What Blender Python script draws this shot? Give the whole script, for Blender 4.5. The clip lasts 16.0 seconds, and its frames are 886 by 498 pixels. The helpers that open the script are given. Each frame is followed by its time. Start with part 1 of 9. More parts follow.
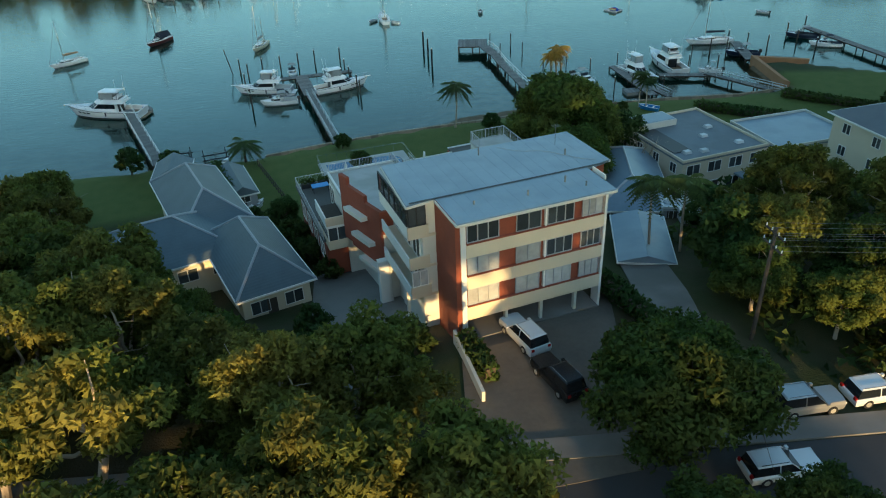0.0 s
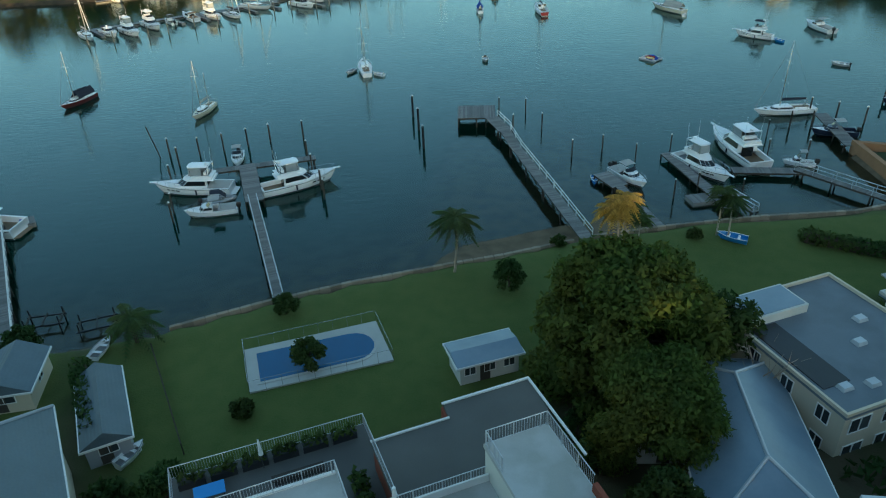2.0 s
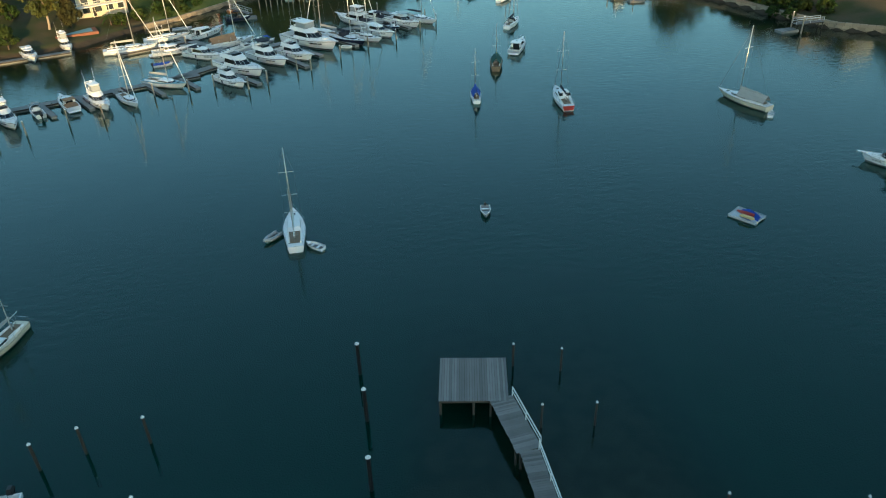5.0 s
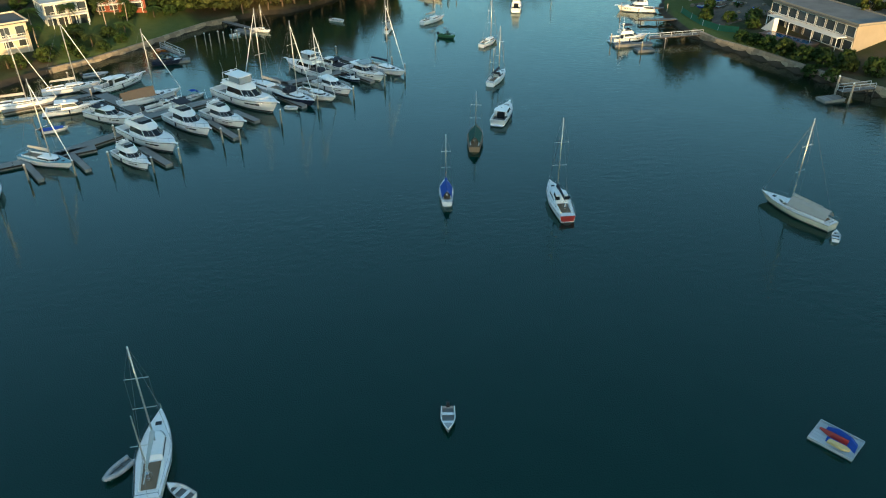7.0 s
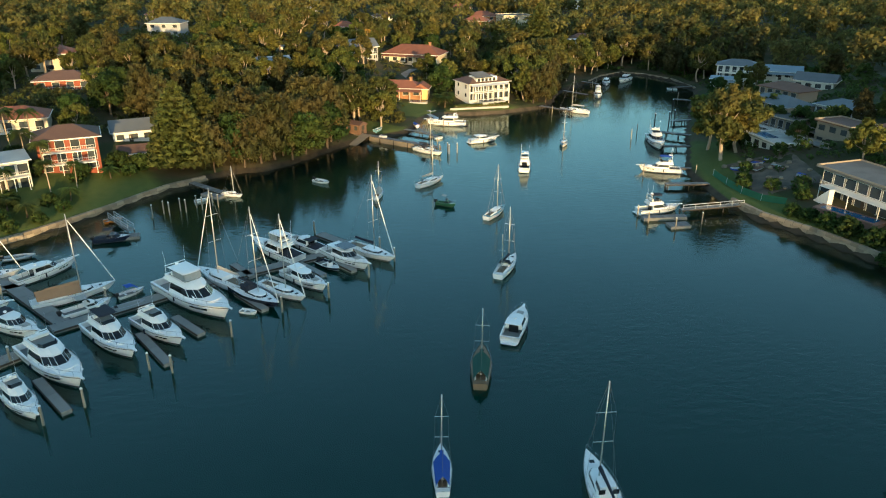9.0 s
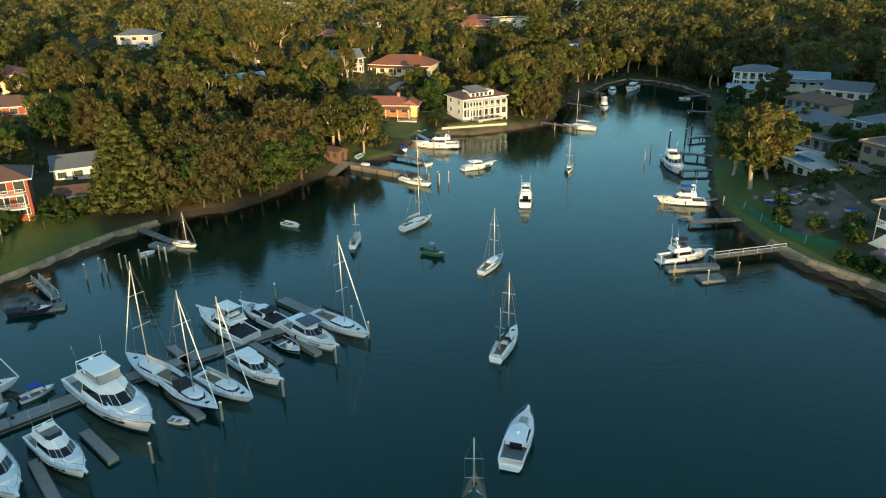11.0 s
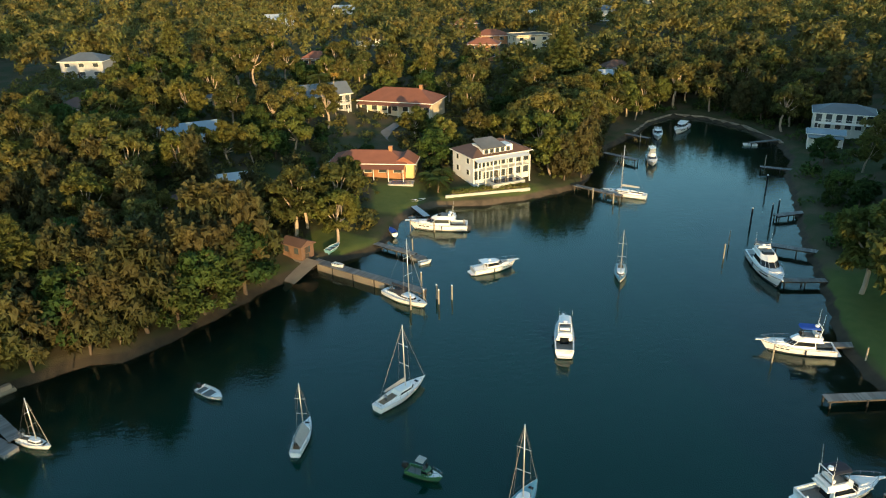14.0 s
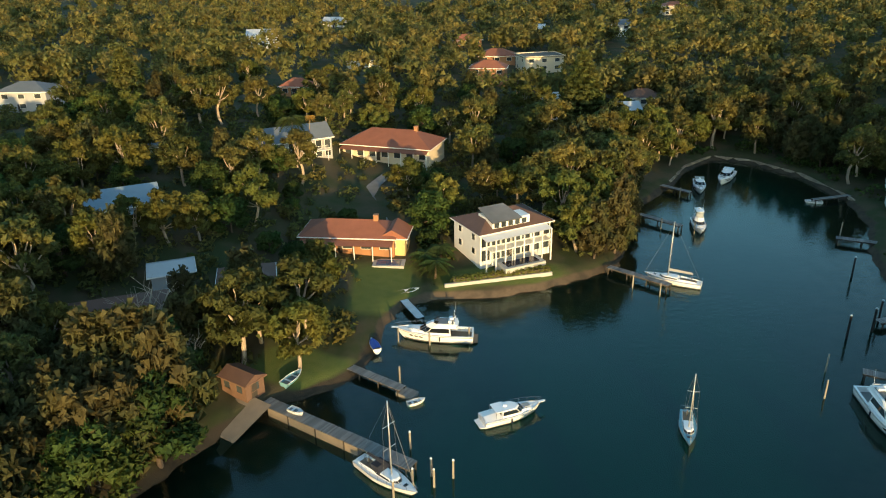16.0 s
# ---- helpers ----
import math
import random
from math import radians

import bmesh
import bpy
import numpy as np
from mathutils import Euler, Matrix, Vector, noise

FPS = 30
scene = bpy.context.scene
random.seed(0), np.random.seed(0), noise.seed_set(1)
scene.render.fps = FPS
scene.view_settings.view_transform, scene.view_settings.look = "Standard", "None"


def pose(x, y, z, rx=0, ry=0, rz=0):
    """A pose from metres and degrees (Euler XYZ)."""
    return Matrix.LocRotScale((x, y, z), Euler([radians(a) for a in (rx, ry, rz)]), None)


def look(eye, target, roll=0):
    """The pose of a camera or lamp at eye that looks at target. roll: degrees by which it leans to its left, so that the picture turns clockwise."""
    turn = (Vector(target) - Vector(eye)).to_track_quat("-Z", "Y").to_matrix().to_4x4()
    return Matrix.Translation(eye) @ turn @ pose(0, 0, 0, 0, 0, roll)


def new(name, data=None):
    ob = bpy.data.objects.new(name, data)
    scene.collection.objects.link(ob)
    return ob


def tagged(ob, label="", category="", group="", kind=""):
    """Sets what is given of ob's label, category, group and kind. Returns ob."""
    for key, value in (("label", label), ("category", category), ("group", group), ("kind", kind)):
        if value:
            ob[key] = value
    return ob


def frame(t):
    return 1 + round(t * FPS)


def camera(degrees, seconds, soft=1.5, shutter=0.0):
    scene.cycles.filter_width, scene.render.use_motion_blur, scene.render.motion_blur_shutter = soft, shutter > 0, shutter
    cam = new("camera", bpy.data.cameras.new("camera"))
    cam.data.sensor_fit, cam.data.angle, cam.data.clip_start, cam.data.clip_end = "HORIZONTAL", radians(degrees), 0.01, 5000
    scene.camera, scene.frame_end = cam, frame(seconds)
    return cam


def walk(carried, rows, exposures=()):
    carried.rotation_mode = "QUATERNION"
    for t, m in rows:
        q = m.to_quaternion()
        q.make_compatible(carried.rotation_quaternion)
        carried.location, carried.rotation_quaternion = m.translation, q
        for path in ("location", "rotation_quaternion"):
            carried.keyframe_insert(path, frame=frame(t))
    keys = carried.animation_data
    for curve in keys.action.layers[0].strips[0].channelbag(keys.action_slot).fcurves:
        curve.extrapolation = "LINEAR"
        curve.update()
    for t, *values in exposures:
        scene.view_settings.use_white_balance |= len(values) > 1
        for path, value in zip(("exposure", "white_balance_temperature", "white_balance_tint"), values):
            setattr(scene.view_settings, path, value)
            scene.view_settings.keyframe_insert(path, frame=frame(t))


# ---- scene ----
cam = camera(63.0, 16.0, soft=1.1)
EXPOSURE, KELVIN, TINT = 1.84, 6100, -6
PATH = [
    (0, (0.611, -2.26, 42.333), (0.603, -0.544, 41.307), -2.5),
    (0.5, (1.131, 8.673, 42.133), (1.122, 10.391, 41.109), -2.4),
    (1, (1.506, 18.347, 42.157), (1.497, 20.065, 41.132), -2.5),
    (1.5, (1.787, 28.231, 42.465), (1.781, 29.946, 41.436), -2.4),
    (2, (1.786, 38.493, 42.611), (1.784, 40.207, 41.581), -2.3),
    (2.5, (2.119, 48.288, 43.015), (2.119, 49.999, 41.981), -2.4),
    (3, (1.876, 58.858, 43.697), (1.886, 60.564, 42.653), -2.2),
    (3.5, (2.392, 69.087, 44.635), (2.4, 70.793, 43.59), -2.4),
    (4, (2.842, 80.086, 45.0), (2.847, 81.79, 43.952), -2.5),
    (4.2, (3.087, 84.487, 44.971), (3.092, 86.19, 43.923), -2.6),
    (6.3, (8.721, 124.552, 44.637), (8.775, 126.257, 43.594), -0.3),
    (6.5, (9.022, 128.005, 44.711), (9.077, 129.711, 43.669), -0.3),
    (7, (9.589, 136.519, 45.271), (9.65, 138.225, 44.229), -0.2),
    (7.5, (10.116, 145.91, 45.54), (10.18, 147.615, 44.498), -0.1),
    (8, (10.716, 155.079, 46.096), (10.778, 156.784, 45.053), -0.1),
    (8.5, (10.992, 163.372, 47.029), (11.055, 165.079, 45.989), 0.0),
    (8.6, (11.07, 164.744, 47.075), (11.133, 166.481, 46.086), -0.2),
    (8.7, (11.15, 165.761, 47.075), (11.214, 167.552, 46.187), -0.2),
    (8.8, (11.162, 166.505, 47.021), (11.226, 168.324, 46.191), -0.1),
    (8.9, (11.198, 167.333, 47.015), (11.263, 169.155, 46.192), 0.1),
    (9, (11.231, 168.278, 47.033), (11.297, 170.124, 46.268), 0.2),
    (9.2, (11.355, 169.999, 46.955), (11.421, 171.85, 46.201), 0.3),
    (11.3, (15.139, 196.133, 48.071), (15.195, 197.978, 47.301), -1.1),
    (11.5, (15.594, 199.183, 48.1), (15.645, 201.03, 47.335), -1.2),
    (12, (16.388, 207.643, 48.434), (16.431, 209.49, 47.668), -1.4),
    (12.5, (16.805, 216.506, 48.91), (16.845, 218.352, 48.142), -1.2),
    (13, (17.223, 225.835, 49.618), (17.26, 227.679, 48.847), -1.2),
    (13.5, (17.523, 234.922, 50.33), (17.557, 236.766, 49.556), -1.1),
    (14, (18.03, 243.807, 51.058), (18.061, 245.651, 50.283), -1.1),
    (14.5, (18.334, 252.877, 51.685), (18.362, 254.72, 50.909), -1.1),
    (15, (18.548, 262.458, 52.258), (18.577, 264.301, 51.483), -1.1),
    (15.5, (18.874, 272.032, 53.047), (18.904, 273.876, 52.273), -1.1),
    (16, (19.28, 281.428, 53.687), (19.31, 283.274, 52.916), -1.0),
]
walk(cam, [(t, look(eye, target, roll)) for t, eye, target, roll in PATH], exposures=[(0.0, EXPOSURE, KELVIN, TINT), (16.0, EXPOSURE, KELVIN, TINT)])

# ---- light ----
SUN_AZ = Vector((0.2, -0.98, 0.0)).normalized()
SUN_EL = radians(4.6)
to_sun = Vector((SUN_AZ.x * math.cos(SUN_EL), SUN_AZ.y * math.cos(SUN_EL), math.sin(SUN_EL)))
world = bpy.data.worlds.new("world")
scene.world = world
world.use_nodes = True
wn = world.node_tree
sky = wn.nodes.new("ShaderNodeTexSky")
sky.sky_type = "NISHITA"
sky.sun_disc = False
sky.sun_elevation = SUN_EL
sky.ozone_density = 1.8
sky.sun_rotation = math.atan2(SUN_AZ.x, SUN_AZ.y)
wn.nodes["Background"].inputs["Strength"].default_value = 0.15
wn.links.new(sky.outputs[0], wn.nodes["Background"].inputs[0])
sun = new("sun", bpy.data.lights.new("sun", "SUN"))
sun.data.energy = 2.3
sun.data.angle = radians(0.6)
sun.data.color = (1.0, 0.60, 0.27)
sun.matrix_world = look(to_sun * 900, (0, 0, 0))


# ---- materials ----
def mat(name, color, rough=0.6, metal=0.0, vary=0.12, scale=2.0, fine=30.0, bump=0.1, spread=0.0, island=0.0, second=None, second_scale=0.4, spec=0.5, alpha=1.0):
    """A surface with coarse and fine variation; spread varies it from object to object, island from piece to piece."""
    m = bpy.data.materials.new(name)
    m.use_nodes = True
    nt = m.node_tree
    b = nt.nodes["Principled BSDF"]
    b.inputs["Roughness"].default_value = rough
    b.inputs["Metallic"].default_value = metal
    b.inputs["Specular IOR Level"].default_value = spec
    co = nt.nodes.new("ShaderNodeTexCoord")
    n1 = nt.nodes.new("ShaderNodeTexNoise")
    n1.inputs["Scale"].default_value = scale
    n1.inputs["Detail"].default_value = 4
    n2 = nt.nodes.new("ShaderNodeTexNoise")
    n2.inputs["Scale"].default_value = fine
    geo = nt.nodes.new("ShaderNodeNewGeometry")
    for n in (n1, n2):
        nt.links.new(geo.outputs["Position"], n.inputs["Vector"])
    base = nt.nodes.new("ShaderNodeRGB")
    base.outputs[0].default_value = (*color, 1)
    col = base.outputs[0]
    if second:
        n3 = nt.nodes.new("ShaderNodeTexNoise")
        n3.inputs["Scale"].default_value = second_scale
        n3.inputs["Detail"].default_value = 5
        nt.links.new(geo.outputs["Position"], n3.inputs["Vector"])
        ramp = nt.nodes.new("ShaderNodeMapRange")
        ramp.inputs["From Min"].default_value = 0.42
        ramp.inputs["From Max"].default_value = 0.6
        nt.links.new(n3.outputs["Fac"], ramp.inputs["Value"])
        mx = nt.nodes.new("ShaderNodeMix")
        mx.data_type = "RGBA"
        nt.links.new(ramp.outputs[0], mx.inputs["Factor"])
        nt.links.new(col, mx.inputs["A"])
        mx.inputs["B"].default_value = (*second, 1)
        col = mx.outputs["Result"]
    total = nt.nodes.new("ShaderNodeMath")
    total.operation = "MULTIPLY_ADD"
    nt.links.new(n1.outputs["Fac"], total.inputs[0])
    total.inputs[1].default_value = 2 * vary
    total.inputs[2].default_value = 1 - vary
    val = total.outputs[0]
    add = nt.nodes.new("ShaderNodeMath")
    add.operation = "MULTIPLY_ADD"
    nt.links.new(n2.outputs["Fac"], add.inputs[0])
    add.inputs[1].default_value = vary
    nt.links.new(val, add.inputs[2])
    sub = nt.nodes.new("ShaderNodeMath")
    sub.operation = "SUBTRACT"
    nt.links.new(add.outputs[0], sub.inputs[0])
    sub.inputs[1].default_value = vary / 2
    val = sub.outputs[0]
    for amount, sock in ((spread, "object"), (island, "island")):
        if amount:
            if sock == "object":
                src = nt.nodes.new("ShaderNodeObjectInfo").outputs["Random"]
            else:
                src = geo.outputs["Random Per Island"]
            a = nt.nodes.new("ShaderNodeMath")
            a.operation = "MULTIPLY_ADD"
            nt.links.new(src, a.inputs[0])
            a.inputs[1].default_value = 2 * amount
            a.inputs[2].default_value = 1 - amount
            c = nt.nodes.new("ShaderNodeMath")
            c.operation = "MULTIPLY"
            nt.links.new(a.outputs[0], c.inputs[0])
            nt.links.new(val, c.inputs[1])
            val = c.outputs[0]
    sc = nt.nodes.new("ShaderNodeVectorMath")
    sc.operation = "SCALE"
    nt.links.new(col, sc.inputs[0])
    nt.links.new(val, sc.inputs["Scale"])
    nt.links.new(sc.outputs[0], b.inputs["Base Color"])
    if bump:
        bp = nt.nodes.new("ShaderNodeBump")
        bp.inputs["Strength"].default_value = bump
        bp.inputs["Distance"].default_value = 0.05
        nt.links.new(n2.outputs["Fac"], bp.inputs["Height"])
        nt.links.new(bp.outputs[0], b.inputs["Normal"])
    return m


def striped(m, pitch, depth=0.6, axis="X", dark=0.75, coord="Object"):
    """Adds ribs (metal sheet, tile courses, boards) to a material made by mat()."""
    nt = m.node_tree
    b = nt.nodes["Principled BSDF"]
    co = nt.nodes.new("ShaderNodeTexCoord")
    w = nt.nodes.new("ShaderNodeTexWave")
    w.wave_type, w.bands_direction, w.wave_profile = "BANDS", axis, "SIN"
    w.inputs["Scale"].default_value = 0.31416 / pitch
    nt.links.new(co.outputs[coord], w.inputs["Vector"])
    bp = nt.nodes.new("ShaderNodeBump")
    bp.inputs["Strength"].default_value = depth
    bp.inputs["Distance"].default_value = 0.04
    nt.links.new(w.outputs["Fac"], bp.inputs["Height"])
    nt.links.new(bp.outputs[0], b.inputs["Normal"])
    return m


def leafy(name, color, hue2, rough=0.75, sheen=0.48):
    """Foliage: leaf-to-leaf and tree-to-tree variation, some light passing through the leaves."""
    m = mat(name, color, rough, 0, 0.25, 0.25, 2.0, 0, 0.25, 0.26, hue2, 0.12, 0.25)
    nt = m.node_tree
    b = nt.nodes["Principled BSDF"]
    out = nt.nodes["Material Output"]
    tr = nt.nodes.new("ShaderNodeBsdfTranslucent")
    src = b.inputs["Base Color"].links[0].from_socket
    nt.links.new(src, tr.inputs["Color"])
    mx = nt.nodes.new("ShaderNodeMixShader")
    mx.inputs[0].default_value = sheen
    nt.links.new(b.outputs[0], mx.inputs[1])
    nt.links.new(tr.outputs[0], mx.inputs[2])
    nt.links.new(mx.outputs[0], out.inputs[0])
    return m


def water_material():
    m = bpy.data.materials.new("water")
    m.use_nodes = True
    nt = m.node_tree
    nt.nodes.remove(nt.nodes["Principled BSDF"])
    out = nt.nodes["Material Output"]
    geo = nt.nodes.new("ShaderNodeNewGeometry")
    mp = nt.nodes.new("ShaderNodeMapping")
    mp.inputs["Scale"].default_value = (0.55, 1.0, 1.0)
    mp.inputs["Rotation"].default_value = (0, 0, radians(-18))
    nt.links.new(geo.outputs["Position"], mp.inputs["Vector"])
    n1 = nt.nodes.new("ShaderNodeTexNoise")
    n1.inputs["Scale"].default_value = 1.1
    n1.inputs["Detail"].default_value = 4
    n2 = nt.nodes.new("ShaderNodeTexNoise")
    n2.inputs["Scale"].default_value = 0.035
    n2.inputs["Detail"].default_value = 3
    nt.links.new(mp.outputs[0], n1.inputs["Vector"])
    nt.links.new(mp.outputs[0], n2.inputs["Vector"])
    mul = nt.nodes.new("ShaderNodeMath")
    mul.operation = "MULTIPLY"
    nt.links.new(n1.outputs["Fac"], mul.inputs[0])
    nt.links.new(n2.outputs["Fac"], mul.inputs[1])
    bp = nt.nodes.new("ShaderNodeBump")
    bp.inputs["Strength"].default_value = 0.6
    bp.inputs["Distance"].default_value = 0.14
    nt.links.new(mul.outputs[0], bp.inputs["Height"])
    gl = nt.nodes.new("ShaderNodeBsdfGlossy")
    gl.inputs["Roughness"].default_value = 0.06
    gl.inputs["Color"].default_value = (0.83, 0.98, 1.0, 1)
    nt.links.new(bp.outputs[0], gl.inputs["Normal"])
    tr = nt.nodes.new("ShaderNodeBsdfTransparent")
    depth = nt.nodes.new("ShaderNodeAttribute")
    depth.attribute_name = "shoal"
    tint = nt.nodes.new("ShaderNodeMix")
    tint.data_type = "RGBA"
    tint.inputs["A"].default_value = (0.34, 0.56, 0.48, 1)
    tint.inputs["B"].default_value = (0.72, 0.70, 0.56, 1)
    nt.links.new(depth.outputs["Fac"], tint.inputs["Factor"])
    nt.links.new(tint.outputs["Result"], tr.inputs["Color"])
    df = nt.nodes.new("ShaderNodeBsdfDiffuse")
    df.inputs["Color"].default_value = (0.0008, 0.036, 0.0245, 1)
    body = nt.nodes.new("ShaderNodeMixShader")
    murk = nt.nodes.new("ShaderNodeMapRange")
    murk.inputs["To Min"].default_value = 0.58
    murk.inputs["To Max"].default_value = 0.12
    nt.links.new(depth.outputs["Fac"], murk.inputs["Value"])
    nt.links.new(murk.outputs[0], body.inputs[0])
    nt.links.new(tr.outputs[0], body.inputs[1])
    nt.links.new(df.outputs[0], body.inputs[2])
    fr = nt.nodes.new("ShaderNodeFresnel")
    fr.inputs["IOR"].default_value = 1.37
    nt.links.new(bp.outputs[0], fr.inputs["Normal"])
    mx = nt.nodes.new("ShaderNodeMixShader")
    nt.links.new(fr.outputs[0], mx.inputs[0])
    nt.links.new(body.outputs[0], mx.inputs[1])
    nt.links.new(gl.outputs[0], mx.inputs[2])
    nt.links.new(mx.outputs[0], out.inputs[0])
    return m


WATER = water_material()
GEL_WHITE = mat("white_gelcoat", (0.86, 0.86, 0.85), 0.28, 0, 0.05, 0.8, 12, 0.02, 0.05)
DECK_WHITE = mat("nonskid_deck", (0.80, 0.80, 0.79), 0.6, 0, 0.07, 1.5, 40, 0.08, 0.05)
CREAM_GEL = mat("cream_gelcoat", (0.66, 0.60, 0.46), 0.35, 0, 0.06, 0.8, 12, 0.02, 0.08)
NAVY_GEL = mat("navy_gelcoat", (0.018, 0.025, 0.05), 0.25, 0, 0.1, 0.8, 12, 0.02)
MAROON = mat("maroon_topside", (0.12, 0.02, 0.02), 0.35, 0, 0.1, 1, 12, 0.02)
ANTIFOUL = mat("antifoul", (0.04, 0.045, 0.06), 0.7, 0, 0.2, 1, 20, 0.1, 0.3)
RED_PAINT = mat("red_paint", (0.35, 0.03, 0.025), 0.4, 0, 0.12, 1, 20, 0.03)
GREEN_PAINT = mat("green_paint", (0.055, 0.15, 0.07), 0.4, 0, 0.1, 1, 20, 0.03)
GLASS_DARK = mat("tinted_window", (0.012, 0.015, 0.018), 0.06, 0, 0.1, 1, 12, 0.0)
TEAK = mat("teak_sole", (0.20, 0.14, 0.085), 0.7, 0, 0.15, 1.5, 40, 0.15, 0.1)
GREY_SOLE = mat("cockpit_sole", (0.20, 0.20, 0.19), 0.75, 0, 0.15, 1.5, 40, 0.1, 0.15)
ALU = mat("anodised_spar", (0.62, 0.60, 0.55), 0.35, 0.6, 0.06, 1, 20, 0.02)
STEEL = mat("stainless_rail", (0.55, 0.55, 0.55), 0.25, 0.9, 0.05, 1, 20, 0.0)
WIRE = mat("rigging_wire", (0.20, 0.20, 0.20), 0.5, 0.5, 0.05, 1, 20, 0.0)
BLUE_CANVAS = mat("blue_canvas", (0.018, 0.07, 0.36), 0.9, 0, 0.15, 1.5, 40, 0.2)
DARK_CANVAS = mat("dark_canvas", (0.018, 0.022, 0.035), 0.9, 0, 0.15, 1.5, 40, 0.2)
GREEN_CANVAS = mat("green_canvas", (0.012, 0.07, 0.055), 0.9, 0, 0.15, 1.5, 40, 0.2)
TAN_CANVAS = mat("tan_canvas", (0.34, 0.20, 0.11), 0.9, 0, 0.15, 1.5, 40, 0.2)
GREY_CANVAS = mat("grey_canvas", (0.38, 0.37, 0.34), 0.9, 0, 0.12, 1.5, 40, 0.2)
TEAL_PAINT = mat("teal_deck", (0.18, 0.36, 0.42), 0.6, 0, 0.1, 1, 20, 0.05)
BLUE_PLASTIC = mat("blue_plastic", (0.03, 0.22, 0.55), 0.45, 0, 0.08, 2, 20, 0.02)
RUBBER = mat("grey_inflatable_tube", (0.35, 0.36, 0.37), 0.6, 0, 0.1, 2, 20, 0.03, 0.2)
BLACK = mat("black_plastic", (0.012, 0.012, 0.013), 0.5, 0, 0.2, 3, 20, 0.05)
ORANGE_HULL = mat("orange_hull", (0.45, 0.16, 0.03), 0.4, 0, 0.1, 2, 20, 0.03)
CLEAR_VINYL = mat("clear_vinyl", (0.30, 0.33, 0.34), 0.2, 0, 0.2, 1.5, 8, 0.0)
SOLAR = mat("solar_panel", (0.010, 0.016, 0.04), 0.12, 0.1, 0.15, 2, 10, 0.0)
TIMBER_DECK = mat("weathered_deck_board", (0.19, 0.185, 0.175), 0.85, 0, 0.2, 0.8, 25, 0.25, 0.1, 0.25)
TIMBER_DARK = mat("dark_pile_timber", (0.055, 0.045, 0.035), 0.9, 0, 0.3, 1.5, 20, 0.4, 0.25)
TIMBER_BROWN = mat("weathered_brown_boards", (0.17, 0.10, 0.065), 0.9, 0, 0.25, 1.2, 20, 0.3, 0.1)
PILE_CAP = mat("white_pile_cap", (0.75, 0.75, 0.73), 0.6, 0, 0.1, 3, 30, 0.05)
PILE_PALE = mat("pale_pile_timber", (0.30, 0.26, 0.20), 0.85, 0, 0.25, 1.5, 20, 0.3, 0.2)
PONTOON = mat("concrete_pontoon", (0.23, 0.225, 0.21), 0.85, 0, 0.15, 0.8, 25, 0.15, 0.08)
GALV = mat("galvanised_rail", (0.55, 0.56, 0.57), 0.45, 0.4, 0.08, 2, 20, 0.02)
WHITE_PAINT = mat("white_paint", (0.78, 0.77, 0.73), 0.55, 0, 0.06, 0.8, 20, 0.04, 0.05)
CREAM_WALL = mat("cream_render", (0.62, 0.54, 0.40), 0.85, 0, 0.10, 0.5, 25, 0.1, 0.06)
PALE_WALL = mat("pale_render", (0.62, 0.61, 0.55), 0.85, 0, 0.10, 0.5, 25, 0.1, 0.06)
GREY_WALL = mat("grey_weatherboard", (0.36, 0.37, 0.38), 0.8, 0, 0.1, 0.6, 25, 0.1, 0.15)
YELLOW_WALL = mat("yellow_render", (0.66, 0.50, 0.22), 0.85, 0, 0.1, 0.5, 25, 0.1, 0.05)
OCHRE_BRICK = mat("ochre_brick", (0.34, 0.175, 0.085), 0.9, 0, 0.22, 0.8, 30, 0.3, 0.1)
RED_BRICK = mat("red_brick", (0.25, 0.066, 0.036), 0.9, 0, 0.22, 0.7, 30, 0.3, 0.05)
GREY_BRICK = mat("mortar", (0.22, 0.13, 0.10), 0.95, 0, 0.15, 1, 30, 0.2)
WORN_PAVING = mat("worn_brown_paving", (0.115, 0.098, 0.08), 0.9, 0, 0.3, 0.5, 3, 0.35, 0.2)
RIDGE_CAP = mat("pale_ridge_capping", (0.34, 0.37, 0.40), 0.7, 0, 0.15, 1, 15, 0.2)
TERRACOTTA = mat("terracotta_tile_roof", (0.23, 0.088, 0.05), 0.8, 0, 0.22, 0.5, 6, 0.4, 0.12, 0.12)
BROWN_TILE = mat("brown_tile_roof", (0.13, 0.075, 0.055), 0.8, 0, 0.22, 0.5, 6, 0.4, 0.15, 0.12)
METAL_ROOF = mat("blue_grey_metal_roof", (0.24, 0.30, 0.35), 0.42, 0.15, 0.10, 0.25, 4, 0.04, 0.05, 0.06, (0.20, 0.26, 0.31), 0.3)
PALE_METAL = mat("pale_metal_roof", (0.50, 0.52, 0.53), 0.45, 0.15, 0.1, 0.3, 6, 0.05, 0.12, 0.06)
WHITE_ROOF = mat("white_roof_membrane", (0.50, 0.49, 0.46), 0.8, 0, 0.12, 0.35, 15, 0.08, 0.04, 0, (0.38, 0.37, 0.33), 0.35)
FLAT_ROOF = mat("blue_grey_flat_roof", (0.155, 0.18, 0.20), 0.7, 0, 0.14, 0.3, 8, 0.1, 0.04, 0, (0.12, 0.14, 0.155), 0.3)
GRAVEL_ROOF = mat("dark_gravel_roof", (0.115, 0.11, 0.10), 0.95, 0, 0.2, 0.4, 40, 0.5)
DARK_STEEL = mat("dark_metal", (0.04, 0.042, 0.045), 0.5, 0.4, 0.1, 2, 20, 0.03)
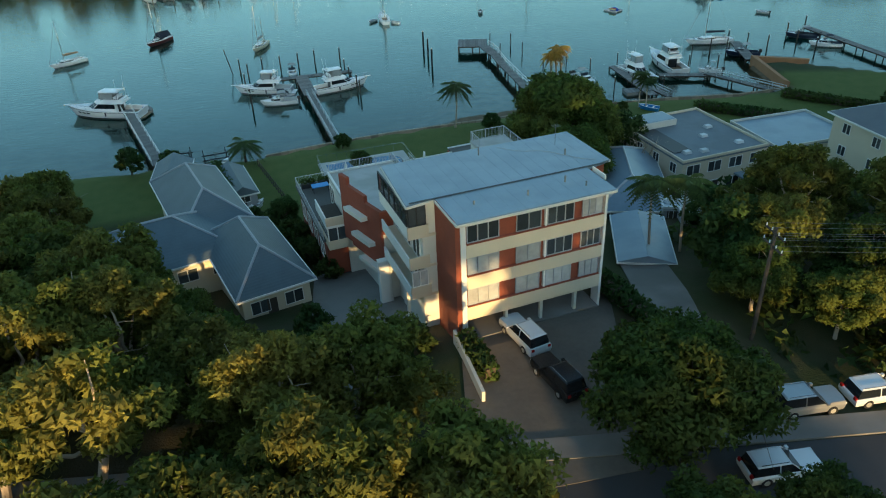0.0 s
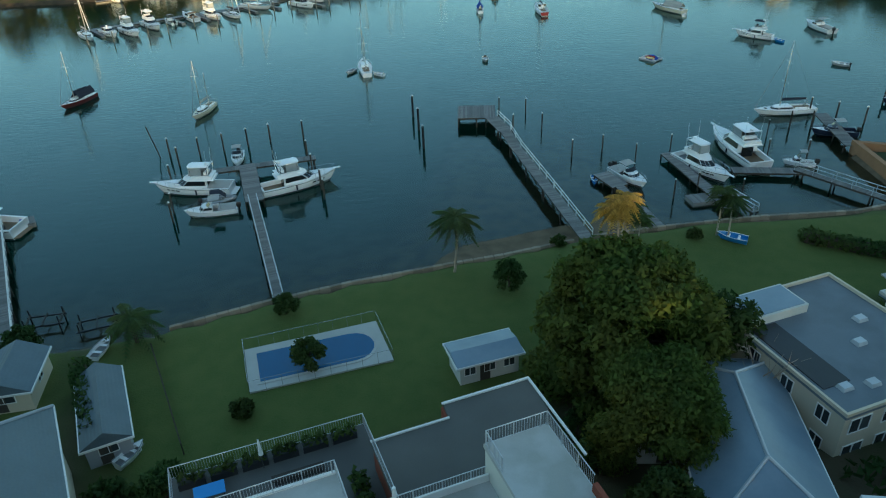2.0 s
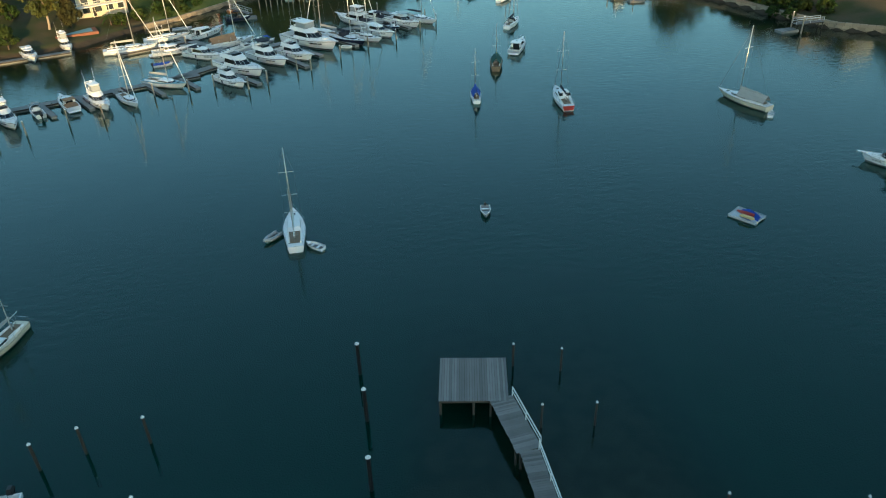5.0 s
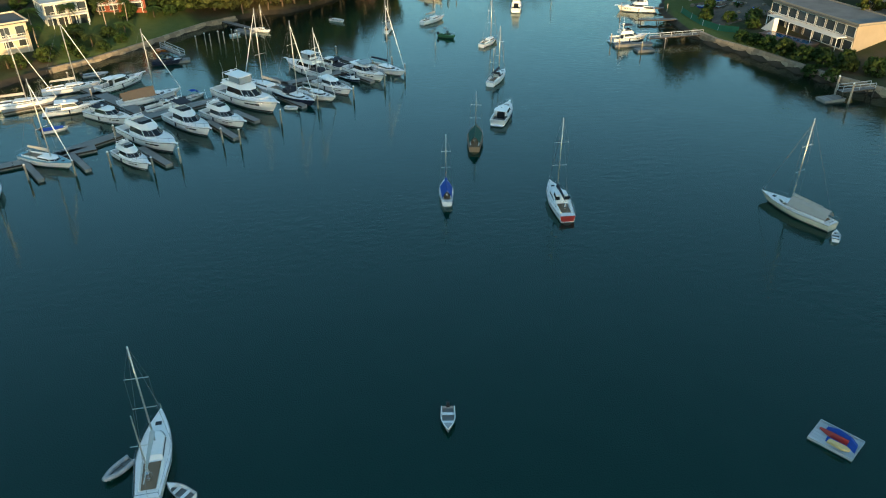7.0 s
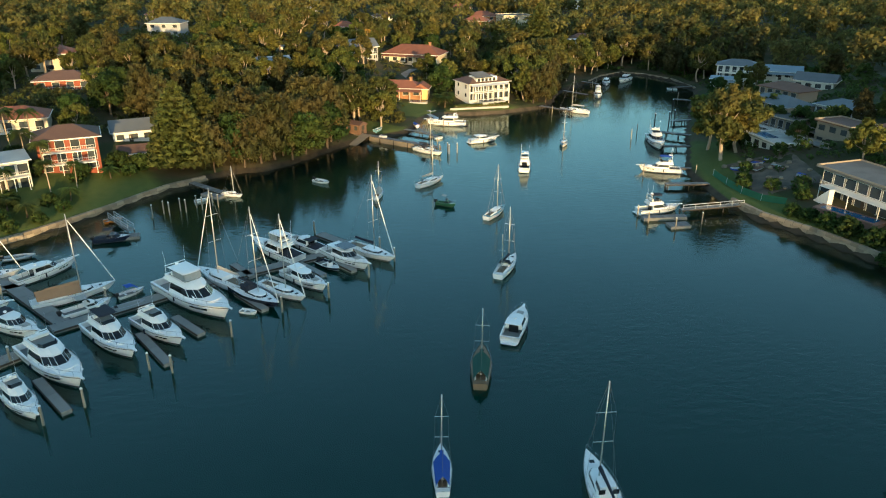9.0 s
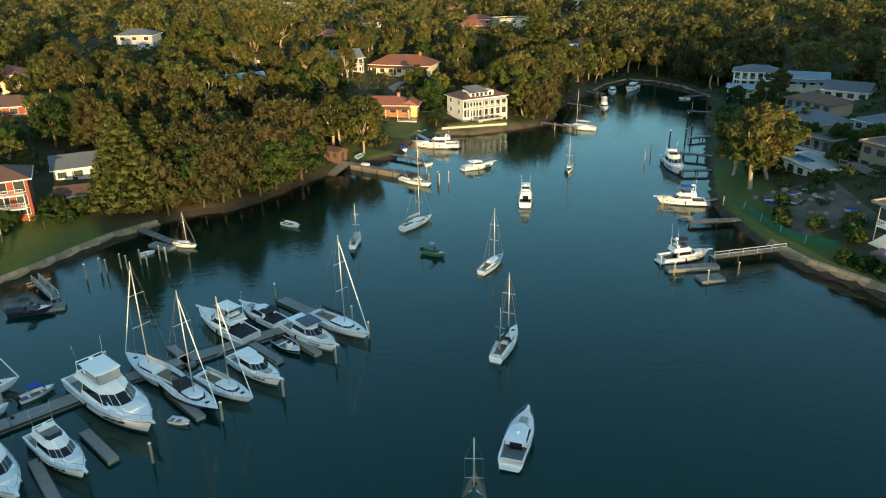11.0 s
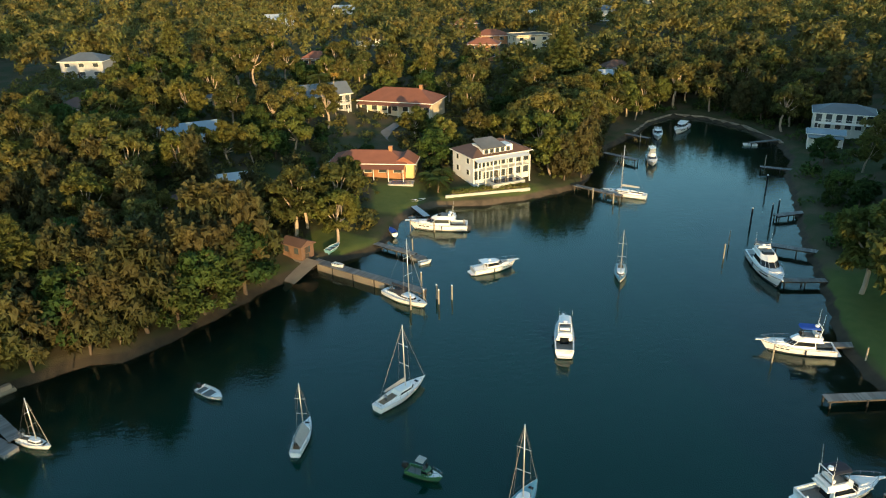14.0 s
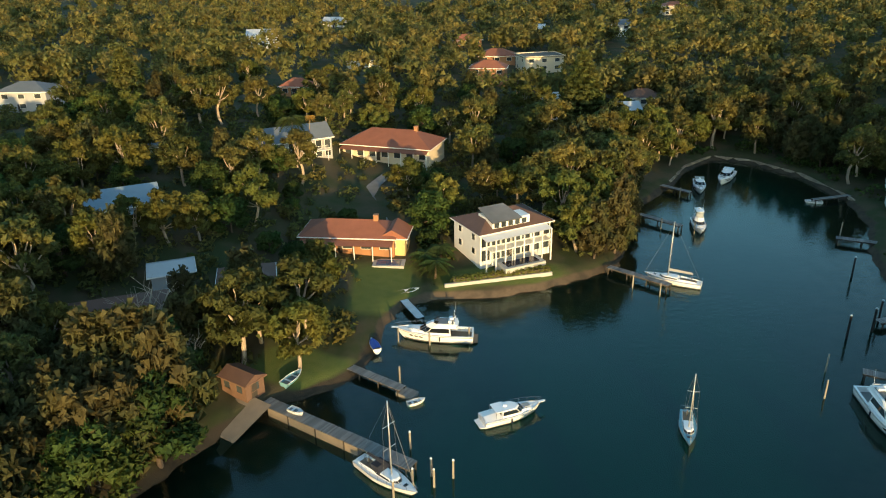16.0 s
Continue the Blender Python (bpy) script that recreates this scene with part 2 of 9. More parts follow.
WINDOW = mat("window_glass", (0.05, 0.06, 0.065), 0.05, 0, 0.3, 0.9, 6, 0.0, 0.35)
CURTAIN = mat("window_with_curtain", (0.42, 0.43, 0.42), 0.25, 0, 0.3, 1.2, 3, 0.0, 0.3)
CONCRETE = mat("concrete_drive", (0.20, 0.19, 0.175), 0.9, 0, 0.16, 0.35, 20, 0.2, 0.06, 0.0, (0.155, 0.148, 0.135), 0.25)
ASPHALT = mat("asphalt", (0.05, 0.05, 0.052), 0.9, 0, 0.2, 0.4, 30, 0.3)
STONE = mat("sandstone_block", (0.26, 0.21, 0.15), 0.9, 0, 0.25, 0.6, 12, 0.5, 0.3, 0.3)
DIRT = mat("bare_earth", (0.15, 0.115, 0.085), 0.95, 0, 0.3, 0.4, 8, 0.6, 0, 0, (0.09, 0.075, 0.055), 0.3)
TAN_WALL = mat("weathered_tan_render", (0.30, 0.25, 0.19), 0.85, 0, 0.15, 0.5, 20, 0.1, 0.2)
MESH_GREEN = mat("green_shade_cloth", (0.03, 0.12, 0.06), 0.9, 0, 0.2, 1, 20, 0.2)
SAND = mat("pale_coping", (0.45, 0.44, 0.40), 0.85, 0, 0.12, 0.7, 20, 0.15)
POOL_TILE = mat("blue_pool_tile", (0.001, 0.075, 0.19), 0.2, 0, 0.1, 0.6, 8, 0.02)
BARK_PALE = mat("pale_gum_bark", (0.36, 0.29, 0.22), 0.85, 0, 0.3, 0.9, 12, 0.3, 0.2)
BARK_DARK = mat("dark_bark", (0.10, 0.075, 0.055), 0.95, 0, 0.3, 1.2, 12, 0.5, 0.25)
LEAF_GUM = leafy("gum_leaf", (0.116, 0.142, 0.034), (0.165, 0.158, 0.038))
LEAF_OLIVE = leafy("olive_leaf", (0.106, 0.122, 0.036), (0.150, 0.134, 0.040))
LEAF_OAK = leafy("she_oak_needles", (0.105, 0.092, 0.036), (0.080, 0.092, 0.033))
LEAF_DARK = leafy("dark_leaf", (0.048, 0.090, 0.023), (0.080, 0.112, 0.027))
LEAF_FIG = leafy("fig_leaf", (0.078, 0.122, 0.024), (0.135, 0.148, 0.028))
LEAF_NEAR = leafy("street_gum_leaf", (0.118, 0.142, 0.028), (0.178, 0.160, 0.034))
LEAF_PALM = leafy("palm_frond", (0.055, 0.105, 0.028), (0.095, 0.120, 0.032))
LEAF_PINE = leafy("pine_needles", (0.088, 0.112, 0.030), (0.116, 0.122, 0.034))
# gold leaf colour stands in for low sun on palm fronds
LEAF_SUNLIT = leafy("dry_frond", (0.54, 0.37, 0.085), (0.46, 0.28, 0.06))
CAR_WHITE = mat("white_car_paint", (0.72, 0.73, 0.74), 0.25, 0.1, 0.04, 1, 10, 0.0)
CAR_DARK = mat("dark_car_paint", (0.02, 0.022, 0.025), 0.2, 0.3, 0.05, 1, 10, 0.0)
CAR_SILVER = mat("silver_car_paint", (0.40, 0.41, 0.42), 0.3, 0.6, 0.05, 1, 10, 0.0)
TYRE = mat("tyre_rubber", (0.015, 0.015, 0.015), 0.9, 0, 0.1, 3, 20, 0.1)
LAMP_RED = mat("tail_lamp", (0.30, 0.01, 0.01), 0.2)
LAMP_CLEAR = mat("head_lamp", (0.6, 0.6, 0.6), 0.1)


# ---- building helpers ----
class Shape:
    """Collects faces for one mesh."""

    def __init__(self):
        self.v, self.f = [], []

    def face(self, *ps):
        i = len(self.v)
        self.v.extend(tuple(p) for p in ps)
        self.f.append(tuple(range(i, i + len(ps))))
        return self

    def box(self, x0, y0, z0, x1, y1, z1):
        i = len(self.v)
        self.v.extend([(x0, y0, z0), (x1, y0, z0), (x1, y1, z0), (x0, y1, z0), (x0, y0, z1), (x1, y0, z1), (x1, y1, z1), (x0, y1, z1)])
        for q in ((3, 2, 1, 0), (4, 5, 6, 7), (0, 1, 5, 4), (1, 2, 6, 5), (2, 3, 7, 6), (3, 0, 4, 7)):
            self.f.append(tuple(i + k for k in q))
        return self

    def prism(self, poly, z0, z1):
        i, n = len(self.v), len(poly)
        self.v.extend([(x, y, z0) for x, y in poly] + [(x, y, z1) for x, y in poly])
        self.f.append(tuple(i + k for k in reversed(range(n))))
        self.f.append(tuple(i + n + k for k in range(n)))
        for k in range(n):
            j = (k + 1) % n
            self.f.append((i + k, i + j, i + n + j, i + n + k))
        return self

    def tube(self, p, q, r0, r1=None, n=6, caps=True):
        r1 = r0 if r1 is None else r1
        p, q = Vector(p), Vector(q)
        d = q - p
        if d.length < 1e-6:
            return self
        d.normalize()
        a = d.orthogonal().normalized()
        b = d.cross(a)
        i = len(self.v)
        for c, r in ((p, r0), (q, r1)):
            for k in range(n):
                t = 2 * math.pi * k / n
                self.v.append(tuple(c + (a * math.cos(t) + b * math.sin(t)) * r))
        for k in range(n):
            j = (k + 1) % n
            self.f.append((i + k, i + j, i + n + j, i + n + k))
        if caps:
            self.f.append(tuple(i + k for k in reversed(range(n))))
            self.f.append(tuple(i + n + k for k in range(n)))
        return self

    def path(self, pts, r, n=5):
        """One continuous bent rod."""
        P = [Vector(p) for p in pts]
        rings = []
        for k, p in enumerate(P):
            d = (P[min(k + 1, len(P) - 1)] - P[max(k - 1, 0)])
            if d.length < 1e-6:
                d = Vector((0, 0, 1))
            d.normalize()
            a = d.cross(Vector((0.13, 0.21, 0.97)))
            a = a.normalized() if a.length > 1e-3 else d.orthogonal().normalized()
            b = d.cross(a)
            rings.append([tuple(p + (a * math.cos(2 * math.pi * j / n) + b * math.sin(2 * math.pi * j / n)) * r) for j in range(n)])
        return self.loft(rings)

    def loft(self, rings, closed=True, caps=True):
        """rings: equal lists of points, each a section."""
        i, n = len(self.v), len(rings[0])
        for r in rings:
            self.v.extend(tuple(p) for p in r)
        for a in range(len(rings) - 1):
            for k in range(n if closed else n - 1):
                j = (k + 1) % n
                self.f.append((i + a * n + k, i + a * n + j, i + (a + 1) * n + j, i + (a + 1) * n + k))
        if caps:
            self.f.append(tuple(i + k for k in reversed(range(n))))
            self.f.append(tuple(i + (len(rings) - 1) * n + k for k in range(n)))
        return self

    def mesh(self, name, material, smooth=False):
        me = bpy.data.meshes.new(name)
        me.from_pydata(self.v, [], self.f)
        me.materials.append(material)
        if smooth:
            me.polygons.foreach_set("use_smooth", [True] * len(me.polygons))
        me.update()
        return me


def part(name, shape, material, parent=None, label="", m=None, smooth=False, kind=""):
    """Links a shape (or a ready mesh) as one mesh object under a thing or a part."""
    me = shape if isinstance(shape, bpy.types.Mesh) else shape.mesh(name, material, smooth)
    ob = new(name, me)
    if parent is not None:
        ob.parent = parent
    if m is not None:
        ob.matrix_basis = m
    tagged(ob, label, "", "", kind)
    return ob


def thing(name, m, label, category, group="", kind=""):
    ob = new(name)
    ob.empty_display_size = 0.3
    ob.matrix_basis = m
    return tagged(ob, label, category, group, kind)


def solo(name, shape, material, label, category, m=None, group="", kind="", smooth=False):
    """A thing of one mesh."""
    ob = new(name, shape if isinstance(shape, bpy.types.Mesh) else shape.mesh(name, material, smooth))
    if m is not None:
        ob.matrix_basis = m
    return tagged(ob, label, category, group, kind)


# ---- shoreline and ground ----
SHORE = [(-420, 70), (-120, 84), (-70, 89), (-46, 90.6), (-41, 92.0), (-30, 93.4), (-24.9, 95.0), (-16.6, 98.6), (-7.9, 101.7), (-2.7, 103.1), (2.7, 104.6), (8.3, 105.9), (13.5, 107.6), (17.7, 108.9),
         (27.4, 110.8), (38.7, 112.2), (50, 112.6), (59.5, 115), (59.2, 131), (68, 128), (80, 121), (96, 119), (140, 117), (420, 105)]
SHORE += [(420, 236), (160, 240), (112, 249), (95, 259), (88, 269), (84.5, 277.5), (80.5, 286), (75.4, 294), (73.2, 303), (73, 310), (72, 320), (74, 330), (77.5, 339), (81.3, 350), (85, 362), (91, 377), (97, 392), (101, 404)]
SHORE += [(108, 416), (112, 432), (110, 450), (103, 463), (95, 468), (85, 459), (77, 446), (65, 431), (59, 420), (56, 408), (52, 399), (46, 395.5), (37, 391), (27, 388.3), (20.5, 388.6), (15, 387), (12, 381)]
SHORE += [(10, 370), (8, 365), (4, 362), (-1, 359.5), (-6, 354.5), (-10.5, 347.5), (-15, 340), (-19, 334.5), (-24.5, 328.5), (-29.5, 328), (-34, 324.0), (-38, 320.5), (-41.5, 316), (-45, 310), (-48, 304), (-53, 295.6), (-58, 288), (-65, 281), (-74, 267), (-90, 257), (-105, 253), (-150, 249), (-420, 240)]


def shore_distance(px, py):
    """Signed distance to the shoreline: positive on land."""
    px, py = np.asarray(px, float), np.asarray(py, float)
    best = np.full(px.shape, 1e9)
    inside = np.zeros(px.shape, bool)
    n = len(SHORE)
    for k in range(n):
        (ax, ay), (bx, by) = SHORE[k], SHORE[(k + 1) % n]
        dx, dy = bx - ax, by - ay
        t = np.clip(((px - ax) * dx + (py - ay) * dy) / (dx * dx + dy * dy), 0, 1)
        best = np.minimum(best, np.hypot(px - ax - t * dx, py - ay - t * dy))
        if ay != by:
            cross = ((ay > py) != (by > py)) & (px < (bx - ax) * (py - ay) / (by - ay) + ax)
            inside ^= cross
    return np.where(inside, -best, best)


def smooth01(v):
    v = np.clip(v, 0, 1)
    return v * v * (3 - 2 * v)


def land_height(x, y, d):
    """Height of the ground from place and distance to the shore."""
    x, y, d = np.asarray(x, float), np.asarray(y, float), np.asarray(d, float)
    near = 1.35 + 0.2 * np.maximum(d - 27, 0)
    # the 30 m rise is an unseen ridge, added to shade the cove's right bank
    near = np.minimum(near, 8.15) + 3 * smooth01((-20 - y) / 110) + 30 * smooth01((x - 175) / 50) * smooth01((-20 - y) / 50)
    right = 1.6 + 0.25 * np.maximum(d - 5, 0)
    right = np.minimum(right, 10 + 0.05 * d)
    wl = smooth01((6 - x) / 26)
    left = 1.3 + (0.10 + 0.09 * wl) * np.maximum(d - 3, 0)
    left = np.minimum(left, 11 + 0.012 * d)
    wr = smooth01((x - 60) / 25) * smooth01((440 - y) / 60)
    far = left * (1 - wr) + right * wr
    wf = smooth01((y - 170) / 60)
    land = near * (1 - wf) + far * wf
    sandy = smooth01((x + 6) / 11) * smooth01((34 - x) / 14) * (y < 170)
    bed = -0.3 + 0.72 * sandy + (0.10 - 0.058 * sandy) * np.minimum(d, 0) - 0.35 * sandy * smooth01(-d / 9)
    bed = np.maximum(bed, -6)
    t = smooth01((d + 0.5) / 1.6)
    return np.where(d < -0.5, bed, bed * (1 - t) + land * t)


def ground_z(x, y):
    return float(land_height(x, y, shore_distance(x, y)))


def ground_material():
    """Soil and grass, mown lawns where the lawn layer says so, sand and mud by the water and under it."""
    m = bpy.data.materials.new("ground")
    m.use_nodes = True
    nt = m.node_tree
    b = nt.nodes["Principled BSDF"]
    b.inputs["Roughness"].default_value = 0.95
    b.inputs["Specular IOR Level"].default_value = 0.2
    geo = nt.nodes.new("ShaderNodeNewGeometry")

    def noise_node(scale, detail=4):
        n = nt.nodes.new("ShaderNodeTexNoise")
        n.inputs["Scale"].default_value = scale
        n.inputs["Detail"].default_value = detail
        nt.links.new(geo.outputs["Position"], n.inputs["Vector"])
        return n.outputs["Fac"]

    def mixed(fac, a, bb):
        mx = nt.nodes.new("ShaderNodeMix")
        mx.data_type = "RGBA"
        nt.links.new(fac, mx.inputs["Factor"])
        for s, v in (("A", a), ("B", bb)):
            if isinstance(v, tuple):
                mx.inputs[s].default_value = (*v, 1)
            else:
                nt.links.new(v, mx.inputs[s])
        return mx.outputs["Result"]

    def ranged(v, a, bb):
        r = nt.nodes.new("ShaderNodeMapRange")
        nt.links.new(v, r.inputs["Value"])
        r.inputs["From Min"].default_value = a
        r.inputs["From Max"].default_value = bb
        return r.outputs[0]

    scrub = mixed(ranged(noise_node(0.15), 0.4, 0.6), (0.042, 0.054, 0.020), (0.078, 0.066, 0.038))
    lawn = mixed(ranged(noise_node(0.6), 0.35, 0.65), (0.070, 0.104, 0.022), (0.096, 0.122, 0.030))
    lawn = mixed(ranged(noise_node(12), 0.4, 0.7), lawn, (0.112, 0.128, 0.042))
    at = nt.nodes.new("ShaderNodeAttribute")
    at.attribute_name = "lawn"
    land = mixed(ranged(at.outputs["Fac"], 0.3, 0.6), scrub, lawn)
    xyz = nt.nodes.new("ShaderNodeSeparateXYZ")
    nt.links.new(geo.outputs["Position"], xyz.inputs[0])
    pale = mixed(ranged(noise_node(0.5), 0.4, 0.65), (0.17, 0.125, 0.078), (0.105, 0.08, 0.052))
    silt = mixed(ranged(noise_node(0.5), 0.4, 0.65), (0.070, 0.054, 0.036), (0.045, 0.038, 0.027))
    beach = nt.nodes.new("ShaderNodeAttribute")
    beach.attribute_name = "beach"
    sand = mixed(beach.outputs["Fac"], silt, pale)
    mud = mixed(ranged(noise_node(0.12), 0.4, 0.65), (0.035, 0.042, 0.030), (0.06, 0.055, 0.036))
    shore = mixed(ranged(xyz.outputs["Z"], -2.6, -0.4), mud, sand)
    col = mixed(ranged(xyz.outputs["Z"], 0.75, 1.05), shore, land)
    nt.links.new(col, b.inputs["Base Color"])
    bp = nt.nodes.new("ShaderNodeBump")
    bp.inputs["Strength"].default_value = 0.5
    bp.inputs["Distance"].default_value = 0.15
    nt.links.new(noise_node(6), bp.inputs["Height"])
    nt.links.new(bp.outputs[0], b.inputs["Normal"])
    return m


# lawns: centre, half sizes, turn
LAWNS = [(-8, 92, 20, 14, 20), (9, 99, 12, 8, 15), (38, 103, 24, 8, 2), (75, 112, 18, 9, -5), (-44, 84, 12, 9, 15), (-26, 90, 4, 4, 0),
         (-52, 312, 9, 14, 35), (-62, 297, 8, 12, 35), (79, 322, 5, 26, -8), (77, 300, 5, 12, 10), (11, 390, 5, 8, 0), (31, 394, 11, 3, 8),
         (1, 366, 6, 4, -20), (85, 284, 5, 7, 30)]


def lawn_mask(x, y):
    out = np.zeros(np.shape(x))
    for cx, cy, a, b, turn in LAWNS:
        c, s = math.cos(radians(turn)), math.sin(radians(turn))
        u, v = (x - cx) * c + (y - cy) * s, -(x - cx) * s + (y - cy) * c
        out = np.maximum(out, np.clip(1.6 - np.maximum(np.abs(u) / a, np.abs(v) / b) * 1.1, 0, 1))
    return out


def build_ground():
    xs = np.concatenate([np.linspace(-2200, -330, 12), np.arange(-320, -95, 8), np.arange(-92, 125, 2.0), np.arange(128, 330, 8), np.linspace(340, 2200, 12)])
    ys = np.concatenate([np.linspace(-1200, -170, 8), np.arange(-160, 20, 8), np.arange(24, 134, 1.6), np.arange(136, 240, 6), np.arange(244, 480, 2.0), np.arange(484, 760, 8), np.linspace(780, 3200, 14)])
    X, Y = np.meshgrid(xs, ys)
    d = shore_distance(X, Y)
    Z = land_height(X, Y, d)
    bumps = np.array([noise.noise((x * 0.05, y * 0.05, 0.3)) for x, y in zip(X.ravel(), Y.ravel())]).reshape(X.shape)
    lawn = lawn_mask(X, Y)
    Z = Z + np.where(d > 8, bumps * 0.7 * (1 - lawn) * np.clip((d - 8) / 20, 0, 1), 0) * (Y > 130)
    n, k = X.shape
    verts = np.stack([X, Y, Z], -1).reshape(-1, 3)
    idx = np.arange(n * k).reshape(n, k)
    faces = np.stack([idx[:-1, :-1], idx[:-1, 1:], idx[1:, 1:], idx[1:, :-1]], -1).reshape(-1, 4)
    me = bpy.data.meshes.new("ground")
    me.from_pydata(verts.tolist(), [], faces.tolist())
    at = me.attributes.new("lawn", "FLOAT", "POINT")
    at.data.foreach_set("value", lawn.ravel())
    golden = np.exp(-((X - 28) / 18) ** 2) * (np.abs(Y - 390) < 14)
    me.attributes.new("beach", "FLOAT", "POINT").data.foreach_set("value", np.maximum((Y < 170) * 1.0, golden).ravel())
    me.polygons.foreach_set("use_smooth", [True] * len(me.polygons))
    me.materials.append(ground_material())
    tagged(new("ground", me), "grassy and wooded ground with lawns and muddy banks", "ground", kind="structure")


build_ground()


def build_water():
    """The water's surface, clearer over the shoals."""
    xs = np.concatenate([[-2200, -420, -200], np.arange(-110, 130, 3.0), [200, 420, 2200]])
    ys = np.concatenate([[-100, 60], np.arange(86, 172, 2.5), np.arange(174, 480, 4.0), [500, 700]])
    X, Y = np.meshgrid(xs, ys)
    d = shore_distance(X, Y)
    bed = land_height(X, Y, np.minimum(d, -0.6))
    n, k = X.shape
    idx = np.arange(n * k).reshape(n, k)
    me = bpy.data.meshes.new("water")
    me.from_pydata(np.stack([X, Y, 0 * X], -1).reshape(-1, 3).tolist(), [], np.stack([idx[:-1, :-1], idx[:-1, 1:], idx[1:, 1:], idx[1:, :-1]], -1).reshape(-1, 4).tolist())
    me.attributes.new("shoal", "FLOAT", "POINT").data.foreach_set("value", smooth01((bed + 2.8) / 2.4).ravel())
    me.materials.append(WATER)
    return me


solo("water", build_water(), None, "dark teal harbour water with fine ripples", "water", kind="structure")


# ---- boats (local frame: bow along +x, waterline at z = 0) ----
def hull_sections(L, B, free, rise=0.5, full=2.2, rake=0.09, stern=0.9, n=15):
    """Sections from stern to bow: half sections of sheer, knuckle, waterline and keel."""
    out = []
    for k in range(n):
        s = k / (n - 1)
        s2 = s ** 0.85
        taper = 1 - max(0.0, (s2 - 0.42) / 0.58) ** full
        aft = stern + (1 - stern) * min(1.0, s2 / 0.4)
        hb = max(B / 2 * taper * aft, 0.02)
        top = free * (1 + rise * s2 ** 2)
        x = -L / 2 + L * s2
        xw = -L / 2 + L * s2 * (1 - rake)
        xk = -L / 2 + L * s2 * (1 - rake * 1.6)
        out.append([(x, hb, top), ((x + xw) / 2, hb * 0.95, top * 0.5), (xw, hb * (0.86 - 0.2 * s2), 0.05), (xk, hb * 0.45, -0.35), (xk, 0.0, -0.5)])
    return out


def hull_mesh(secs):
    sh = Shape()
    rings = []
    for h in secs:
        port = h
        star = [(x, -y, z) for x, y, z in reversed(h[:-1])]
        rings.append(port + star)
    sh.loft(rings, closed=False, caps=False)
    sh.face(*rings[0])
    return sh


def deck_mesh(secs, s0, s1, drop=0.06, camber=0.05, inset=0.97):
    sh = Shape()
    n = len(secs)
    rings = []
    for k in range(n):
        s = k / (n - 1)
        if s0 - 1e-6 <= s <= s1 + 1e-6:
            x, y, z = secs[k][0]
            rings.append([(x, y * inset, z - drop), (x, 0, z - drop + camber), (x, -y * inset, z - drop)])
    sh.loft(rings, closed=False, caps=False)
    return sh


def stripe_mesh(secs, lo, hi, out=1.012):
    """A band along both sides of the hull between two heights (as fractions of the freeboard)."""
    sh = Shape()
    for sgn in (1, -1):
        rows = []
        for h in secs:
            (xa, ya, za), (xb, yb, zb) = h[0], h[2]
            row = []
            for f in (lo, hi):
                row.append((xb + (xa - xb) * f, sgn * ((yb + (ya - yb) * (f ** 0.7)) * out + 0.012), zb + (za - zb) * f))
            rows.append(row)
        sh.loft(rows, closed=False, caps=False)
    return sh


def house_loft(x0, x1, w0, w1, z0, z1, rake_f, rake_a, tuck=0.1, nose=0.5):
    """A superstructure: plan tapering forward, sides leaning in, raked ends."""
    def ring(z, f):
        a, b = x0 + rake_a * f, x1 - rake_f * f
        t0, t1 = w0 * (1 - tuck * f), w1 * (1 - tuck * f)
        c = b - (b - a) * 0.25
        return [(a, t0, z), (c, t0 * 0.98, z), (b - 0.12 * (b - a) * nose, t1, z), (b, t1 * 0.55, z), (b, -t1 * 0.55, z), (b - 0.12 * (b - a) * nose, -t1, z), (c, -t0 * 0.98, z), (a, -t0, z)]
    sh = Shape()
    sh.loft([ring(z0, 0), ring(z0 + (z1 - z0) * 0.92, 0.92), ring(z1, 1.06)])
    return sh, ring


def window_band(ring, za, zb, z0, z1, aft=False, grow=0.015):
    """Dark glass strips that follow a superstructure's sides and front."""
    fa, fb = (za - z0) / (z1 - z0), (zb - z0) / (z1 - z0)
    lo, hi = ring(za, fa), ring(zb, fb)
    out = []
    n = len(lo)
    for k in range(n - 1):
        p, q, r, s = Vector(lo[k]), Vector(lo[k + 1]), Vector(hi[k + 1]), Vector(hi[k])
        nrm = (q - p).cross(s - p)
        if nrm.length < 1e-6:
            continue
        nrm.normalize()
        mid = (p + q + r + s) / 4
        if nrm.dot(Vector((mid.x - (lo[0][0] + lo[3][0]) / 2, mid.y, 0))) < 0:
            nrm = -nrm
        c = [mid + (v - mid) * 0.93 + nrm * grow for v in (p, q, r, s)]
        out.append(c)
    return out


def rail_path(secs, s0, s1, height, inset=0.93):
    n = len(secs)
    pts = []
    for k in range(n):
        if s0 <= k / (n - 1) <= s1:
            x, y, z = secs[k][0]
            pts.append((x - 0.05, y * inset, z + height))
    return pts


def bow_rail(boat, secs, s0=0.5, height=0.6, material=STEEL):
    pts = rail_path(secs, s0, 1.0, height)
    sh = Shape()
    loop = pts + [(x, -y, z) for x, y, z in reversed(pts)]
    sh.path(loop, 0.022, 4)
    for p in pts[::2]:
        for sg in (1, -1):
            sh.tube((p[0], sg * p[1], p[2]), (p[0], sg * p[1], p[2] - height), 0.018, n=4)
    part("bow_rail", sh, material, boat, "stainless bow rail")


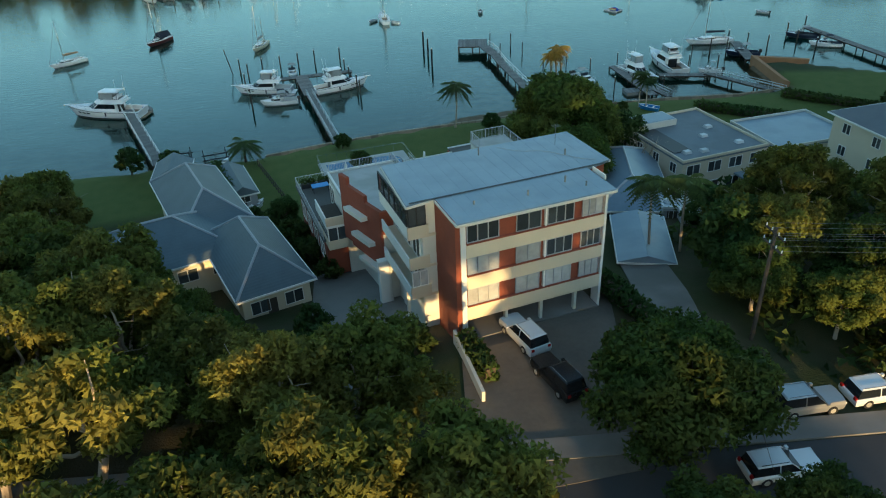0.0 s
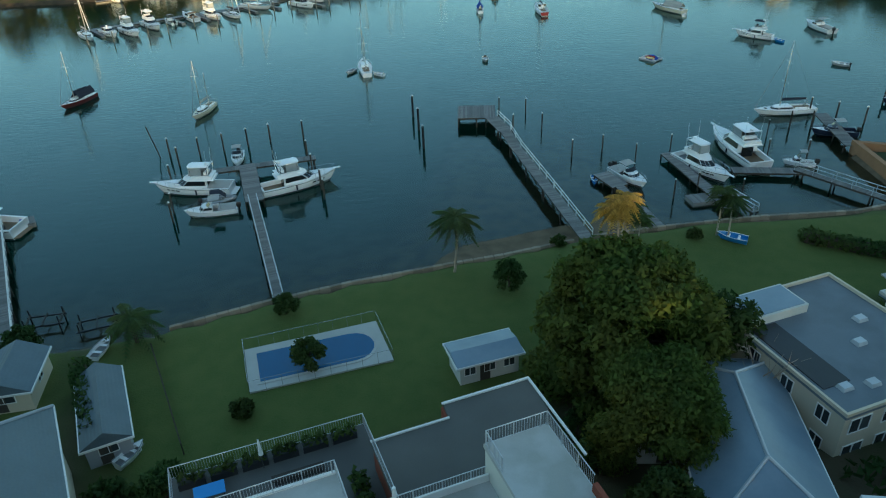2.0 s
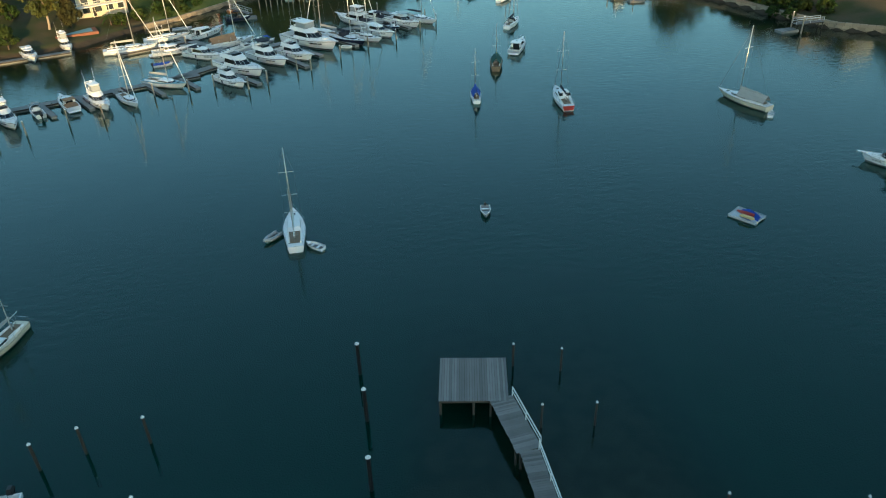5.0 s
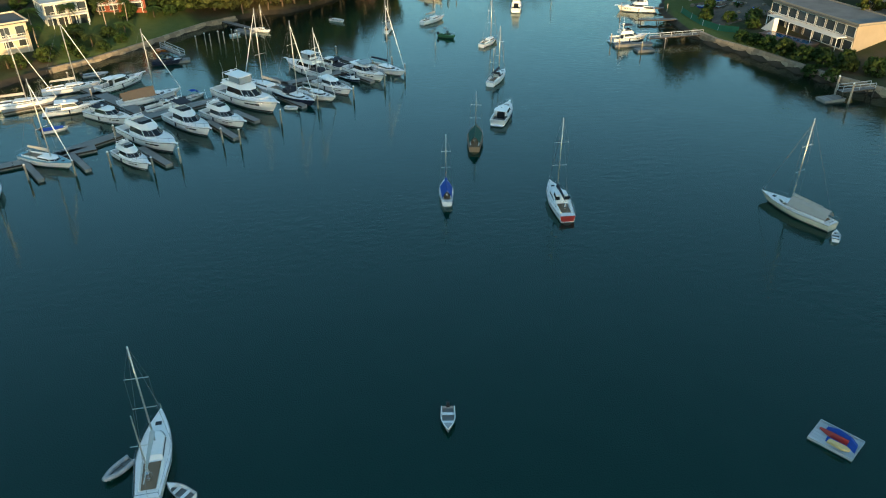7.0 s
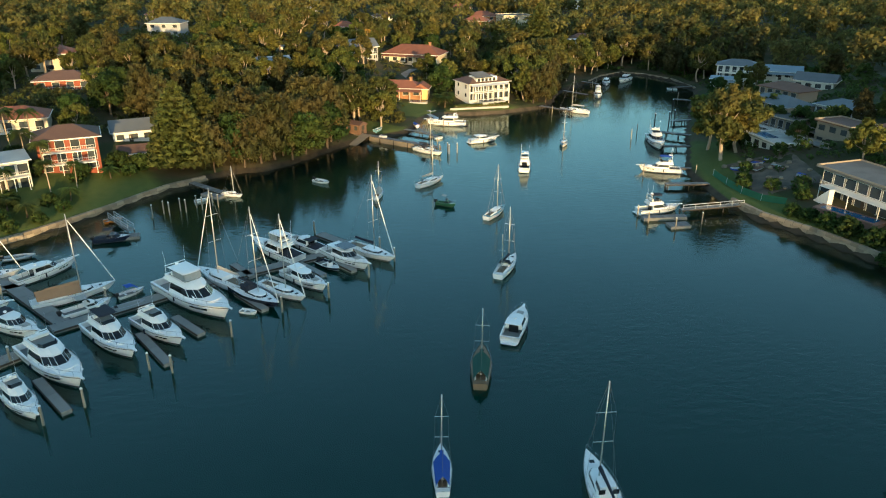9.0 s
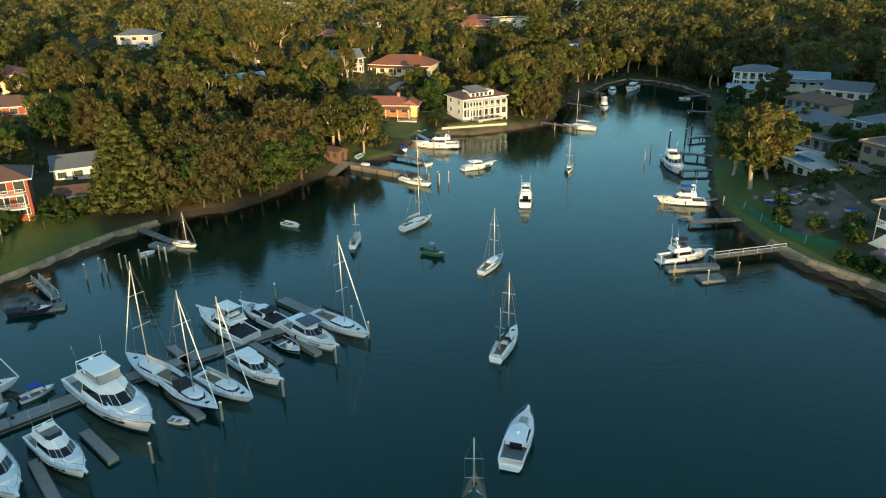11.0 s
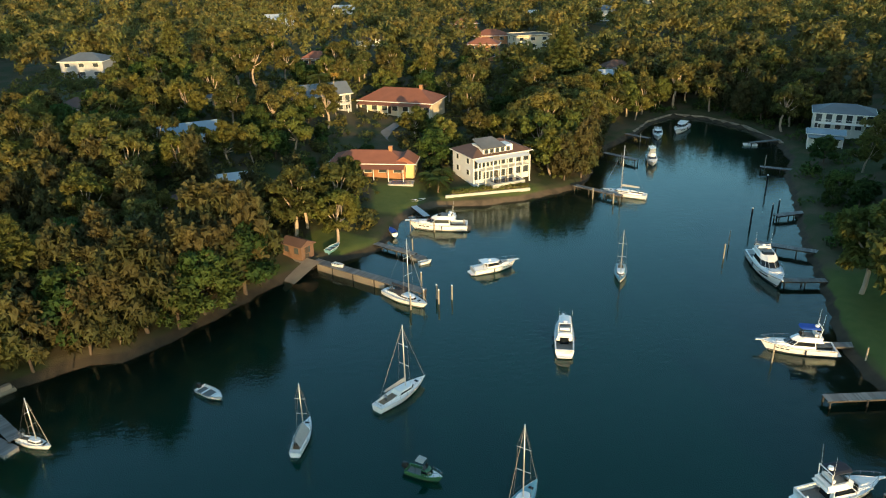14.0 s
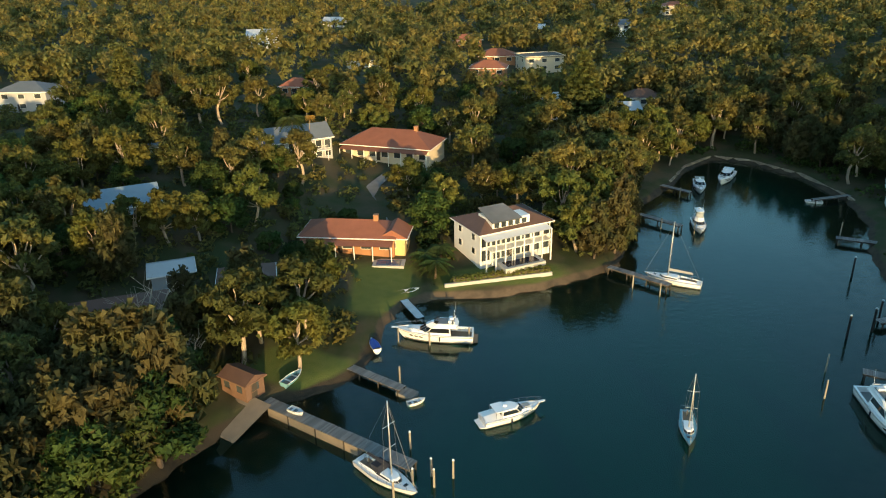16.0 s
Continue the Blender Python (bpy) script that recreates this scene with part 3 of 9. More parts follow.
def outboard(parent, x, y, z, scale=1.0):
    sh = Shape()
    s = scale
    sh.loft([[(x - 0.18 * s, y - 0.17 * s, z), (x + 0.22 * s, y - 0.17 * s, z), (x + 0.22 * s, y + 0.17 * s, z), (x - 0.18 * s, y + 0.17 * s, z)],
             [(x - 0.28 * s, y - 0.2 * s, z + 0.3 * s), (x + 0.25 * s, y - 0.2 * s, z + 0.3 * s), (x + 0.25 * s, y + 0.2 * s, z + 0.3 * s), (x - 0.28 * s, y + 0.2 * s, z + 0.3 * s)],
             [(x - 0.2 * s, y - 0.13 * s, z + 0.55 * s), (x + 0.18 * s, y - 0.13 * s, z + 0.55 * s), (x + 0.18 * s, y + 0.13 * s, z + 0.55 * s), (x - 0.2 * s, y + 0.13 * s, z + 0.55 * s)]])
    sh.box(x - 0.1 * s, y - 0.06 * s, z - 0.8 * s, x + 0.08 * s, y + 0.06 * s, z)
    part("outboard_motor", sh, BLACK, parent, "black outboard motor")


def cruiser(x, y, L, head, label, top="hard", canvas=DARK_CANVAS, hull=GEL_WHITE, fly=True, group="", sole=GREY_SOLE, aft_cover=None, stripe=None, arch=True, tender=False, name="motor_cruiser", category="motor boat"):
    """A flybridge or sedan cruiser."""
    B = L * 0.30 if L > 9 else L * 0.34
    F = 0.085 * L + 0.25
    boat = thing(name, pose(x, y, 0, 0, 0, head), label, category, group)
    secs = hull_sections(L, B, F, 0.42, 2.4, 0.10)
    part("hull", hull_mesh(secs), hull, boat, smooth=True)
    part("boot_stripe", stripe_mesh(secs, 0.0, 0.13), ANTIFOUL, boat, "dark antifouled waterline band")
    part("rub_rail", stripe_mesh(secs, 0.86, 0.91, 1.02), BLACK if stripe is None else stripe, boat)
    part("deck", deck_mesh(secs, 0.28, 1.0), DECK_WHITE, boat, smooth=True)
    k = 4
    cs = Shape()
    zs = F * 0.45
    xa, xb = secs[0][0][0] + 0.08, secs[k][0][0]
    w0, w1 = secs[0][0][1] * 0.88, secs[k][0][1] * 0.88
    cs.face((xa, -w0, zs), (xb, -w1, zs), (xb, w1, zs), (xa, w0, zs))
    part("cockpit_sole", cs, sole, boat, "grey cockpit floor")
    cm = Shape()
    for sg in (1, -1):
        o = [(secs[j][0][0], sg * secs[j][0][1], secs[j][0][2] + 0.02) for j in range(k + 1)]
        i_ = [(p[0], p[1] * 0.86, p[2]) for p in o]
        lo = [(p[0], p[1] * 0.86, zs) for p in o]
        cm.loft([list(t) for t in zip(o, i_, lo)], closed=False, caps=False)
    zt = secs[0][0][2]
    cm.box(xa - 0.08, -w0, zs, xa + 0.12, w0, zt + 0.02)
    part("cockpit_coaming", cm, hull, boat)
    sp = Shape()
    sp.prism([(xa - 0.06, -w0), (xa - 0.06, w0), (xa - 0.75, w0 * 0.85), (xa - 0.75, -w0 * 0.85)], 0.18, 0.26)
    part("swim_platform", sp, TEAK if L > 11 else hull, boat)
    x0, x1 = -L * 0.22, L * 0.25
    wid = B * 0.405
    z0, z1 = F * 0.95, F + 0.078 * L + 0.3
    sh, ring = house_loft(x0, x1, wid, wid * 0.62, z0, z1, L * 0.17, 0.015 * L, 0.2, 0.9)
    part("cabin", sh, hull, boat)
    za, zb = z0 + (z1 - z0) * 0.34, z0 + (z1 - z0) * 0.88
    names = ["side_window", "side_window", "windscreen", "windscreen", "windscreen", "side_window", "side_window"]
    for nm, c in zip(names, window_band(ring, za, zb, z0, z1)):
        part(nm, Shape().face(*c), GLASS_DARK, boat, "dark tinted glass")
    door = Shape().box(x0 + 0.0, -wid * 0.55, zs, x0 + 0.03, wid * 0.55, z1 - 0.3)
    part("saloon_door", door, GLASS_DARK, boat)
    ts, tring = house_loft(L * 0.12, L * 0.40, wid * 0.78, wid * 0.3, F * 1.05, F * 1.28 + 0.1, L * 0.09, 0.0, 0.2, 0.9)
    part("coachroof", ts, DECK_WHITE, boat)
    pad = house_loft(L * 0.19, L * 0.30, wid * 0.42, wid * 0.34, F * 1.28 + 0.09, F * 1.28 + 0.2, 0.05, 0.05)[0]
    part("sun_pad", pad, DECK_WHITE if fly else GREY_CANVAS, boat, "padded foredeck sun bed")
    hs = Shape().box(L * 0.235, -0.25, F * 1.28 + 0.05, L * 0.275, 0.25, F * 1.28 + 0.14)
    part("hatch", hs, GLASS_DARK, boat)
    for sg in (1, -1):
        hw = Shape()
        for j in (8, 9, 10):
            (ax, ay, az), (bx, by, bz) = secs[j][0], secs[j + 1][0]
            hw.face((ax + 0.1, sg * ay * 0.985 + sg * 0.03, az * 0.62), (bx - 0.1, sg * by * 0.975 + sg * 0.03, bz * 0.62), (bx - 0.1, sg * by * 0.99 + sg * 0.03, bz * 0.74), (ax + 0.1, sg * ay + sg * 0.03, az * 0.74))
        part("hull_window", hw, GLASS_DARK, boat)
    if fly:
        fx0, fx1 = x0 - L * 0.06, L * 0.10
        fz = z1
        fs, fring = house_loft(fx0, fx1, wid * 0.84, wid * 0.5, fz, fz + 0.52, L * 0.09, -0.02 * L, 0.07, 1.0)
        part("flybridge", fs, hull, boat)
        part("flybridge_overhang", house_loft(fx0 - L * 0.03, L * 0.02, wid * 0.92, wid * 0.86, fz - 0.1, fz + 0.06, 0.1, 0, 0.05)[0], hull, boat)
        inner = Shape()
        inner.face((fx0 + 0.25, -wid * 0.66, fz + 0.56), (fx1 - L * 0.13, -wid * 0.6, fz + 0.56), (fx1 - L * 0.13, wid * 0.6, fz + 0.56), (fx0 + 0.25, wid * 0.66, fz + 0.56))
        part("flybridge_floor", inner, GREY_SOLE, boat)
        seat = Shape().box(fx0 + L * 0.05, -wid * 0.6, fz + 0.6, fx0 + L * 0.09, wid * 0.6, fz + 0.95)
        part("helm_seat", seat, DECK_WHITE, boat)
        ws = Shape().loft([[(fx1 - L * 0.15, -wid * 0.64, fz + 0.5), (fx1 - L * 0.10, -wid * 0.45, fz + 0.5), (fx1 - L * 0.10, wid * 0.45, fz + 0.5), (fx1 - L * 0.15, wid * 0.64, fz + 0.5)], [(fx1 - L * 0.17, -wid * 0.6, fz + 0.86), (fx1 - L * 0.125, -wid * 0.42, fz + 0.86), (fx1 - L * 0.125, wid * 0.42, fz + 0.86), (fx1 - L * 0.17, wid * 0.6, fz + 0.86)]], False, False)
        part("flybridge_windscreen", ws, GLASS_DARK, boat)
        tz = fz + 1.66
        if top in ("hard", "bimini"):
            tm = hull if top == "hard" else canvas
            tp = Shape()
            a, b, w = fx0 + L * 0.03, fx1 - L * 0.11, wid * 0.72
            def tring(z, g):
                return [(a + g, -w + g, z), (a + g, w - g, z), (b - g * 0.6, w - g, z), (b + 0.25 - g, w * 0.5, z), (b + 0.25 - g, -w * 0.5, z), (b - g * 0.6, -w + g, z)]
            tp.loft([tring(tz, 0.06), tring(tz + 0.06, 0), tring(tz + 0.12, 0.02), tring(tz + 0.2, 0.3)])
            part("hardtop" if top == "hard" else "bimini", tp, tm, boat, "" if top == "hard" else "canvas sun shade")
            for px in (a + 0.15, b - 0.15):
                for sg in (1, -1):
                    part("top_post", Shape().tube((px, sg * w * 0.85, fz + 0.4), (px, sg * w * 0.85, tz + 0.05), 0.035, n=5), STEEL, boat)
            if top == "hard":
                part("clear_curtain", Shape().face((b + 0.15, -w * 0.85, fz + 0.56), (b + 0.15, w * 0.85, fz + 0.56), (b, w * 0.85, tz), (b, -w * 0.85, tz)), CLEAR_VINYL, boat, "clear vinyl curtain")
                for sg in (1, -1):
                    part("clear_curtain", Shape().face((a + 0.9, sg * w * 0.86, fz + 0.56), (b + 0.15, sg * w * 0.86, fz + 0.56), (b, sg * w * 0.86, tz), (a + 0.9, sg * w * 0.86, tz)), CLEAR_VINYL, boat, "clear vinyl curtain")
            az = tz + 0.2
        else:
            az = fz + 0.9
        if arch:
            ar = Shape()
            ar.path([(fx0 + 0.3, -wid * 0.8, fz + 0.4), (fx0 + 0.1, -wid * 0.75, az), (fx0 + 0.1, wid * 0.75, az), (fx0 + 0.3, wid * 0.8, fz + 0.4)], 0.06, 5)
            part("radar_arch", ar, hull, boat)
        part("radar_dome", Shape().tube((fx0 + 0.6, 0, az), (fx0 + 0.6, 0, az + 0.22), 0.3, 0.24, 10), GEL_WHITE, boat)
        for sg in (1, -1):
            part("antenna", Shape().tube((fx0 + 0.3, sg * wid * 0.7, az - 0.3), (fx0 + 0.1, sg * wid * 0.8, az + 2.2), 0.016, 0.008, 4), GEL_WHITE, boat)
    else:
        rp = Shape()
        rp.prism([(x0 - L * 0.10, -wid * 0.9), (x0 - L * 0.10, wid * 0.9), (x0 + L * 0.1, wid * 0.9), (x0 + L * 0.1, -wid * 0.9)], z1 + 0.02, z1 + 0.1)
        part("canopy", rp, canvas, boat, "canvas cockpit canopy")
        for sg in (1, -1):
            part("canopy_post", Shape().tube((x0 - L * 0.095, sg * wid * 0.85, zs), (x0 - L * 0.095, sg * wid * 0.85, z1 + 0.03), 0.03, n=5), STEEL, boat)
        part("radar_dome", Shape().tube((x0 + 0.8, 0, z1), (x0 + 0.8, 0, z1 + 0.3), 0.25, 0.2, 8), GEL_WHITE, boat)
    if aft_cover:
        ac = Shape()
        ac.loft([[(xa + 0.05, -w0 * 0.98, zt + 0.03), (xa + 0.05, 0, zt + 0.2), (xa + 0.05, w0 * 0.98, zt + 0.03)], [(xb - 0.05, -w1 * 0.98, F + 0.1), (xb - 0.05, 0, F + 0.35), (xb - 0.05, w1 * 0.98, F + 0.1)]], False, False)
        part("cockpit_cover", ac, aft_cover, boat, "canvas cover over the cockpit")
    bow_rail(boat, secs, 0.5, 0.62)
    bp = Shape().prism([(L / 2 - 0.4, -0.22), (L / 2 + 0.55, -0.13), (L / 2 + 0.55, 0.13), (L / 2 - 0.4, 0.22)], secs[-1][0][2] - 0.06, secs[-1][0][2] + 0.02)
    part("bowsprit_platform", bp, hull, boat)
    an = Shape().tube((L / 2 + 0.3, 0, secs[-1][0][2] - 0.05), (L / 2 + 0.62, 0, secs[-1][0][2] - 0.2), 0.06, 0.1, 5)
    part("anchor", an, STEEL, boat)
    for j in (5,):
        for sg in (1, -1):
            px, py, pz = secs[j][0]
            part("fender", Shape().tube((px, sg * (py + 0.1), pz - 0.75), (px, sg * (py + 0.1), pz - 0.15), 0.11, 0.11, 7), NAVY_GEL, boat)
    return boat


def sloop(x, y, L, head, label, mast=1.25, cover=GREY_CANVAS, hull=GEL_WHITE, deck=DECK_WHITE, dodger=None, tent=None, ketch=False, group="", transom=None, boom=True, cabin=GEL_WHITE, name="sailing_yacht", wheelhouse=False):
    """A sailing yacht with its rig and cover."""
    B = L * 0.29
    F = 0.07 * L + 0.2
    boat = thing(name, pose(x, y, 0, 0, 0, head), label, "sailing boat", group)
    secs = hull_sections(L, B, F, 0.3, 1.9, 0.12, 0.68)
    part("hull", hull_mesh(secs), hull, boat, smooth=True)
    part("boot_stripe", stripe_mesh(secs, 0.0, 0.14), ANTIFOUL, boat, "dark antifouled waterline band")
    part("toe_rail", stripe_mesh(secs, 0.94, 1.0, 1.01), TEAK if hull is not GEL_WHITE else ALU, boat)
    if transom:
        w = secs[0][0][1]
        tr = Shape().loft([[(-L / 2 - 0.02, -w * 1.0, F), (-L / 2 - 0.02, w * 1.0, F)], [(-L / 2 - 0.02, -w * 0.8, 0.1), (-L / 2 - 0.02, w * 0.8, 0.1)]], False, False)
        part("transom", tr, transom, boat, "red painted transom")
    part("deck", deck_mesh(secs, 0.0, 1.0, 0.03, 0.07), deck, boat, smooth=True)
    ch, ring = house_loft(-L * 0.12, L * 0.24, B * 0.30, B * 0.17, F * 1.02, F + 0.5, L * 0.06, 0.03 * L, 0.14)
    part("coachroof", ch, cabin, boat)
    for c in window_band(ring, F + 0.14, F + 0.36, F * 1.02, F + 0.5):
        part("cabin_window", Shape().face(*c), GLASS_DARK, boat)
    zc = F + 0.12
    xa, xb = -L * 0.42, -L * 0.13
    co = Shape()
    for sg in (1, -1):
        co.loft([[(xa, sg * B * 0.20, zc - 0.1), (xa, sg * B * 0.24, zc + 0.12), (xa, sg * B * 0.27, zc - 0.12)], [(xb, sg * B * 0.24, zc - 0.1), (xb, sg * B * 0.28, zc + 0.25), (xb, sg * B * 0.32, zc - 0.1)]], True, True)
    part("cockpit_coaming", co, cabin, boat)
    part("cockpit_sole", Shape().face((xa, -B * 0.2, zc - 0.03), (xb, -B * 0.24, zc - 0.03), (xb, B * 0.24, zc - 0.03), (xa, B * 0.2, zc - 0.03)), TEAK, boat, "teak cockpit floor")
    whl = Shape()
    for k in range(12):
        a, b = 2 * math.pi * k / 12, 2 * math.pi * (k + 1) / 12
        whl.tube((-L * 0.34, 0.4 * math.cos(a), zc + 0.7 + 0.4 * math.sin(a)), (-L * 0.34, 0.4 * math.cos(b), zc + 0.7 + 0.4 * math.sin(b)), 0.025, n=4)
    whl.box(-L * 0.335, -0.12, zc - 0.05, -L * 0.31, 0.12, zc + 0.75)
    part("steering_wheel", whl, STEEL, boat)
    H = L * mast * 0.93
    mx = L * 0.08
    part("mast", Shape().tube((mx, 0, F + 0.3), (mx - 0.01 * H, 0, H), 0.085, 0.06, 8), ALU, boat, "tall aluminium mast", smooth=True)
    for f in (0.45, 0.72):
        part("spreader", Shape().tube((mx - 0.1, -B * 0.33, H * f), (mx - 0.1, B * 0.33, H * f), 0.03, n=4), ALU, boat)
    stays = Shape()
    top = (mx - 0.01 * H, 0, H - 0.1)
    for sg in (1, -1):
        stays.path([(mx - 0.1, sg * B * 0.46, F), (mx - 0.1, sg * B * 0.33, H * 0.45), (mx - 0.1, sg * B * 0.32, H * 0.72), top], 0.013, 3)
    stays.tube((-L / 2 + 0.1, 0, F), top, 0.013, n=3)
    part("standing_rigging", stays, WIRE, boat, "thin steel shrouds and backstay")
    part("furled_headsail", Shape().tube((L / 2 - 0.15, 0, secs[-1][0][2] + 0.1), (mx, 0, H * 0.93), 0.07 if group else 0.028, 0.05 if group else 0.02, 6), GEL_WHITE if group else WIRE, boat, "headsail furled on its stay")
    if boom:
        bz = F + 1.35
        part("boom", Shape().tube((mx - 0.1, 0, bz), (mx - L * 0.42, 0, bz + 0.05), 0.07, 0.06, 6), ALU, boat)
        sc = Shape()
        rings = []
        for k in range(7):
            f = k / 6
            cx, r = mx - 0.05 - L * 0.40 * f, 0.26 - 0.14 * f
            rings.append([(cx, -r * 0.7, bz - 0.05), (cx, -r * 0.75, bz + 0.12), (cx, 0, bz + 0.15 + r), (cx, r * 0.75, bz + 0.12), (cx, r * 0.7, bz - 0.05)])
        sc.loft(rings)
        part("sail_cover", sc, cover, boat, "canvas cover over the stowed mainsail")
    if ketch:
        hz = H * 0.68
        part("mizzen_mast", Shape().tube((-L * 0.30, 0, F), (-L * 0.31, 0, hz), 0.07, 0.05, 6), ALU, boat)
        part("mizzen_boom", Shape().tube((-L * 0.30, 0, F + 1.3), (-L * 0.48, 0, F + 1.35), 0.05, n=5), ALU, boat)
        part("mizzen_spreader", Shape().tube((-L * 0.31, -B * 0.25, hz * 0.6), (-L * 0.31, B * 0.25, hz * 0.6), 0.025, n=4), ALU, boat)
    if wheelhouse:
        wh, wring = house_loft(-L * 0.20, L * 0.02, B * 0.29, B * 0.22, F + 0.2, F + 1.35, L * 0.04, 0.02 * L, 0.12, 0.6)
        part("wheelhouse", wh, cabin, boat, "white wheelhouse")
        for c in window_band(wring, F + 0.72, F + 1.2, F + 0.2, F + 1.35):
            part("wheelhouse_window", Shape().face(*c), GLASS_DARK, boat)
        for yy in (-0.22, 0.22):
            part("wheelhouse_window", Shape().box(-L * 0.195 - 0.03, yy * B - 0.3, F + 0.7, -L * 0.195, yy * B + 0.3, F + 1.2), GLASS_DARK, boat)
    if dodger:
        dg = Shape()
        dg.loft([[(-L * 0.03, -B * 0.28, F + 0.4), (-L * 0.03, B * 0.28, F + 0.4)], [(-L * 0.08, -B * 0.27, F + 1.05), (-L * 0.08, B * 0.27, F + 1.05)], [(-L * 0.19, -B * 0.28, F + 1.1), (-L * 0.19, B * 0.28, F + 1.1)]], False, False)
        for sg in (1, -1):
            dg.face((-L * 0.03, sg * B * 0.28, F + 0.4), (-L * 0.08, sg * B * 0.27, F + 1.05), (-L * 0.19, sg * B * 0.28, F + 1.1), (-L * 0.17, sg * B * 0.29, F + 0.35))
        part("spray_hood", dg, dodger, boat, "canvas spray hood")
    if tent:
        tn = Shape()
        rings = []
        for k in range(6):
            f = k / 5
            cx = mx - 0.2 - L * 0.5 * f
            w = B * (0.42 - 0.1 * f)
            rings.append([(cx, -w, F + 0.35), (cx, -w * 0.5, F + 1.05), (cx, 0, F + 1.5), (cx, w * 0.5, F + 1.05), (cx, w, F + 0.35)])
        tn.loft(rings, False, False)
        part("boom_tent", tn, tent, boat, "canvas cover tented over the boom")
    pr = Shape()
    pts = rail_path(secs, 0.86, 1.0, 0.55, 0.9)
    pr.path(pts + [(a, -b, c) for a, b, c in reversed(pts)], 0.02, 4)
    full = rail_path(secs, 0.0, 0.9, 0.55, 0.96)
    for sg in (1, -1):
        pr.path([(a, sg * b, c) for a, b, c in full], 0.009, 3)
        for a, b, c in full[::2]:
            pr.tube((a, sg * b, c), (a, sg * b, c - 0.55), 0.014, n=3)
    a, b, c = full[0]
    pr.tube((a, -b, c), (a, b, c), 0.02, n=4)
    part("guard_rail", pr, STEEL, boat, "stainless pulpit and lifelines")
    part("fore_hatch", Shape().box(L * 0.29, -0.25, F * 1.1, L * 0.33, 0.25, F * 1.1 + 0.16), GLASS_DARK, boat)
    return boat


def dinghy(x, y, L, head, label, hull=GEL_WHITE, inside=GREY_SOLE, motor=True, inflatable=False, canopy=None, group="", console=False, cover=None, name="dinghy", z=0.0, category="small boat"):
    """An open tender, runabout or inflatable."""
    B = L * 0.42
    F = 0.36 + 0.03 * L
    boat = thing(name, pose(x, y, z, 0, 0, head), label, category, group)
    secs = hull_sections(L, B, F, 0.35, 2.0, 0.1, 0.9, 11)
    if inflatable:
        tb = Shape()
        pts = [(h[0][0], h[0][1] * 0.86, 0.32 + 0.15 * (i / 10) ** 2) for i, h in enumerate(secs)]
        loop = pts + [(a, -b, c) for a, b, c in reversed(pts)]
        tb.path(loop, 0.2, 8)
        part("tube", tb, RUBBER if hull is GEL_WHITE else hull, boat, smooth=True)
        part("keel_hull", hull_mesh([[(a, b * 0.8, c * 0.6) for a, b, c in h] for h in secs]), GEL_WHITE, boat)
    else:
        part("hull", hull_mesh(secs), hull, boat, smooth=True)
        gun = Shape()
        for sg in (1, -1):
            gun.path([(a, sg * b, c) for a, b, c in [h[0] for h in secs]], 0.045, 5)
        part("gunwale", gun, GEL_WHITE if hull is not GEL_WHITE else RUBBER, boat)
    part("floor", deck_mesh([[(a, b * 0.85, c * 0.0 + 0.16) for a, b, c in h] for h in secs], 0, 1.0, 0, 0), inside, boat)
    for f in (-0.22, 0.12):
        w = B * 0.42 * (1 if f < 0 else 0.9)
        part("thwart", Shape().box(f * L - 0.14, -w, F * 0.66, f * L + 0.14, w, F * 0.66 + 0.05), GEL_WHITE if not inflatable else GREY_SOLE, boat)
    if not inflatable:
        fd = deck_mesh(secs, 0.7, 1.0, 0.0, 0.05)
        part("foredeck", fd, hull if hull is not NAVY_GEL else DECK_WHITE, boat)
    if motor:
        outboard(boat, -L / 2 - 0.12, 0, F * 0.75, 0.8 if L < 4 else 1.1)
    if console:
        part("console", Shape().loft([[(0.0, -0.4, 0.2), (0.7, -0.4, 0.2), (0.7, 0.4, 0.2), (0.0, 0.4, 0.2)], [(0.1, -0.35, 1.0), (0.5, -0.35, 1.0), (0.5, 0.35, 1.0), (0.1, 0.35, 1.0)]]), GEL_WHITE, boat)
        part("screen", Shape().face((0.55, -0.36, 1.0), (0.55, 0.36, 1.0), (0.3, 0.33, 1.35), (0.3, -0.33, 1.35)), GLASS_DARK, boat)
    if canopy:
        cp = Shape()
        cp.loft([[(L * 0.22, -B * 0.36, F + 0.35), (L * 0.24, 0, F + 0.55), (L * 0.22, B * 0.36, F + 0.35)], [(L * 0.05, -B * 0.4, F + 1.05), (L * 0.05, 0, F + 1.2), (L * 0.05, B * 0.4, F + 1.05)], [(-L * 0.22, -B * 0.4, F + 1.1), (-L * 0.22, 0, F + 1.25), (-L * 0.22, B * 0.4, F + 1.1)]], False, False)
        part("canopy", cp, canopy, boat, "canvas canopy")
        for sg in (1, -1):
            part("canopy_post", Shape().tube((-L * 0.22, sg * B * 0.4, F), (-L * 0.22, sg * B * 0.4, F + 1.1), 0.02, n=4), STEEL, boat)
    if cover:
        cv = Shape()
        rings = []
        for h in secs[:9]:
            a, b, c = h[0]
            rings.append([(a, b * 1.02, c + 0.02), (a, b * 0.5, c + 0.2), (a, 0, c + 0.28), (a, -b * 0.5, c + 0.2), (a, -b * 1.02, c + 0.02)])
        cv.loft(rings, False, False)
        part("boat_cover", cv, cover, boat, "fitted canvas cover")
    return boat


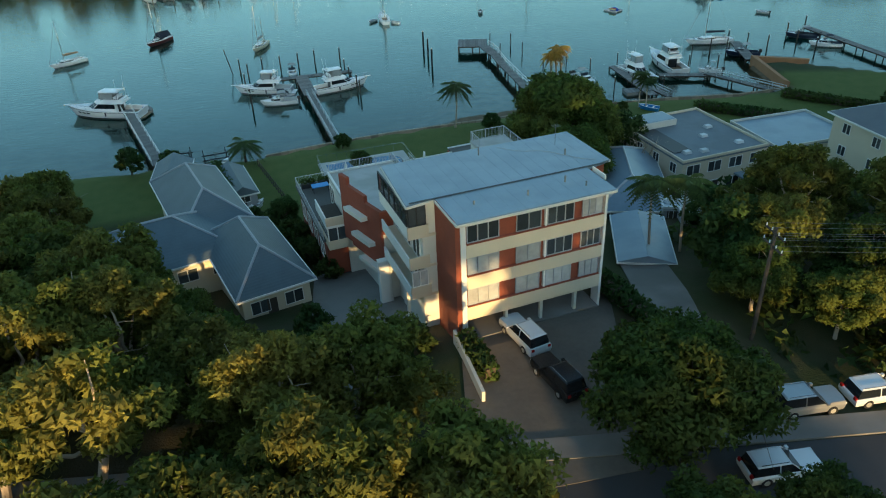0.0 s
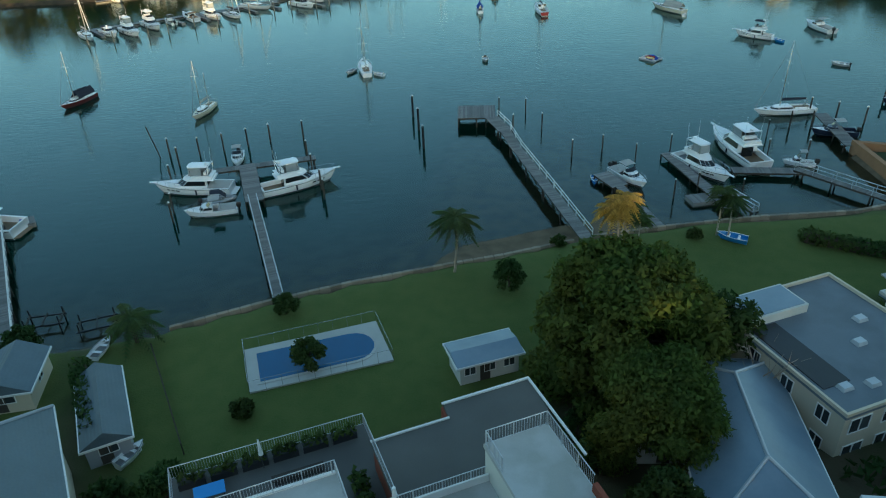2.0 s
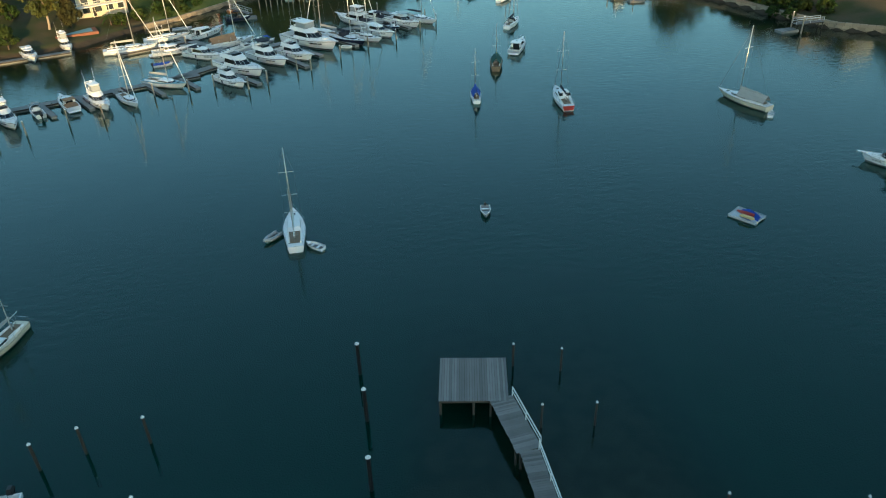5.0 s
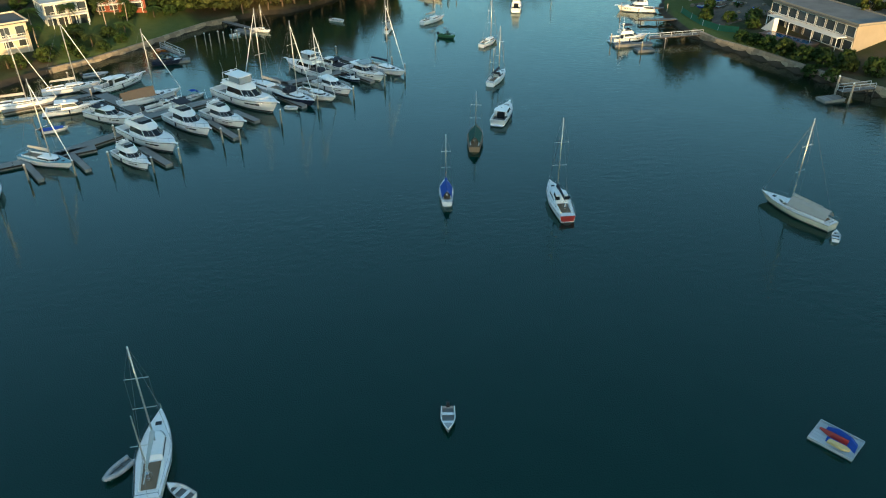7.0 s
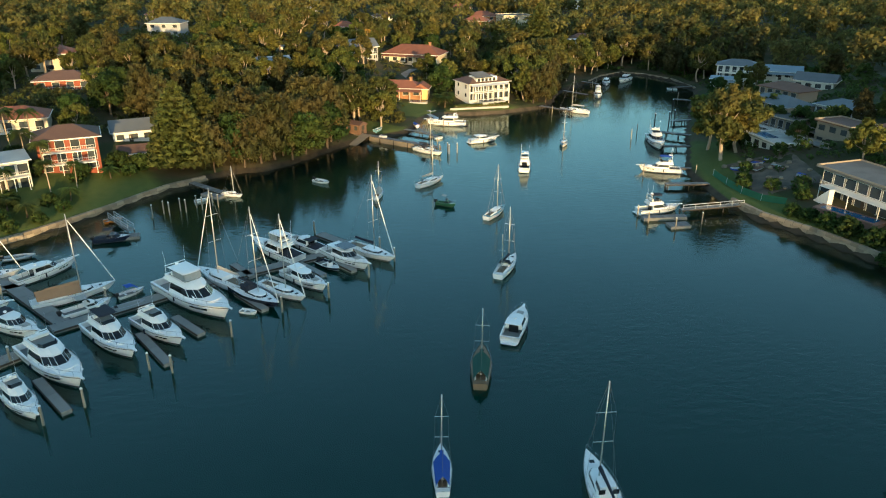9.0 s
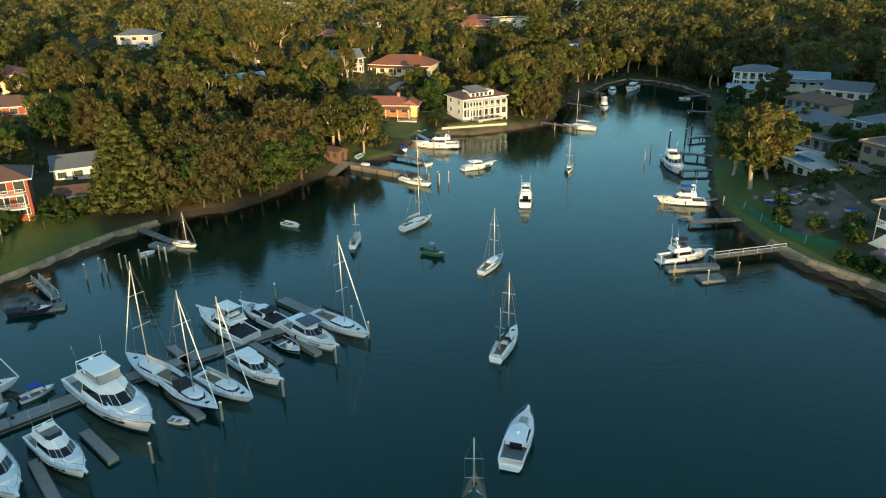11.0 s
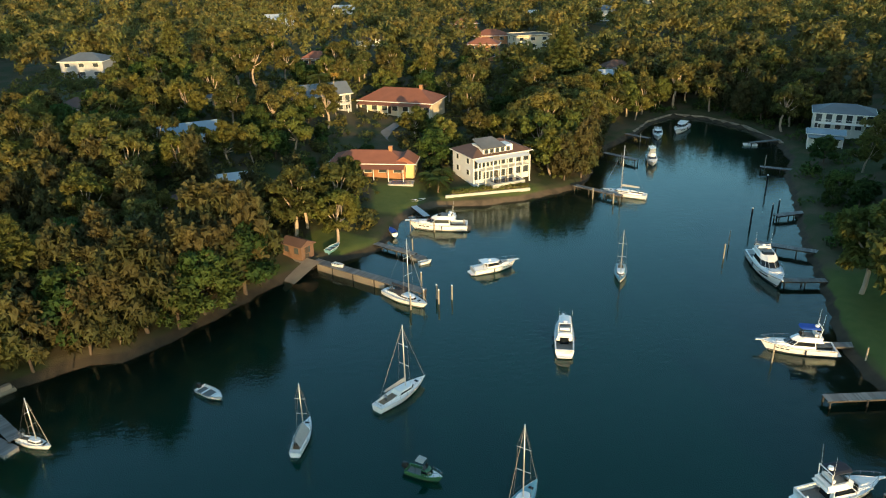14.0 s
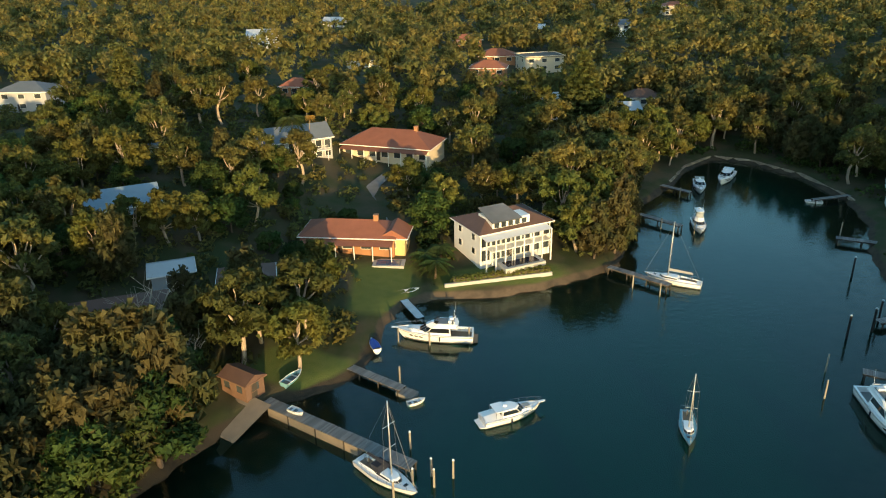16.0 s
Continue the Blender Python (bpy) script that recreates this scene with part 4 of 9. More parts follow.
def half_cabin(x, y, L, head, label, hull=GEL_WHITE, canvas=GREY_CANVAS, covered=True, group="", cat="motor boat", motors=1):
    """A small day boat with a cuddy and a soft top."""
    B, F = L * 0.36, 0.075 * L + 0.3
    boat = thing("half_cabin_boat", pose(x, y, 0, 0, 0, head), label, cat, group)
    secs = hull_sections(L, B, F, 0.4, 2.3, 0.1)
    part("hull", hull_mesh(secs), hull, boat, smooth=True)
    part("boot_stripe", stripe_mesh(secs, 0.0, 0.14), ANTIFOUL, boat)
    part("deck", deck_mesh(secs, 0.49, 1.0), DECK_WHITE, boat, smooth=True)
    part("cockpit_sole", deck_mesh([[(a, b * 0.86, 0.3) for a, b, c in h] for h in secs], 0, 0.58, 0, 0), GREY_SOLE, boat)
    cm = Shape()
    for sg in (1, -1):
        o = [(h[0][0], sg * h[0][1], h[0][2] + 0.02) for h in secs[:9]]
        cm.loft([[p, (p[0], p[1] * 0.86, p[2]), (p[0], p[1] * 0.86, 0.3)] for p in o], False, False)
    cm.box(-L / 2, -B * 0.43, 0.3, -L / 2 + 0.12, B * 0.43, F)
    part("coaming", cm, hull, boat)
    cs, ring = house_loft(-L * 0.04, L * 0.24, B * 0.36, B * 0.2, F * 0.98, F + 0.62, L * 0.09, 0.0)
    part("cuddy", cs, hull, boat)
    for c in window_band(ring, F + 0.2, F + 0.52, F * 0.98, F + 0.62):
        part("window", Shape().face(*c), GLASS_DARK, boat)
    part("windscreen", Shape().loft([[(L * 0.05, -B * 0.34, F + 0.6), (L * 0.08, 0, F + 0.6), (L * 0.05, B * 0.34, F + 0.6)], [(-L * 0.01, -B * 0.32, F + 1.0), (L * 0.01, 0, F + 1.0), (-L * 0.01, B * 0.32, F + 1.0)]], False, False), GLASS_DARK, boat)
    tz = F + 1.55
    part("soft_top", Shape().loft([[(L * 0.02, -B * 0.34, tz - 0.08), (L * 0.02, 0, tz), (L * 0.02, B * 0.34, tz - 0.08)], [(-L * 0.2, -B * 0.36, tz), (-L * 0.2, 0, tz + 0.08), (-L * 0.2, B * 0.36, tz)]], False, False), canvas, boat, "canvas soft top")
    for px in (L * 0.02, -L * 0.2):
        for sg in (1, -1):
            part("top_post", Shape().tube((px, sg * B * 0.35, F), (px, sg * B * 0.35, tz - 0.04), 0.022, n=4), STEEL, boat)
    if covered:
        part("cockpit_cover", Shape().loft([[(-L * 0.48, -B * 0.42, F + 0.03), (-L * 0.48, 0, F + 0.12), (-L * 0.48, B * 0.42, F + 0.03)], [(-L * 0.14, -B * 0.45, F + 0.1), (-L * 0.14, 0, F + 0.3), (-L * 0.14, B * 0.45, F + 0.1)]], False, False), canvas, boat, "canvas cockpit cover")
    for k in range(motors):
        outboard(boat, -L / 2 - 0.2, (k - (motors - 1) / 2) * 0.6, F * 0.8, 1.2)
    bow_rail(boat, secs, 0.6, 0.45)
    return boat


# ---- trees ----
def leaf_sprays(rng, blobs, count, size, droop=0.0, flat=0.0, long=1.6, top=0.25, shell=0.72):
    """Leaf sprays scattered through the outer part of a set of ellipsoids: places and soft normals that follow the clump."""
    blobs = np.array(blobs, float)
    vol = blobs[:, 3] * blobs[:, 4]
    pick = rng.choice(len(blobs), count, p=vol / vol.sum())
    b = blobs[pick]
    d = rng.normal(size=(count, 3))
    d[:, 2] += top
    d /= np.linalg.norm(d, axis=1)[:, None]
    r = shell + (1.08 - shell) * rng.random(count) ** 0.7
    r *= 0.86 + 0.28 * rng.random(count)
    c = b[:, :3] + d * np.stack([b[:, 3], b[:, 3], b[:, 4]], 1) * r[:, None]
    a = rng.normal(size=(count, 3))
    a = a * 0.8 + d * 0.5
    a[:, 2] -= droop
    a[:, 2] *= 1 - flat
    a /= np.linalg.norm(a, axis=1)[:, None]
    w = np.cross(a, rng.normal(size=(count, 3)))
    w /= np.linalg.norm(w, axis=1)[:, None] + 1e-9
    s = size * (0.6 + 0.8 * rng.random(count))[:, None]
    p0, p2 = c - a * s * long / 2, c + a * s * long / 2
    geo = np.cross(a, w)
    turn = np.sign((geo * d).sum(1))[:, None]
    turn[turn == 0] = 1
    geo, w = geo * turn, w * turn
    nrm = d * 0.72 + geo * 0.5 + np.array([0, 0, 0.12])
    nrm /= np.linalg.norm(nrm, axis=1)[:, None]
    v = np.stack([p0 - w * s * 0.48, p2, p0 + w * s * 0.48], 1)
    # winding that faces away from the clump
    face = np.cross(v[:, 1] - v[:, 0], v[:, 2] - v[:, 0])
    back = (face * d).sum(1) < 0
    v[back] = v[back][:, ::-1]
    return np.concatenate([v, np.repeat(nrm[:, None], 3, 1)], 2).reshape(-1, 6)


def crown(rng, blobs, count, size, *args):
    """Fine sprays outside, a few coarse ones within, so that a crown is not seen through."""
    outer = leaf_sprays(rng, blobs, count, size, *args)
    big = np.array(blobs, float)
    big[:, 3:] *= 0.66
    inner = leaf_sprays(rng, big, max(60, count // 5), size * 1.75, 0.2, 0.0, 1.2, 0.0, 0.3)
    return np.concatenate([outer, inner])


def sprays_to_mesh(name, v, material):
    n = len(v) // 3
    me = bpy.data.meshes.new(name)
    me.vertices.add(len(v))
    me.vertices.foreach_set("co", v[:, :3].astype(np.float32).ravel())
    me.loops.add(3 * n)
    me.loops.foreach_set("vertex_index", np.arange(3 * n, dtype=np.int32))
    me.polygons.add(n)
    me.polygons.foreach_set("loop_start", np.arange(0, 3 * n, 3, dtype=np.int32))
    me.update(calc_edges=True)
    me.normals_split_custom_set_from_vertices(v[:, 3:].tolist())
    me.materials.append(material)
    return me


def limb(sh, p, q, r0, r1, rng, sag=0.12, n=6, steps=3):
    p, q = Vector(p), Vector(q)
    last, lr = p, r0
    off = Vector((rng.normal() * sag, rng.normal() * sag, 0)) * (q - p).length
    for k in range(1, steps + 1):
        f = k / steps
        c = p.lerp(q, f) + off * math.sin(math.pi * f)
        r = r0 + (r1 - r0) * f
        sh.tube(last, c, lr, r, n, caps=False)
        last, lr = c, r


def make_gum(seed, h, spread, count, size, blobs_n=11, fork=0.38, flatten=0.75, base=0.42):
    """Trunk and crown of a spreading gum: a dome of clumps with a lower skirt."""
    rng = np.random.default_rng(seed)
    sh = Shape()
    fork_p = Vector((rng.normal() * 0.03 * h, rng.normal() * 0.03 * h, h * fork))
    limb(sh, (0, 0, -0.6), fork_p, 0.026 * h, 0.02 * h, rng, 0.04, 7)
    blobs = []
    skirt = blobs_n // 2
    for k in range(blobs_n + skirt):
        a = 2.399 * k + rng.random() * 0.7
        rad = spread * (0.25 + 0.14 * rng.random())
        if k < blobs_n:
            f = math.sqrt((k + 0.5) / blobs_n)
            rr = spread * 0.80 * f * (0.85 + 0.3 * rng.random())
            z = h * (base + (1 - base) * math.sqrt(1 - 0.82 * f * f)) - rad * 0.75 - rng.random() * h * 0.09
        else:
            rr = spread * (0.35 + 0.4 * rng.random())
            z = h * (base + 0.02 + 0.14 * rng.random())
        blobs.append((rr * math.cos(a), rr * math.sin(a), z, rad, rad * flatten))
        tip = Vector(blobs[-1][:3])
        if k % 2 == 0 or k < 4:
            mid = fork_p.lerp(tip, 0.5) + Vector((0, 0, -0.03 * h))
            limb(sh, fork_p, mid, 0.013 * h, 0.009 * h, rng, 0.06, 5, 2)
            limb(sh, mid, tip, 0.009 * h, 0.003 * h, rng, 0.08, 4, 2)
            if count > 5000:
                e = tip + Vector((rng.normal(), rng.normal(), rng.normal() * 0.5)) * rad * 0.7
                limb(sh, mid.lerp(tip, 0.6), e, 0.005 * h, 0.0015 * h, rng, 0.08, 3, 2)
    sub = []
    for bx, by, bz, r, rz in blobs:
        for j in range(5):
            o = rng.normal(size=3)
            o /= np.linalg.norm(o)
            q = 0.42 + 0.2 * rng.random()
            sub.append((bx + o[0] * r * 0.6, by + o[1] * r * 0.6, bz + o[2] * rz * 0.55, r * q, rz * q))
    return sh, crown(rng, sub, count, size, 0.3, 0.1, 1.6)


def make_oak(seed, h, spread, count, size):
    """A she-oak: upright, feathery, drooping."""
    rng = np.random.default_rng(seed)
    sh = Shape()
    limb(sh, (0, 0, -0.6), (rng.normal() * 0.2, rng.normal() * 0.2, h * 0.92), 0.022 * h, 0.004 * h, rng, 0.02, 6, 4)
    blobs = []
    for k in range(26):
        f = 0.22 + 0.76 * (k / 25)
        rr = spread * (1.0 - 0.75 * abs(f - 0.45) / 0.55) * (0.55 + 0.5 * rng.random())
        a = 2.399 * k
        rad = spread * (0.36 - 0.16 * f)
        blobs.append((rr * math.cos(a), rr * math.sin(a), h * f, rad, rad * 1.35))
        if k % 2 == 0:
            limb(sh, (0, 0, h * f * 0.8), (rr * math.cos(a), rr * math.sin(a), h * f), 0.006 * h, 0.002 * h, rng, 0.05, 4, 2)
    return sh, crown(rng, blobs, count, size, 0.9, 0.0, 2.4, 0.2, 0.5)


def make_pine(seed, h, spread, count, size):
    """A layered pine with whorls of branches."""
    rng = np.random.default_rng(seed)
    sh = Shape()
    limb(sh, (0, 0, -0.6), (0, 0, h * 0.98), 0.022 * h, 0.003 * h, rng, 0.005, 7, 4)
    blobs = []
    tiers = 13
    for k in range(tiers):
        f = 0.10 + 0.88 * k / (tiers - 1)
        R = spread * (1.02 - f) ** 0.75
        m = max(5, int(12 - 7 * f))
        for j in range(m):
            a = 2 * math.pi * j / m + k * 0.4 + rng.random() * 0.25
            for g in (0.45, 0.8):
                blobs.append((R * g * math.cos(a), R * g * math.sin(a), h * f + 0.10 * R * g, R * 0.22 + 0.25, 0.22 + 0.012 * h))
            limb(sh, (0, 0, h * f), (R * math.cos(a), R * math.sin(a), h * f + 0.10 * R), 0.004 * h, 0.0015 * h, rng, 0.02, 3, 2)
    return sh, crown(rng, blobs, count, size, -0.15, 0.35, 2.0, 0.4, 0.4)


def make_dense(seed, h, spread, count, size, lift=0.16):
    """A dense, lobed broadleaf tree."""
    rng = np.random.default_rng(seed)
    sh = Shape()
    limb(sh, (0, 0, -0.6), (0.1, 0, h * 0.4), 0.035 * h, 0.025 * h, rng, 0.03, 7)
    blobs = []
    for k in range(34):
        f = rng.random() ** 0.7
        a = 2.399 * k
        z = h * (lift + 0.80 * f)
        R = spread * math.sqrt(max(0.05, 1 - (2 * f - 0.75) ** 2 / 1.7)) * (0.55 + 0.4 * rng.random())
        rad = spread * (0.22 + 0.12 * rng.random())
        blobs.append((R * math.cos(a), R * math.sin(a), z, rad, rad * 0.9))
        if k % 3 == 0:
            limb(sh, (0.1, 0, h * 0.38), (R * math.cos(a), R * math.sin(a), z), 0.012 * h, 0.003 * h, rng, 0.06, 4, 2)
    return sh, crown(rng, blobs, count, size, 0.25, 0.1, 1.5, 0.35, 0.6)


def make_dead(seed, h, spread):
    """A bare, forked tree."""
    rng = np.random.default_rng(seed)
    sh = Shape()
    f = Vector((0, 0, h * 0.35))
    limb(sh, (0, 0, -0.5), f, 0.02 * h, 0.016 * h, rng, 0.03, 6)
    for k in range(7):
        a = 2.399 * k
        t = Vector((spread * 0.6 * math.cos(a), spread * 0.6 * math.sin(a), h * (0.65 + 0.25 * rng.random())))
        limb(sh, f, t, 0.011 * h, 0.006 * h, rng, 0.08, 5)
        for j in range(5):
            e = t + Vector((rng.normal() * spread * 0.3, rng.normal() * spread * 0.3, abs(rng.normal()) * h * 0.12))
            limb(sh, f.lerp(t, 0.5 + 0.1 * j), e, 0.004 * h, 0.0012 * h, rng, 0.08, 3, 2)
    return sh


def palm_fronds(rng, n, length, lift=0.5, leaflets=13):
    sh = Shape()
    for k in range(n):
        a = 2.399 * k + rng.random() * 0.3
        up = lift - 1.15 * (k / n) + rng.normal() * 0.08
        L = length * (0.85 + 0.3 * rng.random())
        prev = None
        for j in range(leaflets + 1):
            f = j / leaflets
            rr = L * f * math.cos(up * 0.7)
            z = L * (math.sin(up) * f - 0.55 * f * f)
            c = Vector((rr * math.cos(a), rr * math.sin(a), z))
            if prev is not None:
                sh.tube(prev, c, 0.03 * (1.1 - f), 0.03 * (1 - f) + 0.004, 3, False)
                side = Vector((-math.sin(a), math.cos(a), 0))
                out = Vector((math.cos(a), math.sin(a), 0))
                w = L * 0.28 * math.sin(math.pi * min(1, f * 0.85 + 0.12))
                for sg in (1, -1):
                    t1 = c + side * sg * w + out * w * 0.45 + Vector((0, 0, -w * 0.45))
                    wd = out * 0.12 * L / 2.2
                    sh.face(tuple(c - wd), tuple(t1), tuple(c + wd))
            prev = c
    return sh


def make_palm(seed, h, length, n=24, lean=0.3):
    rng = np.random.default_rng(seed)
    tr = Shape()
    top = Vector((rng.normal() * lean, rng.normal() * lean, h))
    limb(tr, (0, 0, -0.5), top, 0.17, 0.11, rng, 0.02, 7, 5)
    fr = palm_fronds(rng, n, length)
    fr.v = [(x + top.x, y + top.y, z + top.z) for x, y, z in fr.v]
    return tr, fr


class Kind:
    """One tree shape, kept as meshes to be planted many times."""

    def __init__(self, name, label, category, trunk, crown, bark, leaf):
        self.name, self.label, self.category = name, label, category
        self.trunk = trunk.mesh(name + "_trunk", bark)
        if crown is None:
            self.crown = None
        elif isinstance(crown, Shape):
            self.crown = crown.mesh(name + "_crown", leaf)
        else:
            self.crown = sprays_to_mesh(name + "_crown", crown, leaf)

    def plant(self, x, y, scale=1.0, turn=0.0, z=None, group="", label=""):
        z = ground_z(x, y) if z is None else z
        ob = thing(self.name, pose(x, y, z, 0, 0, turn), label or self.label, self.category, group)
        ob.scale = (scale, scale, scale)
        part("trunk", self.trunk, None, ob)
        if self.crown is not None:
            part("crown", self.crown, None, ob)
        return ob


def kind(name, label, category, pair, bark, leaf):
    return Kind(name, label, category, pair[0], pair[1], bark, leaf)


NEAR_GUM = [kind("gum_tree", "large spreading gum tree with olive leaves and pale limbs", "tree", make_gum(s, h, w, 15500, 0.24, nb, 0.34, 0.75, 0.36), BARK_PALE, lf) for s, h, w, nb, lf in ((1, 11.5, 6.2, 15, LEAF_NEAR), (2, 10.5, 5.4, 13, LEAF_FIG), (3, 13, 5.6, 14, LEAF_NEAR))]
OPEN_GUM = kind("gum_tree", "open gum tree with bare tan limbs and thin olive crown", "tree", make_gum(6, 13.0, 5.4, 4200, 0.25, 8, 0.42, 0.6, 0.5), BARK_PALE, LEAF_NEAR)
STREET_TREE = kind("street_tree", "broad rounded street tree with yellow-green crown", "tree", make_gum(4, 8.4, 6.6, 22000, 0.25, 20, 0.3, 0.72, 0.40), BARK_DARK, LEAF_FIG)
GUMS = [kind("gum_tree", "tall gum tree with olive crown and pale limbs", "tree", make_gum(s, h, w, 2900, 0.50, nb, fk, 0.8, 0.34), BARK_PALE, lf)
        for s, h, w, nb, fk, lf in ((11, 13, 5.4, 10, 0.34, LEAF_GUM), (12, 15, 6.0, 12, 0.34, LEAF_OLIVE), (13, 11.5, 5.6, 10, 0.3, LEAF_GUM), (14, 16, 5.6, 12, 0.4, LEAF_OLIVE))]
OAKS = [kind("she_oak", "feathery dark she-oak with drooping foliage", "tree", make_oak(s, h, w, 2700, 0.46), BARK_DARK, LEAF_OAK) for s, h, w in ((21, 13, 4.2), (22, 10.5, 3.8))]
PINES = [kind("pine_tree", "tall layered pine with dark green whorled branches", "tree", make_pine(31, 20, 8.6, 9000, 0.62), BARK_DARK, LEAF_PINE)]
DENSE = [kind("broadleaf_tree", "dense rounded broadleaf tree with dark green leaves", "tree", make_dense(s, h, w, 2600, 0.47), BARK_DARK, LEAF_DARK) for s, h, w in ((41, 9, 4.5), (42, 7, 4.0))]
BIG_FIG = kind("fig_tree", "dense green fig tree beside the garden", "tree", make_dense(43, 14.5, 7.6, 26000, 0.34, 0.05), BARK_DARK, LEAF_FIG)
SHRUB = [kind("shrub", "leafy green garden shrub", "shrub", make_dense(s, 2.6, 1.7, 700, 0.32, 0.05), BARK_DARK, LEAF_DARK) for s in (51, 52)]
PALMS = [kind("palm_tree", "slender palm tree with arching green fronds", "palm tree", make_palm(s, h, 2.8, 32), BARK_PALE, LEAF_PALM) for s, h in ((61, 7.0), (62, 9.0))]
# fronds carry painted sunlight in their gold colour
SUNLIT_PALM = kind("palm_tree", "palm tree with low sunlight painted gold into its fronds", "palm tree", make_palm(63, 17.5, 1.7, 30, 0.15), BARK_PALE, LEAF_SUNLIT)
SHORT_PALM = kind("palm_tree", "short bushy palm with green fronds", "palm tree", make_palm(64, 2.4, 2.2, 26), BARK_DARK, LEAF_PALM)
BARE = Kind("bare_tree", "leafless dead tree with pale forked branches", "tree", make_dead(71, 11, 5), None, BARK_PALE, None)


# ---- boats at the near jetties ----
cruiser(-57.0, 118.0, 13.8, 172, "large white flybridge motor yacht moored at the private jetty", top="hard", name="motor_yacht", sole=TEAK)
cruiser(-31.5, 126.8, 10.6, 177, "white flybridge cruiser with grey cockpit cover at the jetty", aft_cover=GREY_CANVAS)
cruiser(-17.3, 127.3, 10.6, 26, "white flybridge cruiser with tan cover beside the jetty", sole=TEAK)
half_cabin(-27.5, 120.2, 6.5, -168, "small white half-cabin boat with grey canvas cover")
dinghy(-27.4, 123.6, 4.4, 14, "white inflatable tender with black outboard and bimini", inflatable=True, canopy=DARK_CANVAS, name="inflatable_tender")
half_cabin(-27.8, 136.6, 5.2, -80, "small white runabout moored off the jetty head", covered=False)
half_cabin(26.8, 125.3, 6.8, -65, "white twin-outboard runabout with beige canvas cover", canvas=GREY_CANVAS, motors=2)
dinghy(22.2, 125.3, 2.3, -100, "small bright blue plastic dinghy", hull=BLUE_PLASTIC, inside=BLUE_PLASTIC, motor=False)
cruiser(37.1, 127.0, 10.0, -67, "white flybridge cruiser lying beside a grey pontoon")
cruiser(43.6, 132.8, 13.0, 100, "white sports fishing cruiser with open flybridge deck", sole=TEAK)
sloop(56.5, 147.0, 10.0, -176, "white sailing yacht with dark sail cover at the pontoon", cover=DARK_CANVAS)
half_cabin(60.0, 137.8, 6.4, 169, "dark small workboat on a floating dock", hull=NAVY_GEL, covered=False)
half_cabin(50.4, 127.8, 4.2, 167, "small white centre console boat at the ramp", covered=False)
# ---- moored in open water ----
sloop(-77.7, 150.8, 8.0, -129, "white sailing yacht on a swing mooring", cover=TAN_CANVAS)
sloop(-63.2, 165.6, 8.2, -111, "maroon-hulled sailing yacht with dark cover on its mooring", hull=MAROON, cover=DARK_CANVAS, tent=DARK_CANVAS)
sloop(-38.4, 157.6, 8.0, -100, "old cream sailing yacht with bare masts on its mooring", hull=CREAM_GEL, deck=CREAM_GEL, ketch=True, boom=True)
sloop(-12.3, 178.8, 9.6, 100, "white ketch with red bow trim and two tenders", ketch=True, cover=PALE_METAL)
dinghy(-14.9, 177.5, 2.6, -121, "white inflatable tender tied to the ketch", inflatable=True, motor=False, name="inflatable_tender")
dinghy(-9.4, 175.1, 2.6, 149, "grey tender tied to the ketch", motor=False, name="tender")
dinghy(11.6, 182.0, 2.9, -92, "small grey open dinghy on a mooring", hull=RUBBER, motor=True)
sloop(58.3, 217.6, 10.6, 120, "cream racing yacht with tall mast and canvas cockpit tent", mast=1.3, hull=CREAM_GEL, tent=GREY_CANVAS)
dinghy(60.5, 211.2, 2.4, 62, "white plastic tender behind the yacht", motor=False, name="tender")
cruiser(68.9, 191.2, 7.8, 142, "white flybridge cruiser on a swing mooring", top="bimini")
dinghy(72.6, 187.3, 2.3, 120, "blue tender behind the cruiser", hull=BLUE_PLASTIC, motor=False, name="tender")
half_cabin(84.6, 195.4, 8.5, 104, "white speedboat on a swing mooring", covered=False)
dinghy(76.9, 170.1, 3.2, 142, "small open boat with outboard on a mooring", hull=RUBBER)
sloop(13.2, 224.9, 6.9, 90, "small white sailing yacht with blue canvas cover", mast=1.35, tent=BLUE_CANVAS, cover=BLUE_CANVAS)
sloop(28.0, 221.6, 10.2, 94, "white motor sailer with wheelhouse and red transom", ketch=False, transom=RED_PAINT, cover=DARK_CANVAS, wheelhouse=True)
sloop(18.6, 243.5, 9.0, 84, "wooden sailing boat under a green canvas tent", mast=0.95, hull=TEAK, deck=TEAK, tent=GREEN_CANVAS, cover=GREEN_CANVAS)
cruiser(24.2, 253.6, 8.6, 70, "white sedan cruiser with pale hardtop on its mooring", fly=False, canvas=GEL_WHITE, hull=GEL_WHITE)
sloop(25.2, 273.3, 8.8, 65, "white sailing yacht with blue spray hood and furled sails", dodger=DARK_CANVAS, cover=DARK_CANVAS, ketch=True)
sloop(26.0, 298.9, 7.8, 57, "white sailing yacht with teal deck on its mooring", deck=TEAL_PAINT, boom=False, mast=1.35)
half_cabin(16.7, 304.1, 4.2, -28, "small green and white day boat on a mooring", hull=GREEN_PAINT, covered=False)
cruiser(36.1, 331.5, 9.2, 81, "white flybridge cruiser with dark cockpit on its mooring", top="bimini", canvas=GEL_WHITE)
sloop(13.9, 318.8, 8.4, 47, "white sailing yacht with slender mast on its mooring", cover=GREY_CANVAS)
dinghy(-9.8, 320.2, 4.4, -37, "white open runabout on a mooring", motor=True, console=False)
sloop(3.0, 311.0, 6.4, 83, "small white sailing boat with grey cockpit cover", tent=GREY_CANVAS, boom=False, mast=1.2)
sloop(13.8, 344.6, 9.2, -43, "white sailing yacht with dark spray hood by the wharf", dodger=DARK_CANVAS, cover=DARK_CANVAS)
